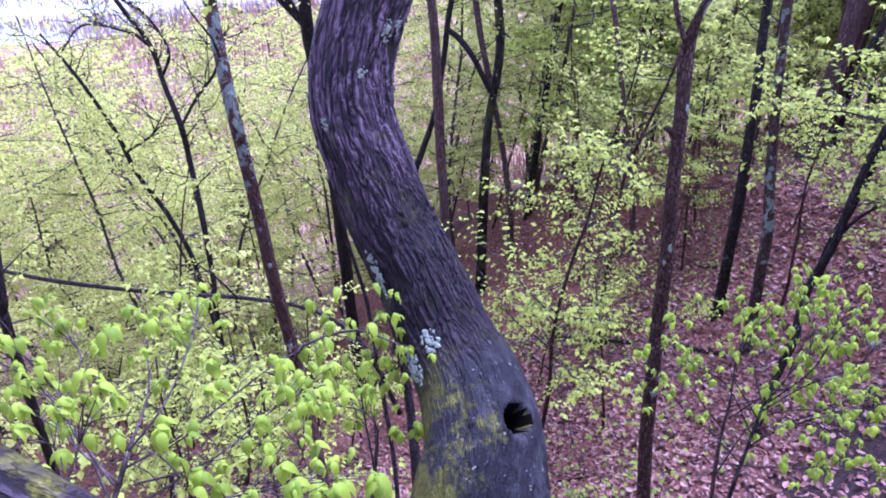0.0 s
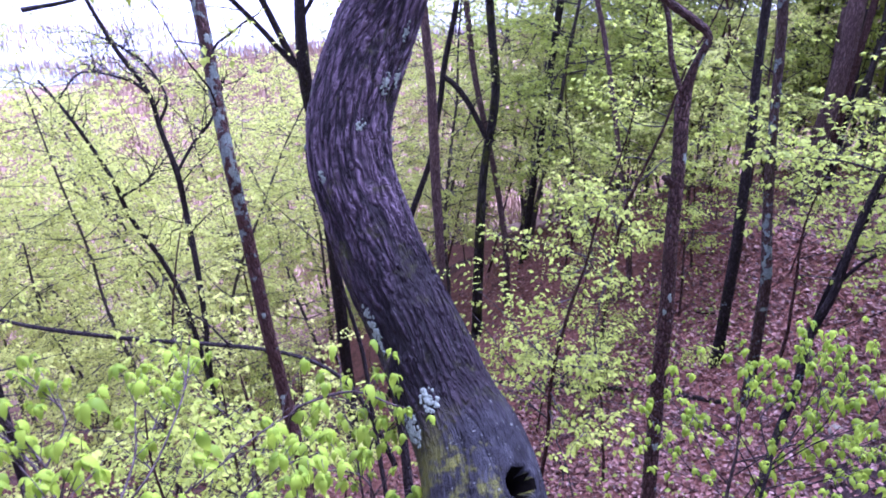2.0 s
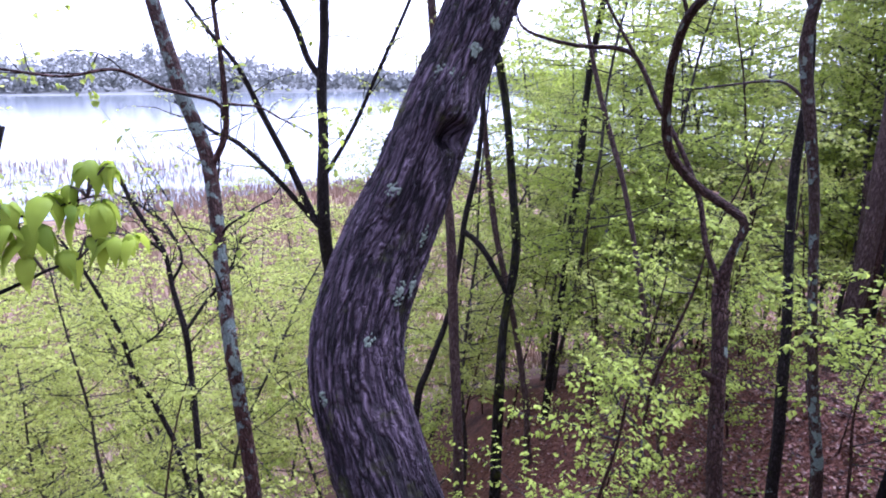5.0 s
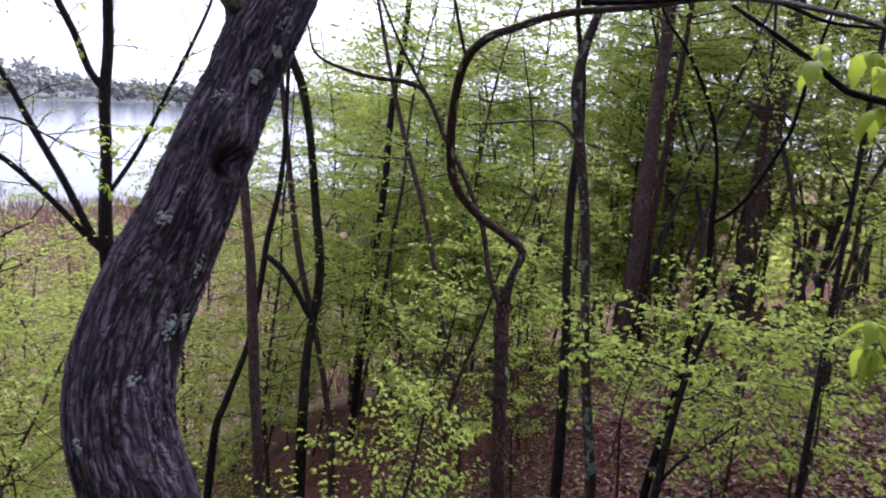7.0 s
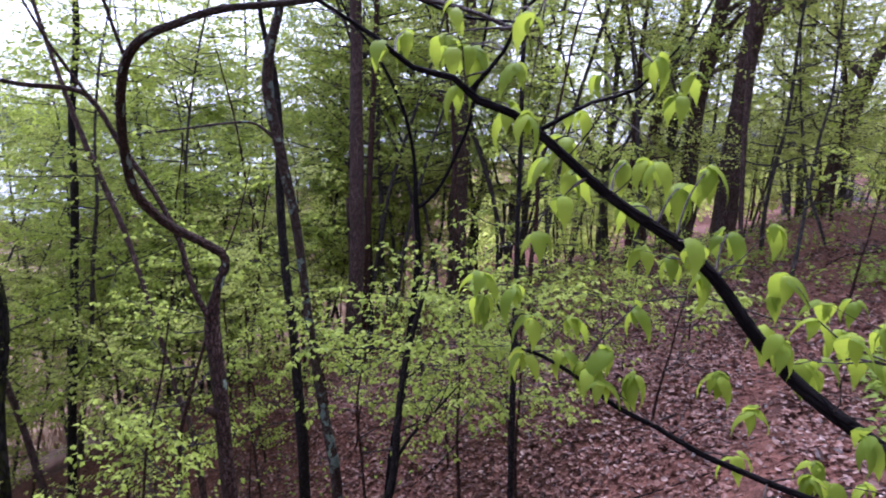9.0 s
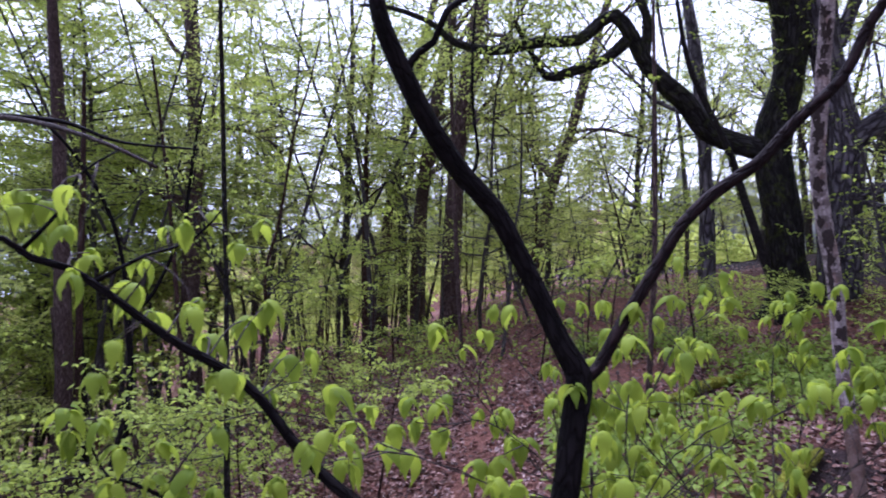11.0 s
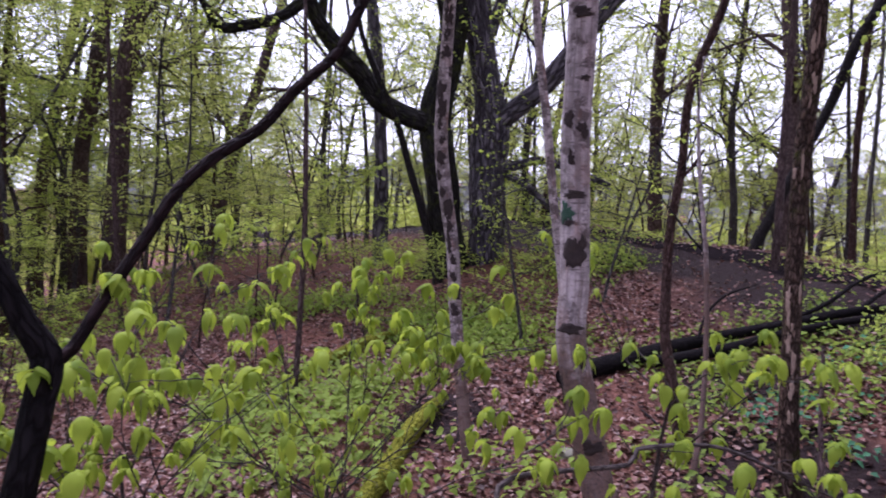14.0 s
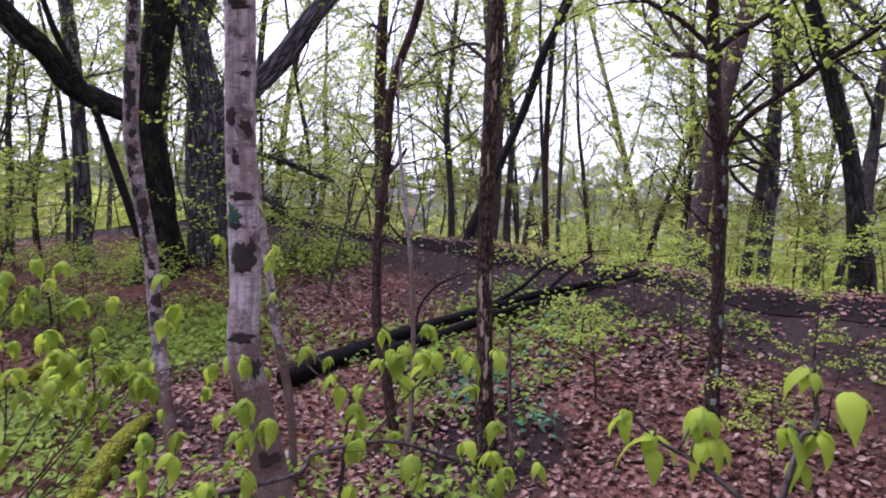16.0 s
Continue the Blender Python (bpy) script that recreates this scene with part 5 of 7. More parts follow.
        ("stem", [(-0.23, 1.72, -2.35, 0.0107), (-0.19, 1.85, -2.12, 0.0095), (-0.17, 1.94, -1.9, 0.0075)]),
        ("twig", [(-0.17, 1.87, -2.04, 0.0051), (-0.22, 1.93, -1.75, 0.004), (-0.25, 1.95, -1.57, 0.0031), (-0.3, 2.02, -1.47, 0.0023)]),
        ("twig", [(-0.17, 1.91, -1.93, 0.005), (-0.12, 1.99, -1.71, 0.004), (-0.09, 2, -1.55, 0.0031), (-0.1, 1.97, -1.42, 0.0022)]),
        ("twig", [(-0.17, 1.91, -1.93, 0.005), (-0.18, 1.75, -1.66, 0.0037), (-0.2, 1.64, -1.48, 0.0027), (-0.27, 1.56, -1.39, 0.002)]),
        ("twig", [(-0.34, 1.62, -1.28, 0.0051), (-0.26, 1.65, -1.22, 0.0044), (-0.15, 1.64, -1.18, 0.0038), (-0, 1.63, -1.16, 0.0026)]),
    ],
    "leafy_bush_c": [
        ("stem", [(1.45, 2.48, -3.24, 0.0125), (1.45, 2.61, -2.87, 0.011), (1.45, 2.67, -2.52, 0.0097), (1.48, 2.73, -2.27, 0.0079)]),
        ("twig", [(1.43, 2.61, -2.74, 0.005), (1.55, 2.53, -2.31, 0.0038), (1.69, 2.37, -2.08, 0.0029), (1.83, 2.2, -2, 0.0021)]),
        ("twig", [(1.47, 2.7, -2.32, 0.0047), (1.57, 2.63, -2.01, 0.0037), (1.68, 2.56, -1.85, 0.0029), (1.82, 2.45, -1.7, 0.0021)]),
        ("twig", [(1.47, 2.7, -2.32, 0.0047), (1.46, 2.68, -2.02, 0.0037), (1.52, 2.68, -1.79, 0.0029), (1.63, 2.69, -1.7, 0.0022)]),
        ("twig", [(1.45, 2.67, -2.44, 0.0048), (1.29, 2.69, -2.25, 0.0038), (1.19, 2.74, -2.08, 0.003), (1.11, 2.82, -2, 0.0022)]),
        ("twig", [(1.43, 2.59, -2.6, 0.0048), (1.59, 2.32, -2.34, 0.0037), (1.71, 2.16, -2.13, 0.0028), (1.82, 2.03, -2.02, 0.0021)]),
        ("twig", [(1.46, 2.66, -2.36, 0.0047), (1.65, 2.54, -2.07, 0.0037), (1.77, 2.34, -1.89, 0.0028), (1.9, 2.19, -1.78, 0.0021)]),
    ],
    "overhanging_twig": [
        ("twig", [(-0.558, 1.255, 0.056, 0.0032), (-0.539, 1.274, 0.060, 0.0028), (-0.502, 1.304, 0.057, 0.0023), (-0.469, 1.332, 0.061, 0.0019), (-0.413, 1.375, 0.078, 0.0014)]),
        ("twig", [(-0.557, 1.223, -0.053, 0.0045), (-0.538, 1.243, -0.050, 0.0038), (-0.497, 1.281, -0.043, 0.0030), (-0.457, 1.319, -0.023, 0.0023), (-0.421, 1.350, -0.010, 0.0016)]),
    ],
    "leafy_bush_h": [
        ("stem", [(1.254, 2.019, -2.211, 0.0088), (1.328, 2.135, -2.065, 0.0074), (1.399, 2.242, -1.912, 0.0060)]),
        ("twig", [(1.353, 2.176, -2.009, 0.0033), (1.227, 2.248, -1.835, 0.0026), (1.098, 2.266, -1.708, 0.0018), (0.989, 2.259, -1.594, 0.0011)]),
        ("twig", [(1.377, 2.217, -1.953, 0.0033), (1.345, 2.359, -1.801, 0.0026), (1.327, 2.435, -1.710, 0.0018), (1.307, 2.508, -1.615, 0.0011)]),
        ("twig", [(1.399, 2.242, -1.912, 0.0033), (1.503, 2.399, -1.826, 0.0026), (1.585, 2.532, -1.771, 0.0018), (1.647, 2.658, -1.735, 0.0011)]),
        ("twig", [(1.399, 2.242, -1.912, 0.0033), (1.522, 2.237, -1.667, 0.0026), (1.570, 2.196, -1.498, 0.0018), (1.560, 2.156, -1.368, 0.0011)]),
        ("twig", [(1.388, 2.229, -1.932, 0.0033), (1.595, 2.243, -1.783, 0.0026), (1.724, 2.266, -1.653, 0.0018), (1.818, 2.279, -1.548, 0.0011)]),
        ("twig", [(1.364, 2.189, -1.990, 0.0033), (1.592, 2.253, -1.943, 0.0026), (1.769, 2.309, -1.922, 0.0018), (1.943, 2.345, -1.913, 0.0011)]),
        ("twig", [(1.340, 2.148, -2.046, 0.0033), (1.452, 2.075, -1.905, 0.0026), (1.486, 2.015, -1.788, 0.0018), (1.512, 1.940, -1.689, 0.0011)]),
        ("twig", [(1.305, 2.108, -2.103, 0.0033), (1.187, 2.227, -2.036, 0.0026), (1.103, 2.305, -1.985, 0.0018), (1.038, 2.363, -1.943, 0.0011)]),
        ("twig", [(1.399, 2.242, -1.912, 0.0033), (1.586, 2.444, -1.706, 0.0026), (1.687, 2.567, -1.641, 0.0018), (1.770, 2.681, -1.594, 0.0011)]),
    ],
    "leafy_bush_d": [
        ("stem", [(2.11, 0.67, -0.6, 0.0047), (2.14, 0.71, -0.43, 0.0042), (2.14, 0.72, -0.29, 0.0037)]),
        ("twig", [(3.61, 1.75, -1.66, 0.0058), (2.11, 0.77, -0.41, 0.0023), (2.05, 0.77, -0.13, 0.0018), (2.02, 0.88, 0, 0.0014), (1.99, 0.95, 0.13, 0.0011)]),
        ("twig", [(3.5, 1.8, -1.72, 0.0058), (2.1, 0.73, -0.47, 0.0023), (1.88, 0.81, -0.14, 0.0017), (1.76, 0.86, -0.02, 0.0012), (1.69, 0.9, 0.1, 0.0009)]),
        ("twig", [(3.52, 1.31, -1.52, 0.0054), (2.15, 0.67, -0.43, 0.0023), (1.83, 0.71, -0.15, 0.0016), (1.68, 0.76, -0.09, 0.0012), (1.58, 0.82, -0.02, 0.0008)]),
        ("twig", [(3.61, 1.8, -1.68, 0.0059), (2.08, 0.77, -0.47, 0.0023), (2.2, 0.73, -0.13, 0.0019), (2.25, 0.7, 0.01, 0.0015), (2.34, 0.69, 0.15, 0.0011)]),
        ("twig", [(3.31, 1.16, -1.52, 0.005), (2.18, 0.65, -0.4, 0.0023), (2.16, 0.58, -0.13, 0.0018), (2.22, 0.5, -0.02, 0.0014), (2.31, 0.47, 0.11, 0.0011)]),
        ("twig", [(3.38, 1.52, -1.63, 0.0054), (2.1, 0.69, -0.5, 0.0023), (2.05, 0.5, -0.19, 0.0017), (2.09, 0.36, -0.07, 0.0013), (2.1, 0.22, -0, 0.0009)]),
        ("twig", [(3.61, 1.26, -1.51, 0.0054), (2.14, 0.63, -0.49, 0.0023), (1.97, 0.44, -0.17, 0.0016), (1.93, 0.35, -0.07, 0.0012), (1.96, 0.33, 0.01, 0.0009)]),
        ("twig", [(3.55, 1.58, -1.61, 0.0056), (2.03, 0.69, -0.39, 0.0022), (1.69, 0.71, -0.15, 0.0014), (1.5, 0.73, -0.06, 0.001), (1.4, 0.77, -0.02, 0.0007)]),
        ("twig", [(3.31, 1.11, -1.51, 0.005), (2.07, 0.61, -0.41, 0.0022), (1.93, 0.55, -0.13, 0.0016), (1.95, 0.58, -0.05, 0.0012), (1.95, 0.61, 0.02, 0.0009)]),
        ("twig", [(1.29, 1.04, -0.01, 0.0014), (1.36, 1, -0, 0.0014), (1.43, 0.95, -0.02, 0.0011), (1.48, 0.9, -0.06, 0.0008)]),
    ],
    "leafy_bush_e": [
        ("stem", [(2.79, 0.48, -1.1, 0.0065), (2.83, 0.49, -0.85, 0.0057), (2.83, 0.47, -0.65, 0.005)]),
        ("twig", [(3.27, 0.4, -1.47, 0.0046), (2.81, 0.32, -0.88, 0.003), (2.77, 0.57, -0.45, 0.0024), (2.77, 0.68, -0.31, 0.0019), (2.8, 0.74, -0.1, 0.0014)]),
        ("twig", [(3.29, 0.62, -1.49, 0.0047), (2.8, 0.44, -0.83, 0.003), (2.84, 0.4, -0.42, 0.0024), (2.81, 0.36, -0.22, 0.0018), (2.84, 0.41, -0.04, 0.0014)]),
        ("twig", [(3.28, 0.81, -1.49, 0.0048), (2.8, 0.49, -0.8, 0.003), (2.69, 0.17, -0.41, 0.0022), (2.66, 0.04, -0.28, 0.0017), (2.71, -0.01, -0.15, 0.0012)]),
        ("twig", [(3.18, 0.83, -1.51, 0.0047), (2.74, 0.55, -0.85, 0.003), (2.78, 0.24, -0.41, 0.0023), (2.78, 0.14, -0.19, 0.0017), (2.81, 0.19, 0.01, 0.0013)]),
        ("twig", [(3.3, 0.65, -1.48, 0.0047), (2.82, 0.41, -0.82, 0.003), (2.51, 0.62, -0.43, 0.0022), (2.39, 0.73, -0.27, 0.0017), (2.3, 0.76, -0.12, 0.0012)]),
        ("twig", [(3.34, 0.7, -1.48, 0.0048), (2.8, 0.46, -0.83, 0.003), (2.53, 0.53, -0.49, 0.0022), (2.3, 0.6, -0.37, 0.0016), (2.16, 0.69, -0.28, 0.0011)]),
        ("twig", [(3.17, 0.65, -1.49, 0.0046), (2.76, 0.49, -0.86, 0.003), (2.79, 0.31, -0.35, 0.0023), (2.8, 0.11, -0.12, 0.0017), (2.76, -0.1, 0.01, 0.0012)]),
        ("twig", [(3.43, 0.46, -1.47, 0.0048), (2.81, 0.42, -0.82, 0.003), (2.82, 0.25, -0.32, 0.0023), (2.81, 0, -0.15, 0.0017), (2.75, -0.2, -0.05, 0.0012)]),
        ("twig", [(3.25, 0.45, -1.48, 0.0046), (2.71, 0.38, -0.82, 0.0029), (2.49, 0.03, -0.42, 0.002), (2.41, -0.15, -0.29, 0.0014), (2.4, -0.28, -0.2, 0.0011)]),
        ("twig", [(3.24, 0.78, -1.5, 0.0047), (2.74, 0.55, -0.86, 0.003), (2.89, 0.62, -0.38, 0.0025), (3, 0.76, -0.14, 0.0021), (3.02, 0.82, 0.07, 0.0016)]),
        ("twig", [(3.15, 0.37, -1.47, 0.0044), (2.8, 0.34, -0.9, 0.003), (3.01, 0.43, -0.23, 0.0025), (3.07, 0.37, -0.04, 0.002), (3.1, 0.34, 0.1, 0.0015)]),
        ("twig", [(3.29, 0.89, -1.51, 0.0048), (2.76, 0.48, -0.87, 0.003), (2.7, 0.76, -0.37, 0.0024), (2.68, 0.91, -0.16, 0.0019), (2.68, 0.99, 0.04, 0.0014)]),
    ],
    "leafy_bush_f": [
        ("stem", [(2.85, -0.51, -0.86, 0.0086), (2.88, -0.55, -0.57, 0.0069), (2.85, -0.56, -0.38, 0.0052), (2.79, -0.57, -0.23, 0.0038)]),
        ("twig", [(2.85, -0.54, -0.52, 0.0034), (2.77, -0.56, -0.31, 0.0025), (2.7, -0.56, -0.19, 0.0024), (2.64, -0.47, -0.06, 0.0017)]),
        ("twig", [(2.79, -0.57, -0.25, 0.0031), (2.7, -0.62, -0.15, 0.0024), (2.66, -0.66, -0.08, 0.0017), (2.62, -0.69, -0.02, 0.0017)]),
        ("twig", [(2.79, -0.57, -0.23, 0.0031), (2.83, -0.46, -0.14, 0.0025), (2.86, -0.41, -0.02, 0.0019), (2.89, -0.35, 0.15, 0.0013)]),
        ("twig", [(2.74, -0.6, -0.36, 0.0031), (2.48, -0.71, -0.13, 0.0021), (2.39, -0.76, -0.02, 0.0015), (2.33, -0.81, 0.04, 0.0015)]),
    ],
    "leafy_bush_g": [
        ("stem", [(1.558, -1.016, 0.035, 0.0042), (1.564, -1.057, 0.121, 0.0034), (1.576, -1.063, 0.166, 0.0026), (1.582, -1.064, 0.188, 0.0018)]),
        ("shoot", [(1.573, -0.990, 0.028, 0.0038), (1.615, -0.953, 0.061, 0.0032), (1.637, -0.926, 0.074, 0.0027), (1.656, -0.901, 0.086, 0.0021), (1.681, -0.875, 0.115, 0.0015)]),
    ],
}

# where leaf clusters hang: ends of short twigs
TIPS = {
    "near_trunk": [(-0.512, 1.304, 0.095), (-0.499, 1.311, 0.077), (-0.456, 1.347, 0.090), (-0.434, 1.363, 0.096), (-0.414, 1.382, 0.127), (-0.388, 1.398, 0.126), (-0.397, 1.383, 0.067), (-0.423, 1.366, 0.066), (-0.497, 1.306, 0.047), (-0.481, 1.314, 0.025), (-0.466, 1.330, 0.043), (-0.475, 1.312, -0.000), (-0.437, 1.342, 0.002), (-0.405, 1.368, 0.019), (-0.381, 1.382, 0.012), (-0.364, 1.393, 0.015)],
    "arching_sapling": [(1.217, 1.2, 0.205), (1.244, 1.171, 0.178), (1.302, 1.109, 0.201), (1.303, 1.098, 0.131), (1.351, 1.041, 0.164), (1.375, 1.012, 0.195), (1.385, 0.976, 0.097), (1.335, 1.038, 0.057), (1.358, 0.997, 0.036), (1.081, 1.304, 0.397), (1.117, 1.28, 0.382), (1.104, 1.295, 0.319), (1.171, 1.244, 0.288), (1.347, 1.055, 0.302), (1.318, 1.087, 0.359), (1.029, 1.337, 0.404), (1.128, 1.254, 0.014), (1.125, 1.244, -0.026), (1.167, 1.215, -0.007), (1.182, 1.184, -0.056), (1.162, 1.179, -0.109), (1.231, 1.103, -0.122), (1.276, 1.046, -0.128), (1.257, 1.087, -0.096), (1.301, 1.069, -0.023)],
    "leafy_bush_g": [(1.681, -0.875, 0.115), (1.656, -0.901, 0.086), (1.639, -0.958, 0.128), (1.627, -0.957, 0.096), (1.582, -1.064, 0.188), (1.551, -1.093, 0.17), (1.562, -1.062, 0.126), (1.581, -1.039, 0.126), (1.563, -1.044, 0.091)],
}

# name, category, bark, sides of the trunk, crown (twigs a limb, leaf size), label
KINDS = {
    "crooked_oak": ("oak_tree", "tree", OAK_BARK, 96, None, "thick crooked oak trunk with furrowed dark bark, lichen and moss"),
    "near_trunk": ("oak_tree", "tree", OAK_LIMB_BARK, 40, None, "mossy dark trunk leaning over the bank"),
    "lichen_tree": ("maple_tree", "tree", LICHEN_TOP, 16, (3, 0.04), "slim leaning brown tree with grey-green lichen on its upper trunk"),
    "slender_tree_a": ("slender_tree", "tree", DARK_BARK, 8, (14, 0.034), "slender dark forked tree before the marsh"),
    "leaning_sapling": ("sapling", "sapling", DARK_BARK, 8, (14, 0.03), "thin dark leaning sapling above the marsh edge"),
    "forked_alder": ("alder_tree", "tree", DARK_BARK, 12, (12, 0.034), "dark many-forked tree at the foot of the bank"),
    "edge_tree": ("slender_tree", "tree", DARK_BARK, 10, (3, 0.04), "straight dark tree low on the bank"),
    "dark_sapling": ("sapling", "sapling", DARK_BARK, 8, None, "thin wavy dark sapling on the bank"),
    "dark_stump_stem": ("sapling", "sapling", DARK_BARK, 10, (2, 0.04), "dark slanting stem below the crooked oak"),
    "pink_maple": ("maple_tree", "tree", PINK_BARK, 12, (3, 0.04), "straight pinkish-barked tree on the bank"),
    "swaying_tree": ("slender_tree", "tree", DARK_BARK, 10, (3, 0.04), "grey slanting tree with a hooked side limb"),
    "dark_mossy_tree": ("mossy_tree", "tree", MOSSY_BARK, 12, (3, 0.05), "dark mossy tree half hidden in leaves"),
    "pale_leaning_tree": ("slender_tree", "tree", PINK_BARK, 10, (2, 0.04), "pale leaning tree on the bank"),
    "dark_slender_tree": ("slender_tree", "tree", DARK_BARK, 10, (3, 0.04), "dark slender tree low on the bank"),
    "pink_slender_tree": ("slender_tree", "tree", PINK_BARK, 8, (3, 0.04), "thin pinkish leaning tree among leaves"),
    "serpentine_tree": ("serpentine_tree", "tree", MOTTLED_BARK, 16, None, "dark tree with a snaking upper limb and broken stub"),
    "pale_twin_tree": ("maple_tree", "tree", LICHEN_BARK, 14, (2, 0.04), "pale lichen-spotted tree with a dark bent top"),
    "dark_twin_tree": ("slender_tree", "tree", DARK_BARK, 12, (2, 0.04), "straight dark tree beside a pale one"),
    "big_pink_oak": ("oak_tree", "tree", PINK_BARK, 16, (3, 0.05), "broad pinkish-grey trunk on the slope"),
    "rusty_tree": ("slender_tree", "tree", BROWN_BARK, 10, (2, 0.04), "rusty brown leaning tree beside a broad trunk"),
    "zigzag_sapling": ("sapling", "sapling", BLACK_BARK, 10, (4, 0.04), "dark zigzag sapling forking into two thin arms"),
    "straight_pole_tree": ("slender_tree", "tree", BROWN_BARK, 8, (3, 0.04), "thin straight brown pole of a tree"),
    "right_leaning_sapling": ("sapling", "sapling", DARK_BARK, 10, (3, 0.04), "dark sapling leaning uphill over dead leaves"),
    "hill_tree_a": ("maple_tree", "tree", PINK_BARK, 10, (2, 0.05), "pinkish tree up the slope"),
    "hill_tree_b": ("slender_tree", "tree", DARK_BARK, 10, (2, 0.05), "dark tree up the slope"),
    "hill_tree_c": ("slender_tree", "tree", PINK_BARK, 8, (2, 0.04), "thin pale tree leaning up the slope"),
    "arching_sapling": ("arching_sapling", "sapling", BLACK_BARK, 12, None, "smooth dark arching sapling with drooping fresh leaves"),
    "forked_sapling": ("forked_sapling", "sapling", BLACK_BARK, 24, None, "dark wet sapling forking in a wide v"),
    "great_oak": ("oak_tree", "tree", OLD_OAK_BARK, 28, (28, 0.055), "massive grey old oak on the ridge with spreading limbs"),
    "mossy_oak": ("oak_tree", "tree", MOSSY_BARK, 24, (28, 0.055), "massive mossy old oak with a long twisting limb"),
    "birch_slim": ("birch_tree", "tree", BIRCH_OLD, 16, None, "slim white birch with rusty stains and dark patches"),
    "birch_near": ("birch_tree", "tree", BIRCH, 28, None, "white birch trunk with dark scars and a moss spot"),
    "birch_thin": ("birch_tree", "tree", BIRCH_OLD, 12, (2, 0.04), "thin pale birch with broken bark"),
    "brown_leaning_tree": ("maple_tree", "tree", BROWN_BARK, 14, (2, 0.04), "brown kinked tree leaning over the dead leaves"),
    "peeling_tree": ("maple_tree", "tree", PEELING_BARK, 16, None, "brown trunk with peeling bark and green algae"),
    "dead_stick": ("dead_sapling", "sapling", PINK_BARK, 8, None, "short dead pale stem beside a trunk"),
    "pink_far_tree": ("slender_tree", "tree", PINK_BARK, 10, (3, 0.05), "pinkish tree on the ridge"),
    "white_sapling": ("birch_sapling", "sapling", BIRCH, 10, (3, 0.04), "thin whitish birch sapling"),
    "tan_pole_tree": ("slender_tree", "tree", PINK_BARK, 10, (4, 0.045), "tan straight young tree among low leaves"),
    "grey_pole_tree": ("slender_tree", "tree", DARK_BARK, 8, (4, 0.04), "thin grey straight young tree"),
    "tall_pole_tree": ("slender_tree", "tree", PINK_BARK, 8, (4, 0.05), "tall thin tree on the far slope"),
    "tilted_tree": ("slender_tree", "tree", DARK_BARK, 10, (4, 0.05), "dark tilted tree before the old oaks"),
    "right_tree": ("maple_tree", "tree", MOTTLED_BARK, 18, (16, 0.05), "dark mottled tree with a rising side limb"),
    "wide_far_tree": ("oak_tree", "tree", MOSSY_BARK, 14, (12, 0.055), "dark leaning oak on the ridge"),
    "leaning_far_tree": ("oak_tree", "tree", DARK_BARK, 12, (12, 0.055), "dark strongly leaning tree on the ridge"),
    "straight_far_tree": ("slender_tree", "tree", BROWN_BARK, 10, (4, 0.05), "straight brown tree on the ridge"),
    "fallen_trunk": ("fallen_tree", "fallen tree", BLACK_BARK, 14, None, "black wet fallen tree lying up the leafy slope"),
    "mossy_log_a": ("mossy_log", "log", MOSS, 14, None, "short log thick with bright moss on dead leaves"),
    "mossy_log_b": ("mossy_log", "log", MOSS, 12, None, "mossy log half hidden in green herbs"),
    "fallen_limb": ("fallen_branch", "branch", DARK_BARK, 10, None, "long dark fallen branch caught across the bank"),
    "slope_log": ("fallen_branch", "branch", DARK_BARK, 10, None, "dark fallen branch lying on the bank"),
    "leafy_bush_a": ("leafy_shrub", "shrub", GREY_TWIG, 8, None, "young shrub thick with bright drooping leaves"),
    "leafy_bush_b": ("leafy_shrub", "shrub", GREY_TWIG, 8, None, "small leafy shrub beneath the crooked oak"),
    "leafy_bush_c": ("leafy_shrub", "shrub", GREY_TWIG, 8, None, "leafy shrub on the dead-leaf slope"),
    "leafy_bush_h": ("leafy_shrub", "shrub", DARK_BARK, 10, None, "spreading young shrub with dark stems over dead leaves"),
    "leafy_bush_d": ("leafy_shrub", "shrub", GREY_TWIG, 8, None, "shrub of drooping fresh leaves round a forked sapling"),
    "leafy_bush_e": ("leafy_shrub", "shrub", GREY_TWIG, 8, None, "spreading shrub of fresh drooping leaves before a birch"),
    "leafy_bush_f": ("leafy_shrub", "shrub", GREY_TWIG, 8, None, "sparse shrub with a long bare twig before a birch"),
    "leafy_bush_g": ("leafy_shrub", "shrub", GREY_TWIG, 8, None, "shrub tip with large yellow-green leaves"),
}
JOINED_TO = {"overhanging_twig": "near_trunk", "drooping_twig": "arching_sapling", "bare_twig": "leafy_bush_f"}
for extra, host in JOINED_TO.items():
    TREES[host] = TREES[host] + [(("leafy_" if extra.endswith(("branch", "top")) else "") + p, r) for p, r in TREES.pop(extra)]


def rooted(points):
    """The same stem carried down into the ground."""
    p = [np.array(q, float) for q in points]
    if p[0][2] < float(land(p[0][0], p[0][1])) + 0.02:
        return points
    d = (p[0] - p[1])[:3]
    d = 0.5 * d / np.linalg.norm(d) + (0, 0, -1)
    d /= np.linalg.norm(d)
    q, rows = p[0][:3].copy(), []
    while q[2] > float(land(q[0], q[1])) - 0.15:
        q = q + 0.05 * d
        rows.append(q.copy())
    picks = rows[len(rows) // 2 :: max(1, len(rows) // 2)][:1] + [rows[-1]]
    foot = [(*v, p[0][3] * s) for v, s in zip(picks[::-1], (1.18, 1.06))]
    return foot + list(points)


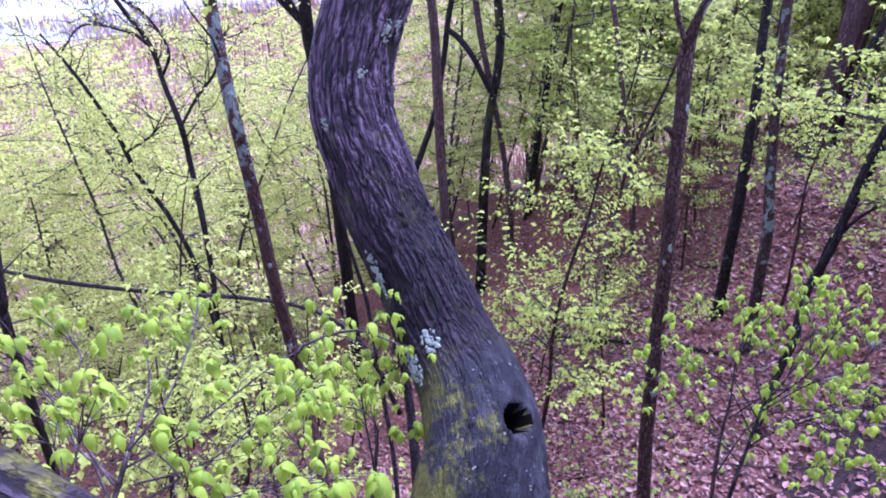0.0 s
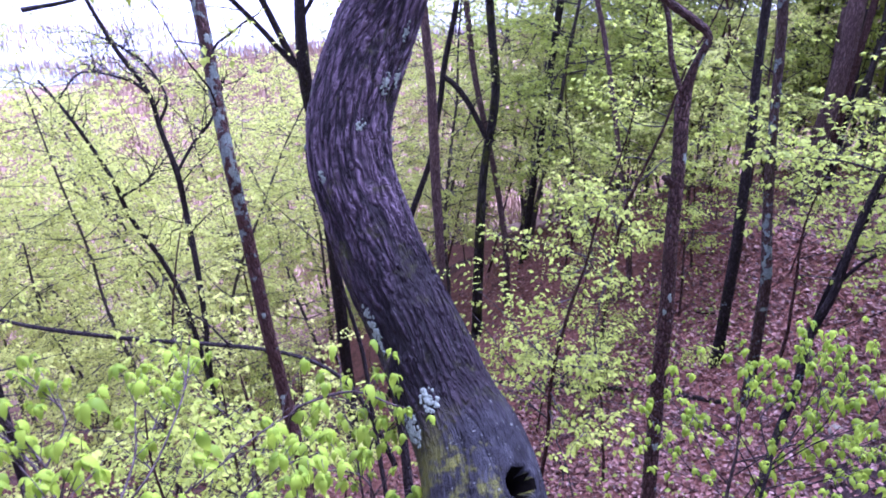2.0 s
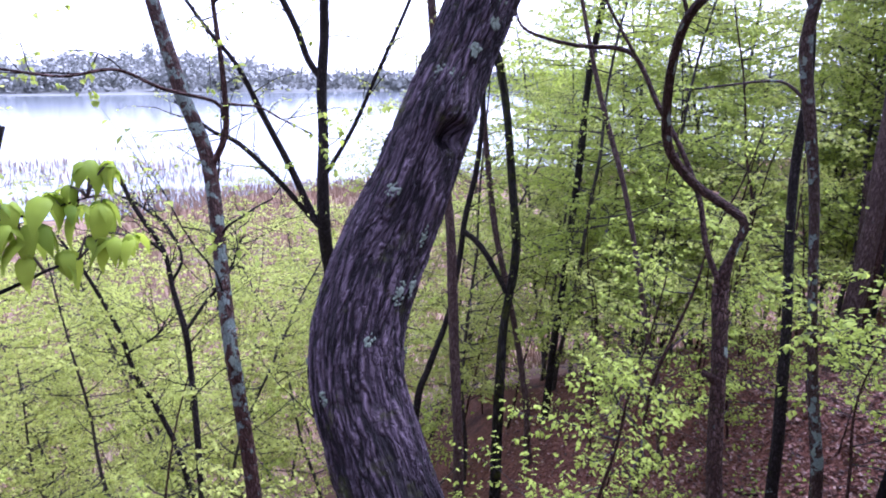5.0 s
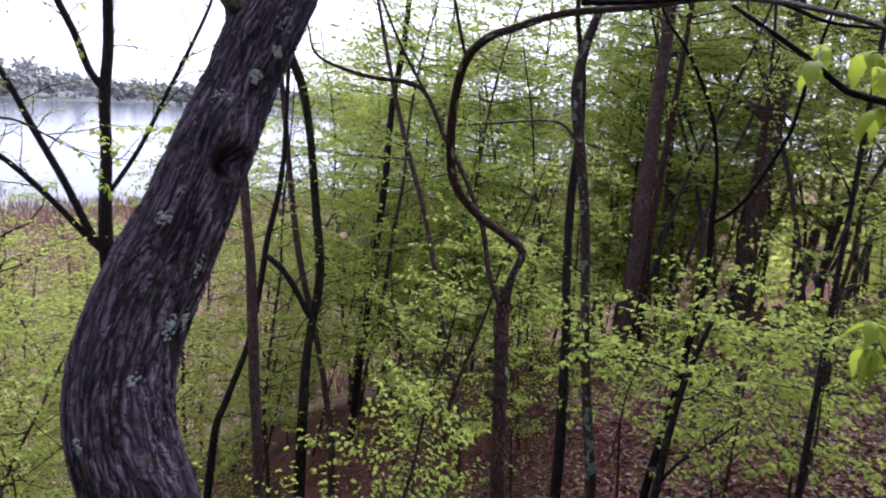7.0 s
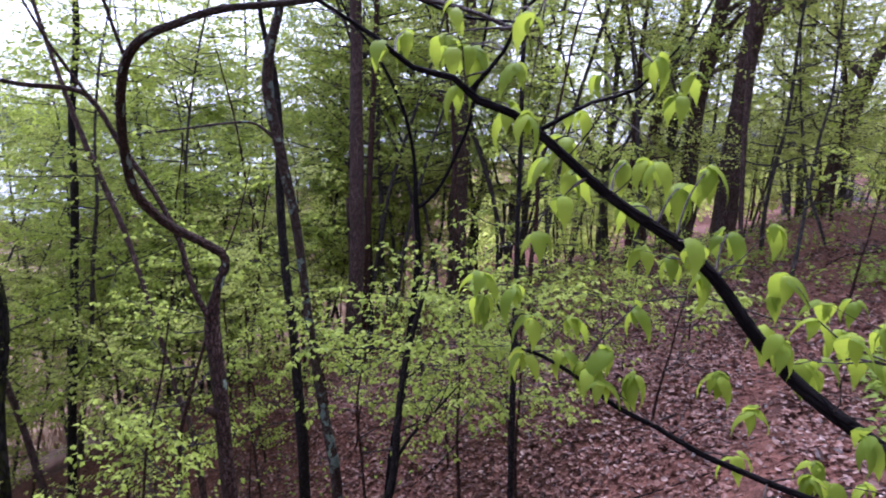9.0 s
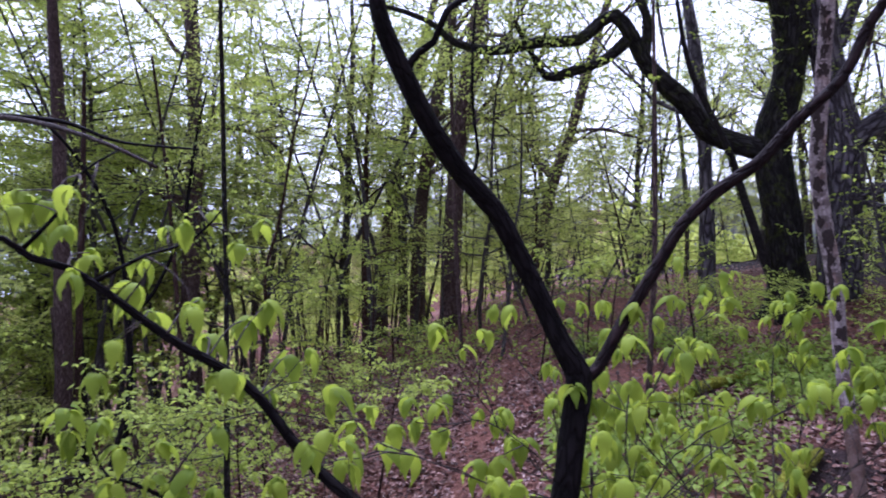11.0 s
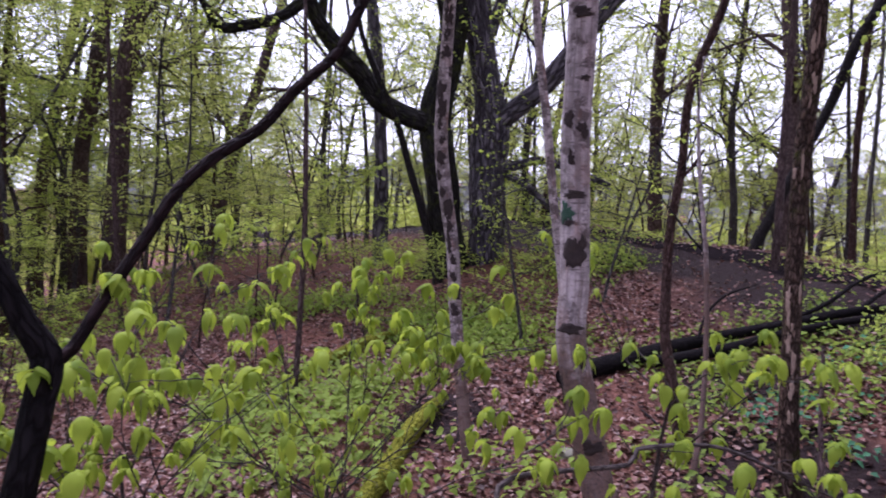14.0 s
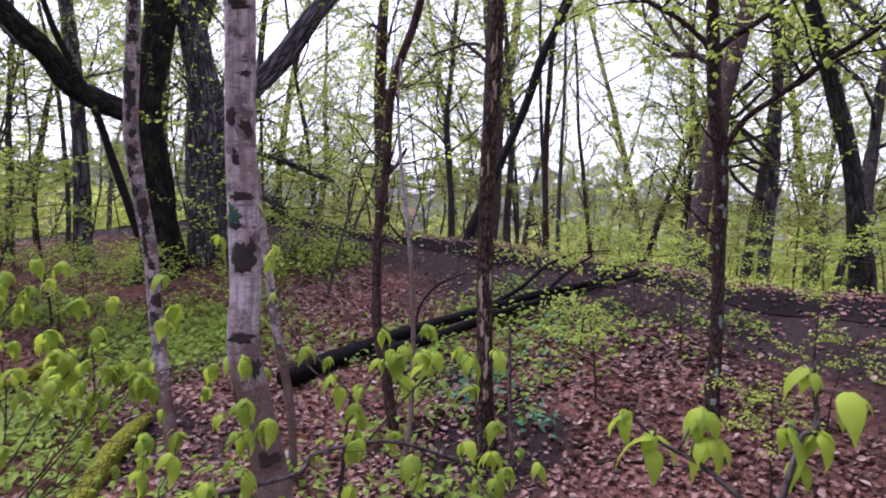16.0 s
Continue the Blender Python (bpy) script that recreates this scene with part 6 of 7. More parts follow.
def crown_of(thing, lines, rng, count, size, mat=LEAF, reach=(0.35, 1.0), lower=0.35, shape=LEAF_ROUGH):
    """Fine twigs and leaves along the upper part of limbs."""
    twigs, rows = [], []
    for line in lines:
        for _ in range(count):
            i = int(len(line) * (lower + (1 - lower) * rng.random()))
            i = min(max(i, 1), len(line) - 1)
            d = line[i, :3] - line[i - 1, :3]
            d = d / (np.linalg.norm(d) + 1e-9)
            w = rng.normal(0, 1, 3)
            w[2] = abs(w[2]) * 0.4
            w = w / np.linalg.norm(w) + 0.5 * d
            length = rng.uniform(*reach)
            t = grow(rng, line[i, :3], w, length, min(0.008, 0.5 * line[i, 3] + 0.001), 6, 0.22, 0.02)
            twigs.append(t)
            for _ in range(2):
                j = rng.integers(2, 5)
                twigs.append(grow(rng, t[j, :3], (t[j, :3] - t[j - 1, :3]) / length + rng.normal(0, 0.25, 3), 0.5 * length, 0.6 * t[j, 3] + 0.001, 4, 0.25))
    arrays = [tube_arrays(t, 4, 0.0, 3) for t in twigs]
    part_of(thing, "twigwork", mesh_of("twigwork", *joined(arrays)[:2], DARK_BARK, True, joined(arrays)[2]), kind="stuff")
    rows = leaves_on(rng, twigs, 0.09, size, 0.2, 0.5)
    part_of(thing, "foliage", leaf_mesh("foliage", rows, mat, shape), "small fresh yellow-green leaves", "stuff")


def place_tree(key, parts):
    name, category, mat, sides, crown, label = KINDS[key]
    rng = np.random.default_rng(sum(map(ord, key)))
    thing = tagged(new(name), label, category)
    lines, twigs = [], []
    for i, (part, points) in enumerate(parts):
        main = i == 0 and part in ("trunk", "stem")
        if main:
            points = rooted(points)
        leafy = key.startswith("leafy") and part == "twig" or part.startswith("leafy_")
        if key.startswith("leafy") and part == "twig":
            # twigs wander a little between their ends
            points = [points[0]] + [(x + rng.normal(0, 0.035), y + rng.normal(0, 0.035), z + rng.normal(0, 0.03), r) for x, y, z, r in points[1:]]
        biggest = max(p[3] for p in points)
        part = part.replace("leafy_", "")
        near = key in ("crooked_oak", "birch_near", "near_trunk")
        if key == "crooked_oak" and main:
            line = smooth_line(points, 0.012)
            ob = part_of(thing, "trunk", oak_trunk(line))
        else:
            k = sides if i == 0 else max(6, min(sides, int(300 * biggest)))
            step = 0.025 if near else max(0.03, min(0.15, biggest * 0.8))
            line = smooth_line(points, step)
            v, f, co = tube_arrays(line, k, 0.025 if biggest < 0.01 else 0.06, i + len(key), 0.5 if main and biggest > 0.05 else 0.15 if main else 0.0)
            ob = part_of(thing, part, mesh_of(part, v, f, RED_TWIG if key == "forked_sapling" and i == 1 else OAK_LIMB_BARK if key == "crooked_oak" else mat, True, co))
        lines.append(line)
        if leafy:
            twigs.append(line)
    if twigs:
        side = []
        for t in twigs:
            total = np.linalg.norm(np.diff(t[:, :3], axis=0), axis=1).sum()
            for _ in range(int(total / (0.05 if key in ("leafy_bush_a", "leafy_bush_b", "near_trunk") else 0.1 if key == "leafy_bush_e" else 0.2 if key == "leafy_bush_d" else 0.05 if key == "leafy_bush_c" else 0.038 if key == "leafy_bush_h" else 0.09))):
                i = rng.integers(len(t) // 2 if key in ("leafy_bush_e", "leafy_bush_d") else len(t) // 3, len(t) - 1)
                w = (t[i, :3] - t[i - 1, :3]) / (np.linalg.norm(t[i, :3] - t[i - 1, :3]) + 1e-9) + rng.normal(0, 0.55, 3) + (0, 0, 0.15)
                side.append(grow(rng, t[i, :3], w, rng.uniform(0.08, 0.26), 0.0018, 4, 0.2))
        arrays = [tube_arrays(t, 5, 0.0, 3) for t in side]
        v, f, co = joined(arrays)
        part_of(thing, "twigwork", mesh_of("twigwork", v, f, GREY_TWIG, True, co), kind="stuff")
        size = 0.034 if key == "leafy_bush_h" else 0.045 if key in ("leafy_bush_a", "leafy_bush_b", "leafy_bush_c") else 0.058 if key in ("near_trunk", "leafy_bush_g") else 0.05
        tips = [t[-1, :3] for t in side] + [t[2, :3] for t in side if rng.random() < 0.35] + [t[-1, :3] for t in twigs]
        if key in ("leafy_bush_d", "leafy_bush_e"):
            tips = [p for p in tips if p[2] > -0.3 or rng.random() < 0.2]      # bare below
        yellow = key in ("leafy_bush_d", "leafy_bush_e", "leafy_bush_f", "leafy_bush_g")
        rows = umbrellas(rng, tips, 0.052 if yellow else size, (3, 7))
        part_of(thing, "foliage", leaf_mesh("foliage", rows, YELLOW_LEAF if yellow else NEAR_LEAF, LEAF_FINE, 0.8 if key == "leafy_bush_g" else 0.87), "soft bright green drooping leaves", "stuff")
    if key in TIPS:
        # leaf clusters on short twigs off the nearest stem
        side, stems = [], np.vstack(lines)[:, :3]
        for tip in np.array(TIPS[key]):
            root = stems[np.argmin(np.linalg.norm(stems - tip, axis=1) + 0.4 * np.maximum(stems[:, 2] - tip[2], 0))]
            mid = 0.5 * (root + tip) + rng.normal(0, 0.006, 3) + (0, 0, 0.012)
            side.append(np.array([(*root, 0.002), (*mid, 0.0015), (*tip, 0.001)]))
        v, f, co = joined([tube_arrays(smooth_line(t, 0.02), 6, 0.0, 3) for t in side])
        part_of(thing, "twigwork", mesh_of("twigwork", v, f, GREY_TWIG, True, co), kind="stuff")
        part_of(thing, "foliage", leaf_mesh("foliage", umbrellas(rng, np.array(TIPS[key]), 0.05 if key == "leafy_bush_g" else 0.055, (4, 7)), YELLOW_LEAF, LEAF_FINE, 0.8), "broad soft drooping young leaves", "stuff")
    if key == "arching_sapling":
        # drooping leaves on short twigs along the thin arch and the twig below it
        side = []
        for t in (lines[0], lines[1], lines[2], lines[4]):
            length = np.linalg.norm(np.diff(t[:, :3], axis=0), axis=1).sum()
            for _ in range(int(4 + 7 * length)):
                i = rng.integers(int(len(t) * (0.3 if t is lines[0] else 0.05)), len(t) - 1)
                side.append(grow(rng, t[i, :3], rng.normal(0, 1, 3) * (1, 1, 0.5), rng.uniform(0.06, 0.2), 0.0016, 4, 0.2))
        v, f, co = joined([tube_arrays(t, 5, 0.0, 3) for t in side])
        part_of(thing, "twigwork", mesh_of("twigwork", v, f, GREY_TWIG, True, co), kind="stuff")
        part_of(thing, "foliage", leaf_mesh("foliage", umbrellas(rng, [t[-1, :3] for t in side], 0.045, (3, 6)), YELLOW_LEAF, LEAF_FINE), "drooping fresh leaves", "stuff")
    if crown:
        crown_of(thing, lines, rng, crown[0], crown[1], PALE_LEAF if crown[1] < 0.036 else LEAF, (0.5, 2.2) if key in ("great_oak", "mossy_oak") else (0.35, 1.0))
    return thing, lines


HOLE = np.array((0.343, 1.627, -1.469))
SCAR = np.array((-0.0, 2.88, 0.1))


def oak_trunk(line):
    """The crooked oak's trunk, with real furrows, a knot hole and a swollen branch scar."""
    k = 230
    v, f, co = tube_arrays(line, k, 0.03, 5, 0.25)
    n = len(line)
    body = v[: n * k].reshape(n, k, 3)
    centre = line[:, None, :3]
    out = body - centre
    out = out / (np.linalg.norm(out, axis=2, keepdims=True) + 1e-9)
    c3 = co[: n * k].reshape(n, k, 3)
    run = c3[..., 2]
    ang = np.arctan2(c3[..., 1], c3[..., 0] - 5 * 0.37)
    # long wavy ridges that part and meet, broken across at odd places
    def waves(f_ang, f_run, seed, octaves=3):
        q, total = np.random.default_rng(seed), 0
        for o in range(octaves):
            for _ in range(4):
                a, b = q.integers(1, f_ang * 2**o + 1), q.uniform(0.4, 1) * f_run * 2**o
                total = total + np.sin(a * ang * q.choice([-1, 1]) + b * run + q.uniform(0, 6.28)) / 2**o
        return total / 4

    around, pitch = 38, 0.2
    seeds = np.random.default_rng(12).random((int(run.max() / pitch) + 8, around, 3))
    gx = (ang / (2 * np.pi) + 0.5) * around + 0.75 * waves(5, 14, 1) + 0.35 * waves(16, 45, 2) + 0.8 * run
    gz = run / pitch + 0.9 * waves(12, 8, 3) + 0.3 * waves(20, 60, 4)
    cx, cz = np.floor(gx).astype(int), np.floor(gz).astype(int)
    first, second, tone = np.full(gx.shape, 9.0), np.full(gx.shape, 9.0), np.zeros(gx.shape)
    for dx in (-1, 0, 1):
        for dz in (-1, 0, 1):
            w = seeds[np.clip(cz + dz + 3, 0, len(seeds) - 1), (cx + dx) % around]
            d = np.hypot((cx + dx + w[..., 0] - gx) * 1.25, (cz + dz + w[..., 1] - gz) * 0.6)
            second = np.where(d < first, first, np.minimum(second, d))
            tone = np.where(d < first, w[..., 2], tone)
            first = np.minimum(first, d)
    plate = np.clip((second - first) / 0.34, 0, 1)
    plate = plate * plate * (3 - 2 * plate)
    furrow = np.clip(0.5 + 1.1 * waves(26, 5, 6), 0, 1)
    plate = plate * (0.55 + 0.45 * furrow)
    fine = np.random.default_rng(9).normal(0, 1, gx.shape)
    fine = (fine + np.roll(fine, 1, 0) + np.roll(fine, 2, 0) + np.roll(fine, -1, 0)) / 2
    ridge = 1.9 * plate * (0.5 + 0.7 * tone) + 0.13 * fine + 1.2 * waves(3, 5, 7)
    rough = np.clip((run - 1.8) / 0.35, 0.28, 1)
    body = body + out * (0.0055 * ridge * rough)[..., None]

    def swell(at, width, height, b):
        d = np.linalg.norm(b - np.array(at), axis=2)
        return out * (height * np.exp(-((d / width) ** 2)))[..., None]

    tip = body.reshape(-1, 3)[np.argmin(np.linalg.norm(body - HOLE, axis=2))]
    body = body + swell(tip, 0.085, 0.025, body) + swell(SCAR + np.array((0, 0, 0.05)), 0.10, 0.05, body)
    hole = np.linalg.norm(body - body.reshape(-1, 3)[np.argmin(np.linalg.norm(body - HOLE, axis=2))], axis=2)
    body = body - out * (0.17 * np.exp(-((hole / 0.042) ** 6)))[..., None]
    scar = np.linalg.norm((body - (SCAR - np.array((0, 0, 0.05)))) * (1, 1, 1.2), axis=2)
    body = body - out * (0.07 * np.exp(-((scar / 0.06) ** 4)))[..., None]
    v[: n * k] = body.reshape(-1, 3)
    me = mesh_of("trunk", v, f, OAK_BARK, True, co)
    me.materials.append(HOLE_SHADE)
    proud = me.attributes.new("plate", "FLOAT", "POINT")
    proud.data.foreach_set("value", np.r_[(plate * (0.78 + 0.3 * tone)).ravel(), np.full(len(v) - n * k, 0.5)].astype(np.float32))
    # faces inside the knot hole get the painted shade
    inside = (hole < 0.058).reshape(-1)
    index = np.zeros(len(me.polygons), np.int32)
    index[: len(f[0])] = inside[f[0]].all(axis=1)
    me.polygons.foreach_set("material_index", index)
    return me



def patch_on(thing, line, at, wide, high, seed, mat=LICHEN, name="lichen", label="pale grey-green crusty lichen", thick=1.0):
    """A crusty patch lying on a trunk near the given place."""
    rng = np.random.default_rng(seed)
    at = np.array(at, float)
    i = int(np.argmin(np.linalg.norm(line[:, :3] - at, axis=1)))
    i = min(max(i, 3), len(line) - 4)
    axis = line[i + 3, :3] - line[i - 3, :3]
    axis /= np.linalg.norm(axis)
    out = at - line[i, :3]
    out -= axis * (out @ axis)
    out /= np.linalg.norm(out)
    side = np.cross(axis, out)
    pitch = np.linalg.norm(line[i + 1, :3] - line[i, :3])
    verts, faces, m = [], [], 44
    t = np.arange(m) * 2 * math.pi / m
    star = 1 + sum(rng.normal(0, 0.2) / math.sqrt(h) * np.sin(h * t + rng.uniform(0, 6)) for h in range(2, 12)) + rng.normal(0, 0.04, m)      # ragged
    for scale, lift in ((1.0, 0.0), (0.92, 0.008), (0.6, 0.011), (0.3, 0.007)):
        for a in range(m):
            p, q = scale * star[a] * wide * math.cos(t[a]), scale * star[a] * high * math.sin(t[a])
            j = min(max(i + int(q / pitch), 0), len(line) - 1)
            r = line[j, 3]
            w = math.cos(p / r) * out + math.sin(p / r) * side
            verts.append(line[j, :3] + w * (r * 1.02 + thick * (lift + rng.uniform(0, 0.003))) + axis * (q - pitch * int(q / pitch)))
    for ring in range(3):
        for a in range(m):
            b = (a + 1) % m
            faces += [(ring * m + a, ring * m + b, ring * m + m + b), (ring * m + a, ring * m + m + b, ring * m + m + a)]
    verts.append(np.mean(verts[3 * m :], axis=0))
    faces += [(3 * m + a, 3 * m + (a + 1) % m, 4 * m) for a in range(m)]
    part_of(thing, name, mesh_of(name, np.array(verts), np.array(faces), mat), label)


def lichen_on(thing, line, at, wide, high, seed):
    """A lichen crust: many small thin lobes crowded on the bark."""
    rng = np.random.default_rng(seed)
    at = np.array(at, float)
    i = int(np.argmin(np.linalg.norm(line[:, :3] - at, axis=1)))
    i = min(max(i, 3), len(line) - 4)
    axis = line[i + 3, :3] - line[i - 3, :3]
    axis /= np.linalg.norm(axis)
    out = at - line[i, :3]
    out -= axis * (out @ axis)
    out /= np.linalg.norm(out)
    side = np.cross(axis, out)
    pitch = np.linalg.norm(line[i + 1, :3] - line[i, :3])
    verts, faces, m = [], [], 9
    for lobe in range(int(16 + 24000 * wide * high)):
        a, d = rng.uniform(0, 6.28), rng.random() ** 0.7
        p0, q0 = 1.25 * wide * d * math.cos(a), 1.25 * high * d * math.sin(a)
        size = rng.uniform(0.15, 0.42) * min(wide, 0.022) * (1.25 - 0.5 * d)
        k = len(verts)
        lift = rng.uniform(0.003, 0.0055)
        for ring, up in ((1.0, -0.004), (0.75, 0.0), (0.3, 0.001)):
            for b in range(m):
                t = 2 * math.pi * b / m
                w = size * ring * (1 + rng.normal(0, 0.22))
                p, q = p0 + w * math.cos(t), q0 + 1.25 * w * math.sin(t)
                j = min(max(i + int(q / pitch), 0), len(line) - 1)
                r = line[j, 3]
                n = math.cos(p / r) * out + math.sin(p / r) * side
                verts.append(line[j, :3] + n * (r * 1.035 + lift + up) + axis * (q - pitch * int(q / pitch)))
        for ring in (0, 1):
            for b in range(m):
                c = (b + 1) % m
                u = k + ring * m
                faces += [(u + b, u + c, u + m + c), (u + b, u + m + c, u + m + b)]
        faces += [(k + 2 * m, k + 2 * m + b, k + 2 * m + b + 1) for b in range(1, m - 1)]
    part_of(thing, "lichen", mesh_of("lichen", np.array(verts), np.array(faces), LICHEN, False), "pale grey-green crusty lichen")


SPOTS = []
for key, parts in TREES.items():
    thing, lines = place_tree(key, parts)
    if not key.startswith("leafy"):
        SPOTS.append(lines[0][len(lines[0]) // 6, :2])
    if key == "crooked_oak":
        for s, (at, wide, high) in enumerate((
            ((0.07, 1.88, -1.37), 0.026, 0.04),
            ((0.035, 1.86, -1.45), 0.028, 0.07),
            ((-0.18, 2.08, -1.23), 0.02, 0.085),
            ((-0.15, 2.7, -0.47), 0.014, 0.034),
            ((-0.22, 2.69, -0.48), 0.016, 0.04),
            ((-0.25, 2.53, -0.61), 0.015, 0.022),
            ((-0.41, 2.64, -0.52), 0.013, 0.03),
            ((-0.37, 2.43, -0.78), 0.012, 0.022),
            ((-0.19, 2.76, -0.13), 0.02, 0.022),
            ((-0.11, 2.78, -0.29), 0.012, 0.034),
            ((-0.02, 2.99, 0.24), 0.045, 0.03),
            ((0.05, 3.05, 0.34), 0.02, 0.02),
            ((0.17, 3.12, 0.56), 0.03, 0.05),
            ((0.12, 3.1, 0.44), 0.02, 0.02),
            ((-0.41, 2.67, -0.5), 0.014, 0.03),
            ((-0.39, 2.64, -0.58), 0.008, 0.02),
            ((-0.19, 2.66, -0.69), 0.01, 0.012),
            ((-0.43, 2.58, -0.71), 0.018, 0.01),
        )):
            lichen_on(thing, lines[0], at, wide, high, 40 + s)
    if key in ("birch_near", "birch_slim"):
        q = np.random.default_rng(8)
        line = lines[0]
        if key == "birch_near":
            marks = [(0.82, -0.1, 0.8, 0.012), (0.55, -0.6, 0.45, 0.022), (0.515, 0.5, 0.5, 0.018), (0.43, -0.3, 0.25, 0.02), (0.335, 0.0, 0.95, 0.01), (0.3, -0.6, 0.5, 0.026), (0.262, -0.4, 0.3, 0.01), (0.2, 0.55, 0.35, 0.02), (0.165, -0.05, 0.75, 0.045), (-0.025, 0.0, 0.9, 0.014), (-0.11, 0.65, 0.45, 0.022), (-0.2, -0.85, 0.35, 0.05), (-0.33, 0.1, 0.95, 0.018), (0.66, 0.4, 0.3, 0.01)]
        else:
            marks = [(z, q.uniform(-0.8, 0.8), q.uniform(0.3, 1.0), q.uniform(0.02, 0.08)) for z in np.linspace(-0.5, 1.6, 20)]
        for s, (z, across, wide, high) in enumerate(marks):
            i = int(np.argmin(np.abs(line[:, 2] - z)))
            d = np.array((0.85, -0.3, 0)) - line[i, :3]
            d[2] = 0
            d /= np.linalg.norm(d)
            d = d * math.sqrt(1 - across * across) + np.array((-d[1], d[0], 0)) * across
            r, green = line[i, 3], key == "birch_near" and s == 5
            patch_on(thing, line, line[i, :3] + d * r, r * wide, high, 90 + s, SPOT_MOSS if green else SCAR_BARK, "moss_spot" if green else "bark_scar", "dark green moss spot" if green else "dark cracked bark scar", 0.25)
    if key in ("peeling_tree", "serpentine_tree", "pale_twin_tree", "right_tree", "lichen_tree"):
        # peeling flakes or lichen crusts on the open side of the trunk
        q = np.random.default_rng(len(key))
        line = lines[0]
        for s in range(22 if key == "peeling_tree" else 12):
            i = int(len(line) * q.uniform(0.12, 0.85))
            d = np.array((0.7, 0.0, 0.2)) - line[i, :3]
            d = d + q.normal(0, 0.45, 3) * np.linalg.norm(d)
            d /= np.linalg.norm(d)
            r = line[i, 3]
            if key == "peeling_tree":
                patch_on(thing, line, line[i, :3] + d * r, r * q.uniform(0.1, 0.3), q.uniform(0.02, 0.07), 300 + s, PEEL, "bark_flake", "pale peeling bark flake", 0.5)
            else:
                patch_on(thing, line, line[i, :3] + d * r, r * q.uniform(0.15, 0.5), q.uniform(0.012, 0.04), 340 + s, LICHEN, thick=0.2)
SPOTS = np.array(SPOTS)


# ---- undergrowth: young trees in layered sprays, built once for each form and then repeated ----
def sapling_form(seed, high, leaf, spread_, branches, bare=False, tint=None, name="sapling", low=0.22):
    rng = np.random.default_rng(seed)
    text = {"sapling": "bare twiggy young tree with few leaves" if bare else "young tree with layers of small yellow-green leaves", "understory_tree": "slim understory tree in yellow-green spring leaf", "thin_tree": "thin airy tree with tiny pale new leaves", "leafy_seedling": "low young tree with flat sprays of fresh leaves"}
    thing = tagged(new(name), text[name], "tree" if "tree" in name else "sapling", name.replace("_", " ") + "s of the wood")
    stem = grow(rng, (0, 0, -0.15), (rng.normal(0, 0.1), rng.normal(0, 0.1), 1), high, 0.011 + 0.004 * high, 9, 0.09, 0.03)
    part_of(thing, "stem", tube("stem", stem, HAZED_BARK if bare or high > 7 else BROWN_BARK, 7, 0.12, 0.05, seed))
    fine = smooth_line(stem, 0.05)
    limbs, twigs = [], []
    for b in range(branches):
        i = int(len(fine) * rng.uniform(low, 0.98))
        a = rng.uniform(0, 6.28)
        up = rng.uniform(-0.05, 0.45)
        length = spread_ * rng.uniform(0.45, 1.1) * (1.15 - (0.3 if high > 7 else 0.55) * i / len(fine))
        limb = grow(rng, fine[i, :3], (math.cos(a), math.sin(a), up), length, 0.45 * fine[i, 3] + 0.002, 6, 0.14, -0.01)
        limbs.append(limb)
        for _ in range(int(5 + 9 * length)):
            j = rng.integers(1, 6)
            d = limb[j, :3] - limb[j - 1, :3]
            d /= np.linalg.norm(d)
            w = d + rng.normal(0, 0.6, 3) * (1, 1, 0.3)
            twigs.append(grow(rng, limb[j, :3], w, rng.uniform(0.2, 0.5) * length, 0.003, 4 if name == "leafy_seedling" else 2, 0.18))
    v, f, co = joined([tube_arrays(t, 4, 0.0, 2) for t in limbs] + [tube_arrays(t, 3, 0.0, 2) for t in twigs])
    part_of(thing, "twigwork", mesh_of("twigwork", v, f, HAZED_BARK, True, co), kind="stuff")
    rows = leaves_on(rng, [t for t in twigs if not bare or rng.random() < 0.3], 0.085 if high < 6 else 0.09, leaf, 0.1, 0.45)
    part_of(thing, "foliage", leaf_mesh("foliage", rows, tint or LEAF, LEAF_ROUGH if name in ("sapling", "leafy_seedling") else LEAF_FLAT), kind="stuff")
    return thing


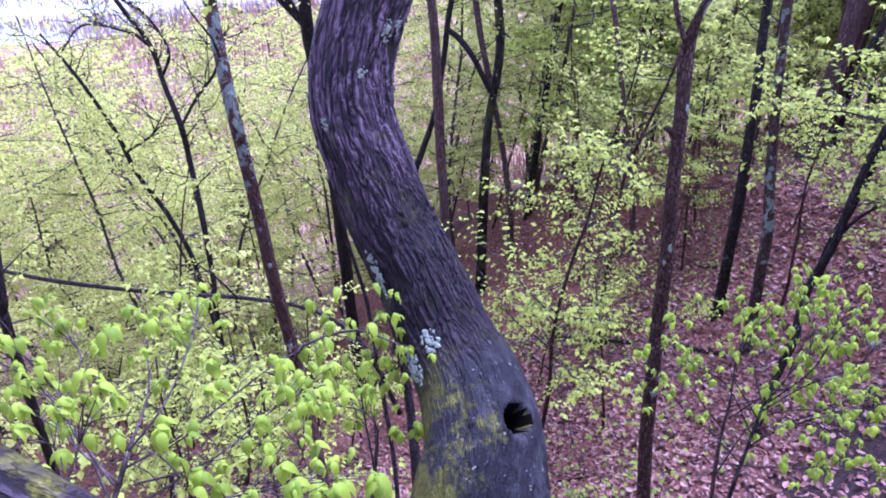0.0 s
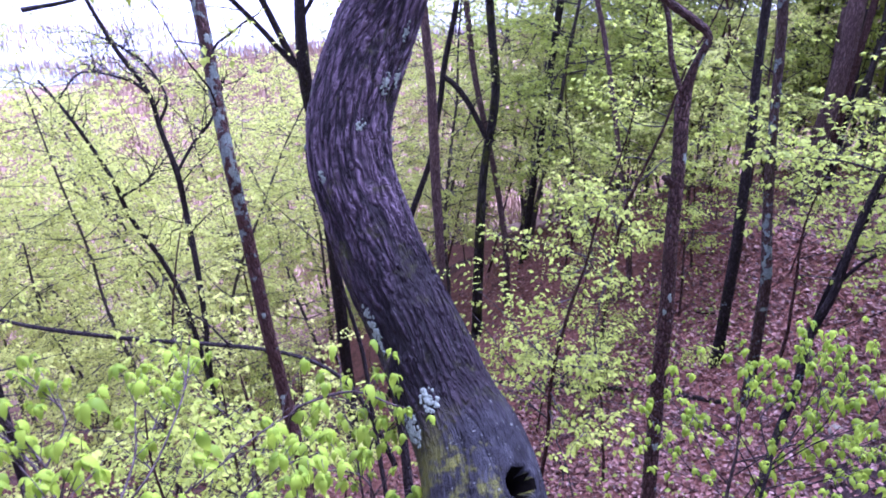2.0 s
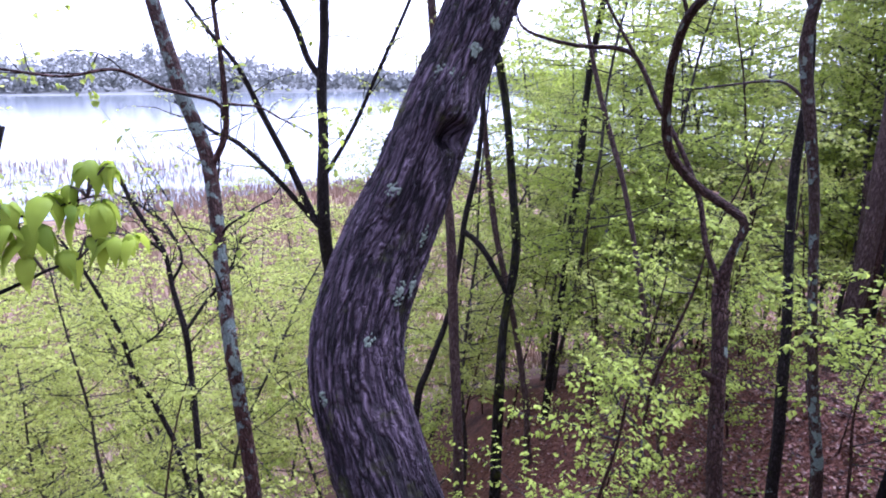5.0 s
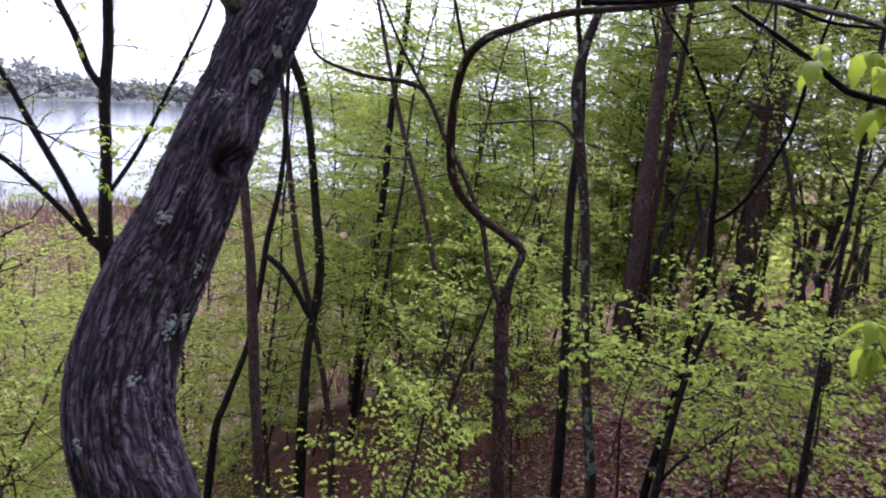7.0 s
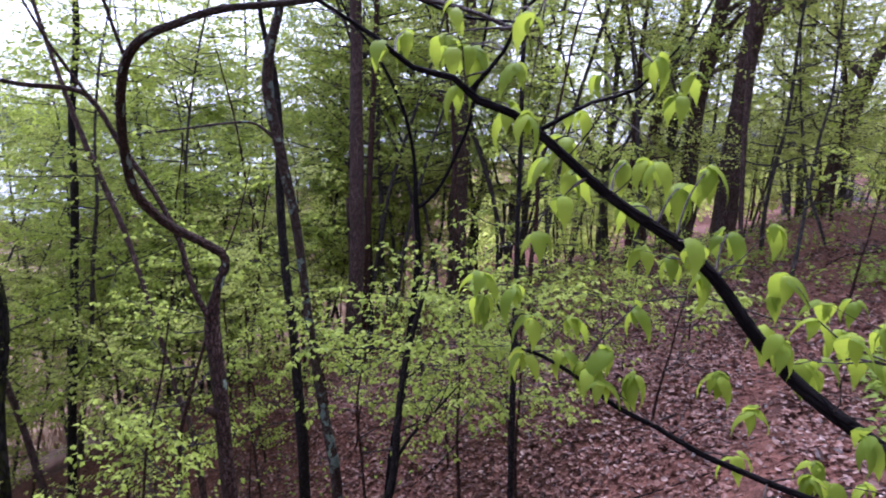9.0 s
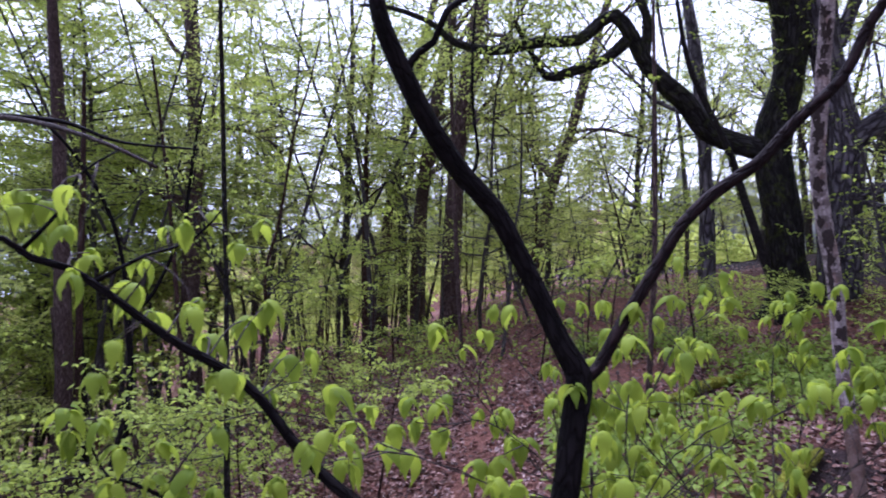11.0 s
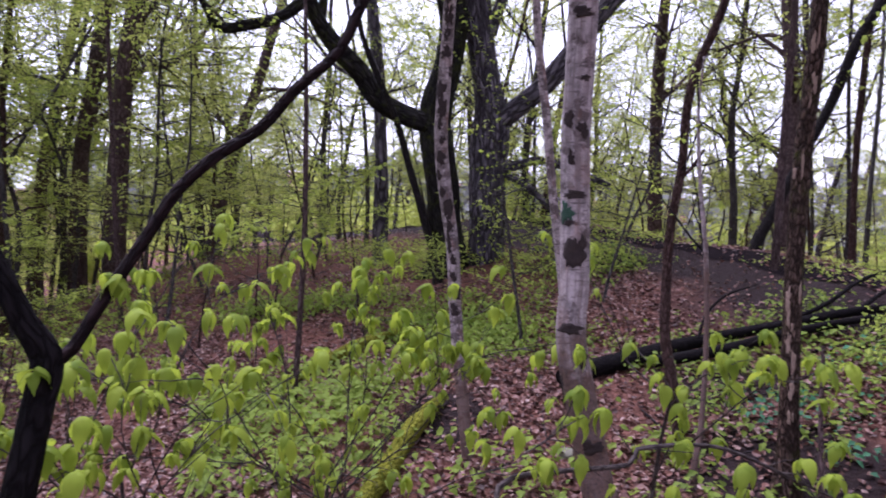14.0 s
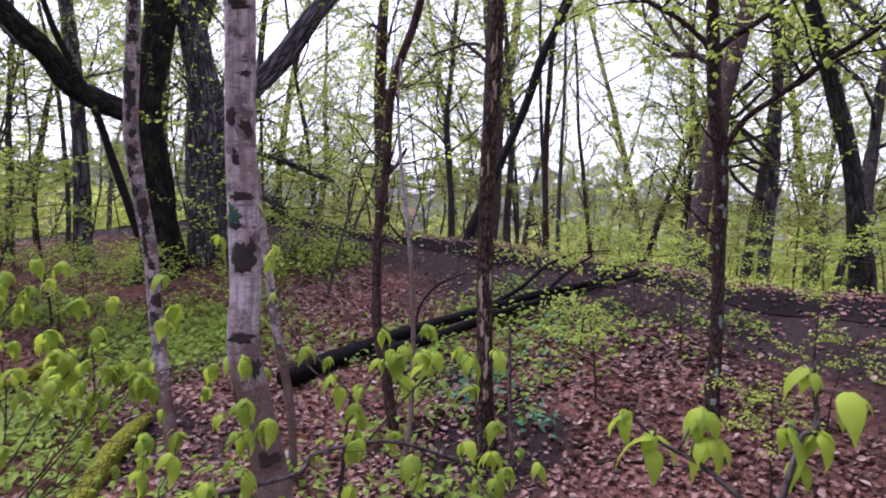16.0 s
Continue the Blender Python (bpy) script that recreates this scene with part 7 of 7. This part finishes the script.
def tree_form(seed, high, girth, mat, leafy, leaf=0.06):
    """A tall forest tree: trunk, limbs and a thin spring crown."""
    rng = np.random.default_rng(seed)
    thing = tagged(new("forest_tree"), "tall bare-limbed forest tree in early leaf", "tree", "trees of the wood")
    trunk = grow(rng, (0, 0, -0.3), (rng.normal(0, 0.06), rng.normal(0, 0.06), 1), high, girth, 10, 0.06, 0.04)
    trunk[:, 3] = girth * np.linspace(1.15, 0.2, len(trunk))
    part_of(thing, "trunk", tube("trunk", trunk, mat, 9, 0.3, 0.07, seed, 0.4))
    fine = smooth_line(trunk, 0.2)
    limbs, twigs, ends = [], [], []
    for b in range(16):
        i = int(len(fine) * rng.uniform(0.16, 0.97))
        a = rng.uniform(0, 6.28)
        length = high * rng.uniform(0.12, 0.30) * (1.2 - 0.6 * i / len(fine))
        limb = grow(rng, fine[i, :3], (math.cos(a), math.sin(a), rng.uniform(0.2, 1.1)), length, 0.42 * fine[i, 3], 7, 0.2, 0.03)
        limbs.append(limb)
        for _ in range(8):
            j = rng.integers(2, 7)
            d = limb[j, :3] - limb[j - 1, :3]
            d /= np.linalg.norm(d)
            t = grow(rng, limb[j, :3], d + rng.normal(0, 0.6, 3), length * rng.uniform(0.25, 0.55), 0.4 * limb[j, 3] + 0.003, 5, 0.22, 0.03)
            twigs.append(t)
            for _ in range(3):
                q = rng.integers(1, 5)
                e = grow(rng, t[q, :3], (t[q, :3] - t[q - 1, :3]) / length * 4 + rng.normal(0, 0.5, 3), length * rng.uniform(0.12, 0.28), 0.004, 2, 0.25)
                ends.append(e)
    v, f, co = joined([tube_arrays(t, 5, 0.0, 2) for t in limbs + twigs] + [tube_arrays(t, 3, 0.0, 2) for t in ends])
    part_of(thing, "twigwork", mesh_of("twigwork", v, f, mat, True, co), kind="stuff")
    rows = leaves_on(rng, [e for e in ends + twigs if rng.random() < leafy], 0.07, leaf * 1.12, 0.1, 0.4)
    part_of(thing, "foliage", leaf_mesh("foliage", rows, PALE_LEAF, LEAF_FLAT), kind="stuff")
    return thing


EYES = np.array([p[1][:2] for p in PATH])


def scatter(seed, count, az, reach, gap, u_max, others, clear=2.6):
    """Places round the camera's stand, spaced out, clear of the named trees."""
    rng = np.random.default_rng(seed)
    found, tries = [], 0
    while len(found) < count and tries < count * 60:
        tries += 1
        a = radians(rng.uniform(*az))
        r = math.sqrt(rng.uniform(reach[0] ** 2, reach[1] ** 2))
        x, y = 0.5 + r * math.sin(a), r * math.cos(a)
        if uv_of(x, y)[0] > u_max:
            continue
        p = np.array((x, y))
        if np.linalg.norm(EYES - p, axis=1).min() < clear:
            continue
        near = np.vstack([others] + ([np.array(found)] if found else []))
        if np.linalg.norm(near - p, axis=1).min() < gap:
            continue
        found.append((x, y))
    return found


def repeat(forms, places, rng, low, high):
    used = set()
    for x, y in places:
        i = rng.integers(len(forms))
        m = pose(x, y, float(land(x, y)), rng.normal(0, 3), rng.normal(0, 3), rng.uniform(0, 360)) @ Matrix.Scale(rng.uniform(low, high), 4)
        if i in used:
            copy_thing(forms[i], m)
        else:
            used.add(i)
            forms[i].matrix_basis = m


rng = np.random.default_rng(21)
SAPLINGS = [sapling_form(1, 3.2, 0.05, 1.2, 15), sapling_form(2, 4.2, 0.055, 1.4, 17, tint=PALE_LEAF), sapling_form(3, 2.4, 0.05, 1.0, 12), sapling_form(4, 5.0, 0.055, 1.5, 18), sapling_form(5, 3.6, 0.05, 1.3, 14, tint=PALE_LEAF)]
BARE = [sapling_form(7, 3.4, 0.04, 1.1, 14, bare=True), sapling_form(8, 4.5, 0.04, 1.2, 16, bare=True)]
low_places = scatter(101, 27, (-42, 4), (4.4, 14), 0.7, 16.0, SPOTS, 4.2)
low_places += scatter(102, 26, (4, 23), (6.8, 14), 0.7, 14.5, np.vstack([SPOTS, low_places]), 4.2)
low_places += scatter(103, 26, (38, 75), (9, 24), 0.9, 14.5, np.vstack([SPOTS, low_places]), 6.0)
low_places += scatter(104, 40, (64, 135), (13.5, 28), 0.9, 14.5, np.vstack([SPOTS, low_places]), 6.0)
repeat(SAPLINGS, low_places, rng, 0.7, 1.15)
SPRAYS = [sapling_form(41, 1.9, 0.055, 1.5, 10, name="leafy_seedling", low=0.5), sapling_form(42, 1.5, 0.055, 1.3, 8, name="leafy_seedling", low=0.4), sapling_form(43, 2.3, 0.055, 1.6, 12, name="leafy_seedling", low=0.45)]
spray_places = []
short_places = scatter(105, 11, (113, 133), (4.0, 7.5), 0.6, 14, SPOTS, 3.0)
spray_places += scatter(106, 4, (60, 74), (5.5, 9), 0.9, 14, np.vstack([SPOTS, short_places]), 4.0)
spray_places += scatter(107, 3, (16, 48), (4.4, 7), 0.9, 14, np.vstack([SPOTS, spray_places]), 3.2)
spray_places += scatter(108, 10, (-40, 10), (4.2, 7), 0.6, 14, np.vstack([SPOTS, spray_places]), 3.4)
repeat(SPRAYS, spray_places, rng, 0.75, 1.1)
# young trees in reach of the crooked oak: place and height
for x, y, tall in ((-0.9, 3.6, 3.0), (-1.8, 3.4, 3.0), (-1.35, 3.7, 2.7), (-2.2, 3.0, 3.2)):
    copy_thing(SAPLINGS[2], pose(x, y, float(land(x, y)), 0, 0, 130 * x) @ Matrix.Scale(tall / 2.4, 4))
for x, y, tall in ((3.5, 4.8, 2.4), (2.95, 5.5, 2.5), (3.6, 4.15, 2.3)):
    copy_thing(SPRAYS[2], pose(x, y, float(land(x, y)), 0, 0, 130 * x) @ Matrix.Scale(tall / 2.1, 4))
low_sprays = scatter(109, 24, (8, 52), (4.6, 10), 0.6, 14, np.vstack([SPOTS, spray_places, short_places]), 3.6)
for x, y in low_sprays:
    copy_thing(SPRAYS[rng.integers(3)], pose(x, y, float(land(x, y)), 0, 0, rng.uniform(0, 360)) @ Matrix.Scale(rng.uniform(0.45, 0.75), 4))
low_places += spray_places + short_places
oak_sprays = scatter(127, 8, (70, 88), (7.5, 11), 0.7, 14, np.vstack([SPOTS, spray_places, short_places]), 5.0)
for x, y in oak_sprays:
    copy_thing(SPRAYS[rng.integers(3)], pose(x, y, float(land(x, y)), 0, 0, rng.uniform(0, 360)) @ Matrix.Scale(rng.uniform(0.4, 0.6), 4))
for x, y in scatter(131, 6, (120, 134), (5.0, 7.5), 0.8, 14, np.vstack([SPOTS, short_places]), 4.0):
    copy_thing(SPRAYS[rng.integers(3)], pose(x, y, float(land(x, y)), 0, 0, rng.uniform(0, 360)) @ Matrix.Scale(rng.uniform(0.75, 0.95), 4))
for x, y in short_places:
    copy_thing(SPRAYS[rng.integers(3)], pose(x, y, float(land(x, y)), 0, 0, rng.uniform(0, 360)) @ Matrix.Scale(rng.uniform(0.38, 0.58), 4))
TALL = [sapling_form(11, 8.5, 0.066, 1.9, 48, name="understory_tree", low=0.2), sapling_form(12, 10.0, 0.066, 2.0, 52, tint=PALE_LEAF, name="understory_tree", low=0.22), sapling_form(13, 7.5, 0.066, 1.8, 44, name="understory_tree", low=0.18)]
tall_places = scatter(110, 17, (1, 17), (7.8, 15), 0.85, 14.5, np.vstack([SPOTS, low_places]), 5.5)
far_tall = scatter(124, 24, (4, 27), (14.5, 26), 1.1, 20.0, np.vstack([SPOTS, low_places, tall_places]), 5.5)
far_tall += scatter(111, 11, (28, 56), (17, 26), 1.0, 14.5, np.vstack([SPOTS, low_places, tall_places]), 5.5)
far_tall += scatter(130, 7, (21, 30), (15, 24), 0.9, 20.0, np.vstack([SPOTS, low_places, tall_places, far_tall]), 5.5)
low_places += tall_places + far_tall
repeat(TALL, tall_places, rng, 0.8, 1.15)
# trees bare below, whose crowns close the view above the slope
HIGH = [sapling_form(17, 9.5, 0.06, 1.8, 20, tint=PALE_LEAF, name="understory_tree", low=0.5), sapling_form(18, 8.0, 0.06, 1.7, 18, name="understory_tree", low=0.45)]
high_places = scatter(122, 26, (13, 52), (12, 22), 1.0, 13.5, np.vstack([SPOTS, low_places]), 7.0)
high_places += scatter(128, 10, (68, 116), (13.5, 25), 1.2, 13.5, np.vstack([SPOTS, low_places]), 9.0)
low_places += high_places
repeat(HIGH, high_places, rng, 0.85, 1.3)
for x, y in far_tall:
    form = TALL[rng.integers(3)] if x < 0.62 * y or rng.random() < 0.6 else HIGH[rng.integers(2)]
    copy_thing(form, pose(x, y, float(land(x, y)), 0, 0, rng.uniform(0, 360)) @ Matrix.Scale(rng.uniform(1.05, 1.4), 4))
AIRY = [sapling_form(14, 8.0, 0.064, 1.7, 40, tint=PALE_LEAF, name="thin_tree"), sapling_form(15, 9.5, 0.064, 1.8, 44, tint=PALE_LEAF, name="thin_tree")]
airy_places = scatter(112, 34, (-46, -4), (6.5, 17), 1.0, 18.5, np.vstack([SPOTS, low_places]), 6)
airy_places += scatter(132, 7, (-9, 3), (9, 15), 0.9, 18.5, np.vstack([SPOTS, low_places, airy_places]), 6)
airy_places += scatter(113, 46, (40, 142), (14, 32), 1.4, 14.0, np.vstack([SPOTS, low_places, airy_places]), 8)
airy_places += scatter(123, 8, (48, 70), (12, 24), 1.4, 14.0, np.vstack([SPOTS, low_places, airy_places]), 7.5)
airy_places += scatter(114, 46, (36, 66), (22, 70), 1.6, 60.0, np.vstack([SPOTS, low_places, airy_places]), 8)
low_places += airy_places
repeat(AIRY, airy_places, rng, 0.75, 1.05)
far_low = scatter(125, 46, (50, 138), (21, 48), 1.6, 14.0, np.vstack([SPOTS, low_places]), 8)      # leafy thickets beyond the crest
for x, y in far_low:
    copy_thing(SAPLINGS[(1, 3, 4)[rng.integers(3)]], pose(x, y, float(land(x, y)), 0, 0, rng.uniform(0, 360)) @ Matrix.Scale(rng.uniform(0.75, 1.1), 4))
bare_places = scatter(115, 6, (36, 64), (8, 18), 0.9, 14.0, np.vstack([SPOTS, low_places]), 5.0)
bare_places += scatter(129, 3, (46, 72), (8.5, 15), 0.8, 14.0, np.vstack([SPOTS, low_places]), 5.0)
bare_places += scatter(116, 22, (64, 135), (7, 22), 0.9, 14.0, np.vstack([SPOTS, low_places]), 5.0)
repeat(BARE, bare_places, rng, 0.8, 1.2)

WOOD = [tree_form(31, 13, 0.11, OLD_OAK_BARK, 0.85, 0.055), tree_form(32, 11, 0.075, HAZED_BARK, 0.9, 0.05), tree_form(33, 15, 0.14, PINK_BARK, 0.85, 0.055), tree_form(34, 10, 0.055, BROWN_BARK, 0.95, 0.05), tree_form(35, 12, 0.09, HAZED_BARK, 0.85, 0.055)]
tree_places = scatter(117, 42, (30, 140), (12.5, 26), 1.7, 13.0, SPOTS, 9)
tree_places += scatter(126, 7, (118, 144), (11, 18), 1.4, 13.0, np.vstack([SPOTS, tree_places]), 8)
tree_places += scatter(118, 52, (24, 150), (26, 55), 2.0, 13.0, np.vstack([SPOTS, tree_places]), 9)
tree_places += scatter(119, 14, (150, 305), (9, 22), 2.5, 13.0, np.vstack([SPOTS, tree_places]), 7)
repeat(WOOD, tree_places, rng, 0.8, 1.2)


# ---- forest floor: dead leaves, herbs, sticks, stones ----
def scatter_uv(rng, count, u_lo, u_hi, v_lo, v_hi):
    u, v = rng.uniform(u_lo, u_hi, count), rng.uniform(v_lo, v_hi, count)
    x, y = -0.5 * u + 0.866 * v, 0.866 * u + 0.5 * v
    return x, y, land(x, y)


rng = np.random.default_rng(5)
sets = [scatter_uv(rng, 52000, -10, 3, 0, 12), scatter_uv(rng, 12000, -10, -4, -4, 5), scatter_uv(rng, 18000, -12, 2, -9, 0.5), scatter_uv(rng, 36000, -6, 0, 0, 8.5), scatter_uv(rng, 60000, 0.3, 6, 0, 11), scatter_uv(rng, 30000, 1, 10, -4, 13), scatter_uv(rng, 22000, -14, 6, 11, 26), scatter_uv(rng, 14000, -14, -8, 0, 14)]
x, y, z = (np.concatenate(q) for q in zip(*sets))
thin = np.sin(1.9 * x + 1.1 * y) + np.sin(2.3 * y - 1.3 * x + 2) + rng.normal(0, 0.8, len(x)) > np.where((y > 0.3) & (uv_of(x, y)[0] < 0.3), -1.0, -1.9)
lane = np.abs(uv_of(x, y)[0] + 7.0) < 1.3 + 0.5 * np.sin(1.1 * x + 0.7 * y)      # feet have cleared the path
thin &= ~lane | (rng.random(len(x)) < 0.22)
for spot, r in SOIL_SPOTS:
    thin &= (np.hypot(x - spot[0], y - spot[1]) > r * (0.7 + 0.25 * np.sin(4 * x + 3 * y))) | (rng.random(len(x)) < 0.3)
x, y, z = x[thin], y[thin], z[thin]
k = len(x)
a = rng.uniform(0, 6.28, k)
along = np.stack([np.cos(a), np.sin(a), rng.normal(0, 0.25, k)], -1)
up = np.stack([rng.normal(0, 0.6, k), rng.normal(0, 0.6, k), rng.choice([-1.0, 1.0], k)], -1)
v, f = leaf_arrays(np.stack([x, y, z + rng.uniform(0.005, 0.035, k)], -1), along, up, rng.uniform(0.025, 0.066, k), LEAF_LITTER)
litter = tagged(new("dead_leaves", mesh_of("dead_leaves", v, f, DEAD_LEAF, False)), "curled red-brown dead oak leaves covering the ground", "leaves", kind="stuff")


def herb_patch(seed, count, u_lo, u_hi, v_lo, v_hi, mat, tall, size, label):
    rng = np.random.default_rng(seed)
    x, y, z = scatter_uv(rng, count, u_lo, u_hi, v_lo, v_hi)
    dense = np.sin(1.6 * x - 0.7 * y + seed) + np.sin(1.9 * y + 0.8 * x) + rng.normal(0, 0.6, count) > 0.35
    x, y, z = x[dense], y[dense], z[dense]
    each = 6
    k = len(x) * each
    cx, cy, cz = (np.repeat(q, each) for q in (x, y, z))
    a, h = rng.uniform(0, 6.28, k), rng.uniform(0.2, 1, k) * tall
    p = np.stack([cx + 0.06 * np.cos(a), cy + 0.06 * np.sin(a), cz + h], -1)
    along = np.stack([np.cos(a), np.sin(a), rng.uniform(-0.6, 0.2, k)], -1)
    up = np.stack([rng.normal(0, 0.3, k), rng.normal(0, 0.3, k), np.ones(k)], -1)
    v, f = leaf_arrays(p, along, up, size * rng.uniform(0.5, 1.2, k), LEAF_ROUGH)
    tagged(new("herbs", mesh_of("herbs", v, f, mat, False)), label, "plants", kind="stuff")


herb_patch(1, 3400, -3.9, -0.5, 4.0, 9.8, HERB, 0.22, 0.07, "low green woodland herbs among dead leaves")
herb_patch(7, 260, -5.2, -3.9, 3.1, 4.3, BLUE_HERB, 0.3, 0.05, "blue-green low fern-like herbs among dead leaves")
herb_patch(2, 2600, -6.5, -2.2, 3.0, 10.0, HERB, 0.14, 0.065, "scattered low herbs on the leafy shoulder")
herb_patch(3, 1500, 2.0, 8.0, -2.0, 6.5, HERB, 0.25, 0.05, "green herbs on the wet bank")
herb_patch(4, 1800, -9.5, -6.8, 3.0, 26.0, LEAF, 0.12, 0.05, "thin grass and herbs along the ridge path")
herb_patch(9, 1700, -4.0, 3.0, 9.0, 17.0, HERB, 0.3, 0.07, "green undergrowth of herbs along the shoulder of the ridge")
herb_patch(8, 900, -6.2, -3.4, 8.0, 13.0, LEAF, 0.4, 0.07, "leafy seedlings round the foot of the old oaks")
herb_patch(5, 1800, 0.0, 9.0, 6.0, 15.0, HERB, 0.2, 0.05, "herbs scattered over the leafy slope")


def stone(x, y, size, seed, mat=STONE, label="moss-covered stone on the slope"):
    rng = np.random.default_rng(seed)
    bm = bmesh.new()
    bmesh.ops.create_icosphere(bm, subdivisions=3, radius=size)
    off = rng.uniform(0, 10, 3)
    for w in bm.verts:
        q = w.co * (2.2 / size) + Vector(off)
        w.co *= 1 + 0.3 * noise.noise(q * 0.5) + 0.1 * noise.noise(q * 1.7)
        w.co.z *= 0.6
    me = bpy.data.meshes.new("stone")
    bm.to_mesh(me)
    bm.free()
    for p in me.polygons:
        p.use_smooth = True
    me.materials.append(mat)
    ob = tagged(new("stone", me), label, "stone", "stones on the slope")
    ob.location = (x, y, float(land(x, y)) + 0.15 * size)


for s, (sx, sy, sz) in enumerate(((2.9, 4.3, 0.06), (3.3, 4.6, 0.07), (5.2, -0.3, 0.07))):
    stone(sx, sy, sz, 60 + s)

rng = np.random.default_rng(77)
for s in range(60):
    sx, sy, sz = (float(q[0]) for q in scatter_uv(rng, 1, -6, 7, 1.5, 11))
    if np.linalg.norm(EYES - (sx, sy), axis=1).min() < 1.6:
        continue
    a = rng.uniform(0, 6.28)
    length = rng.uniform(0.5, 1.8)
    rows, p = [], np.array((sx, sy))
    for q in range(6):
        r = rng.uniform(0.004, 0.012)
        rows.append((p[0], p[1], float(land(p[0], p[1])) + 0.02, r * (1 - 0.12 * q)))
        a += rng.normal(0, 0.25)
        p = p + np.array((math.cos(a), math.sin(a))) * length / 5
    ob = new("stick", tube("stick", rows, DARK_BARK if s % 3 else GREY_TWIG, 6, 0.1, 0.1, s))
    tagged(ob, "thin dead stick lying on dead leaves", "stick", "sticks on the ground")
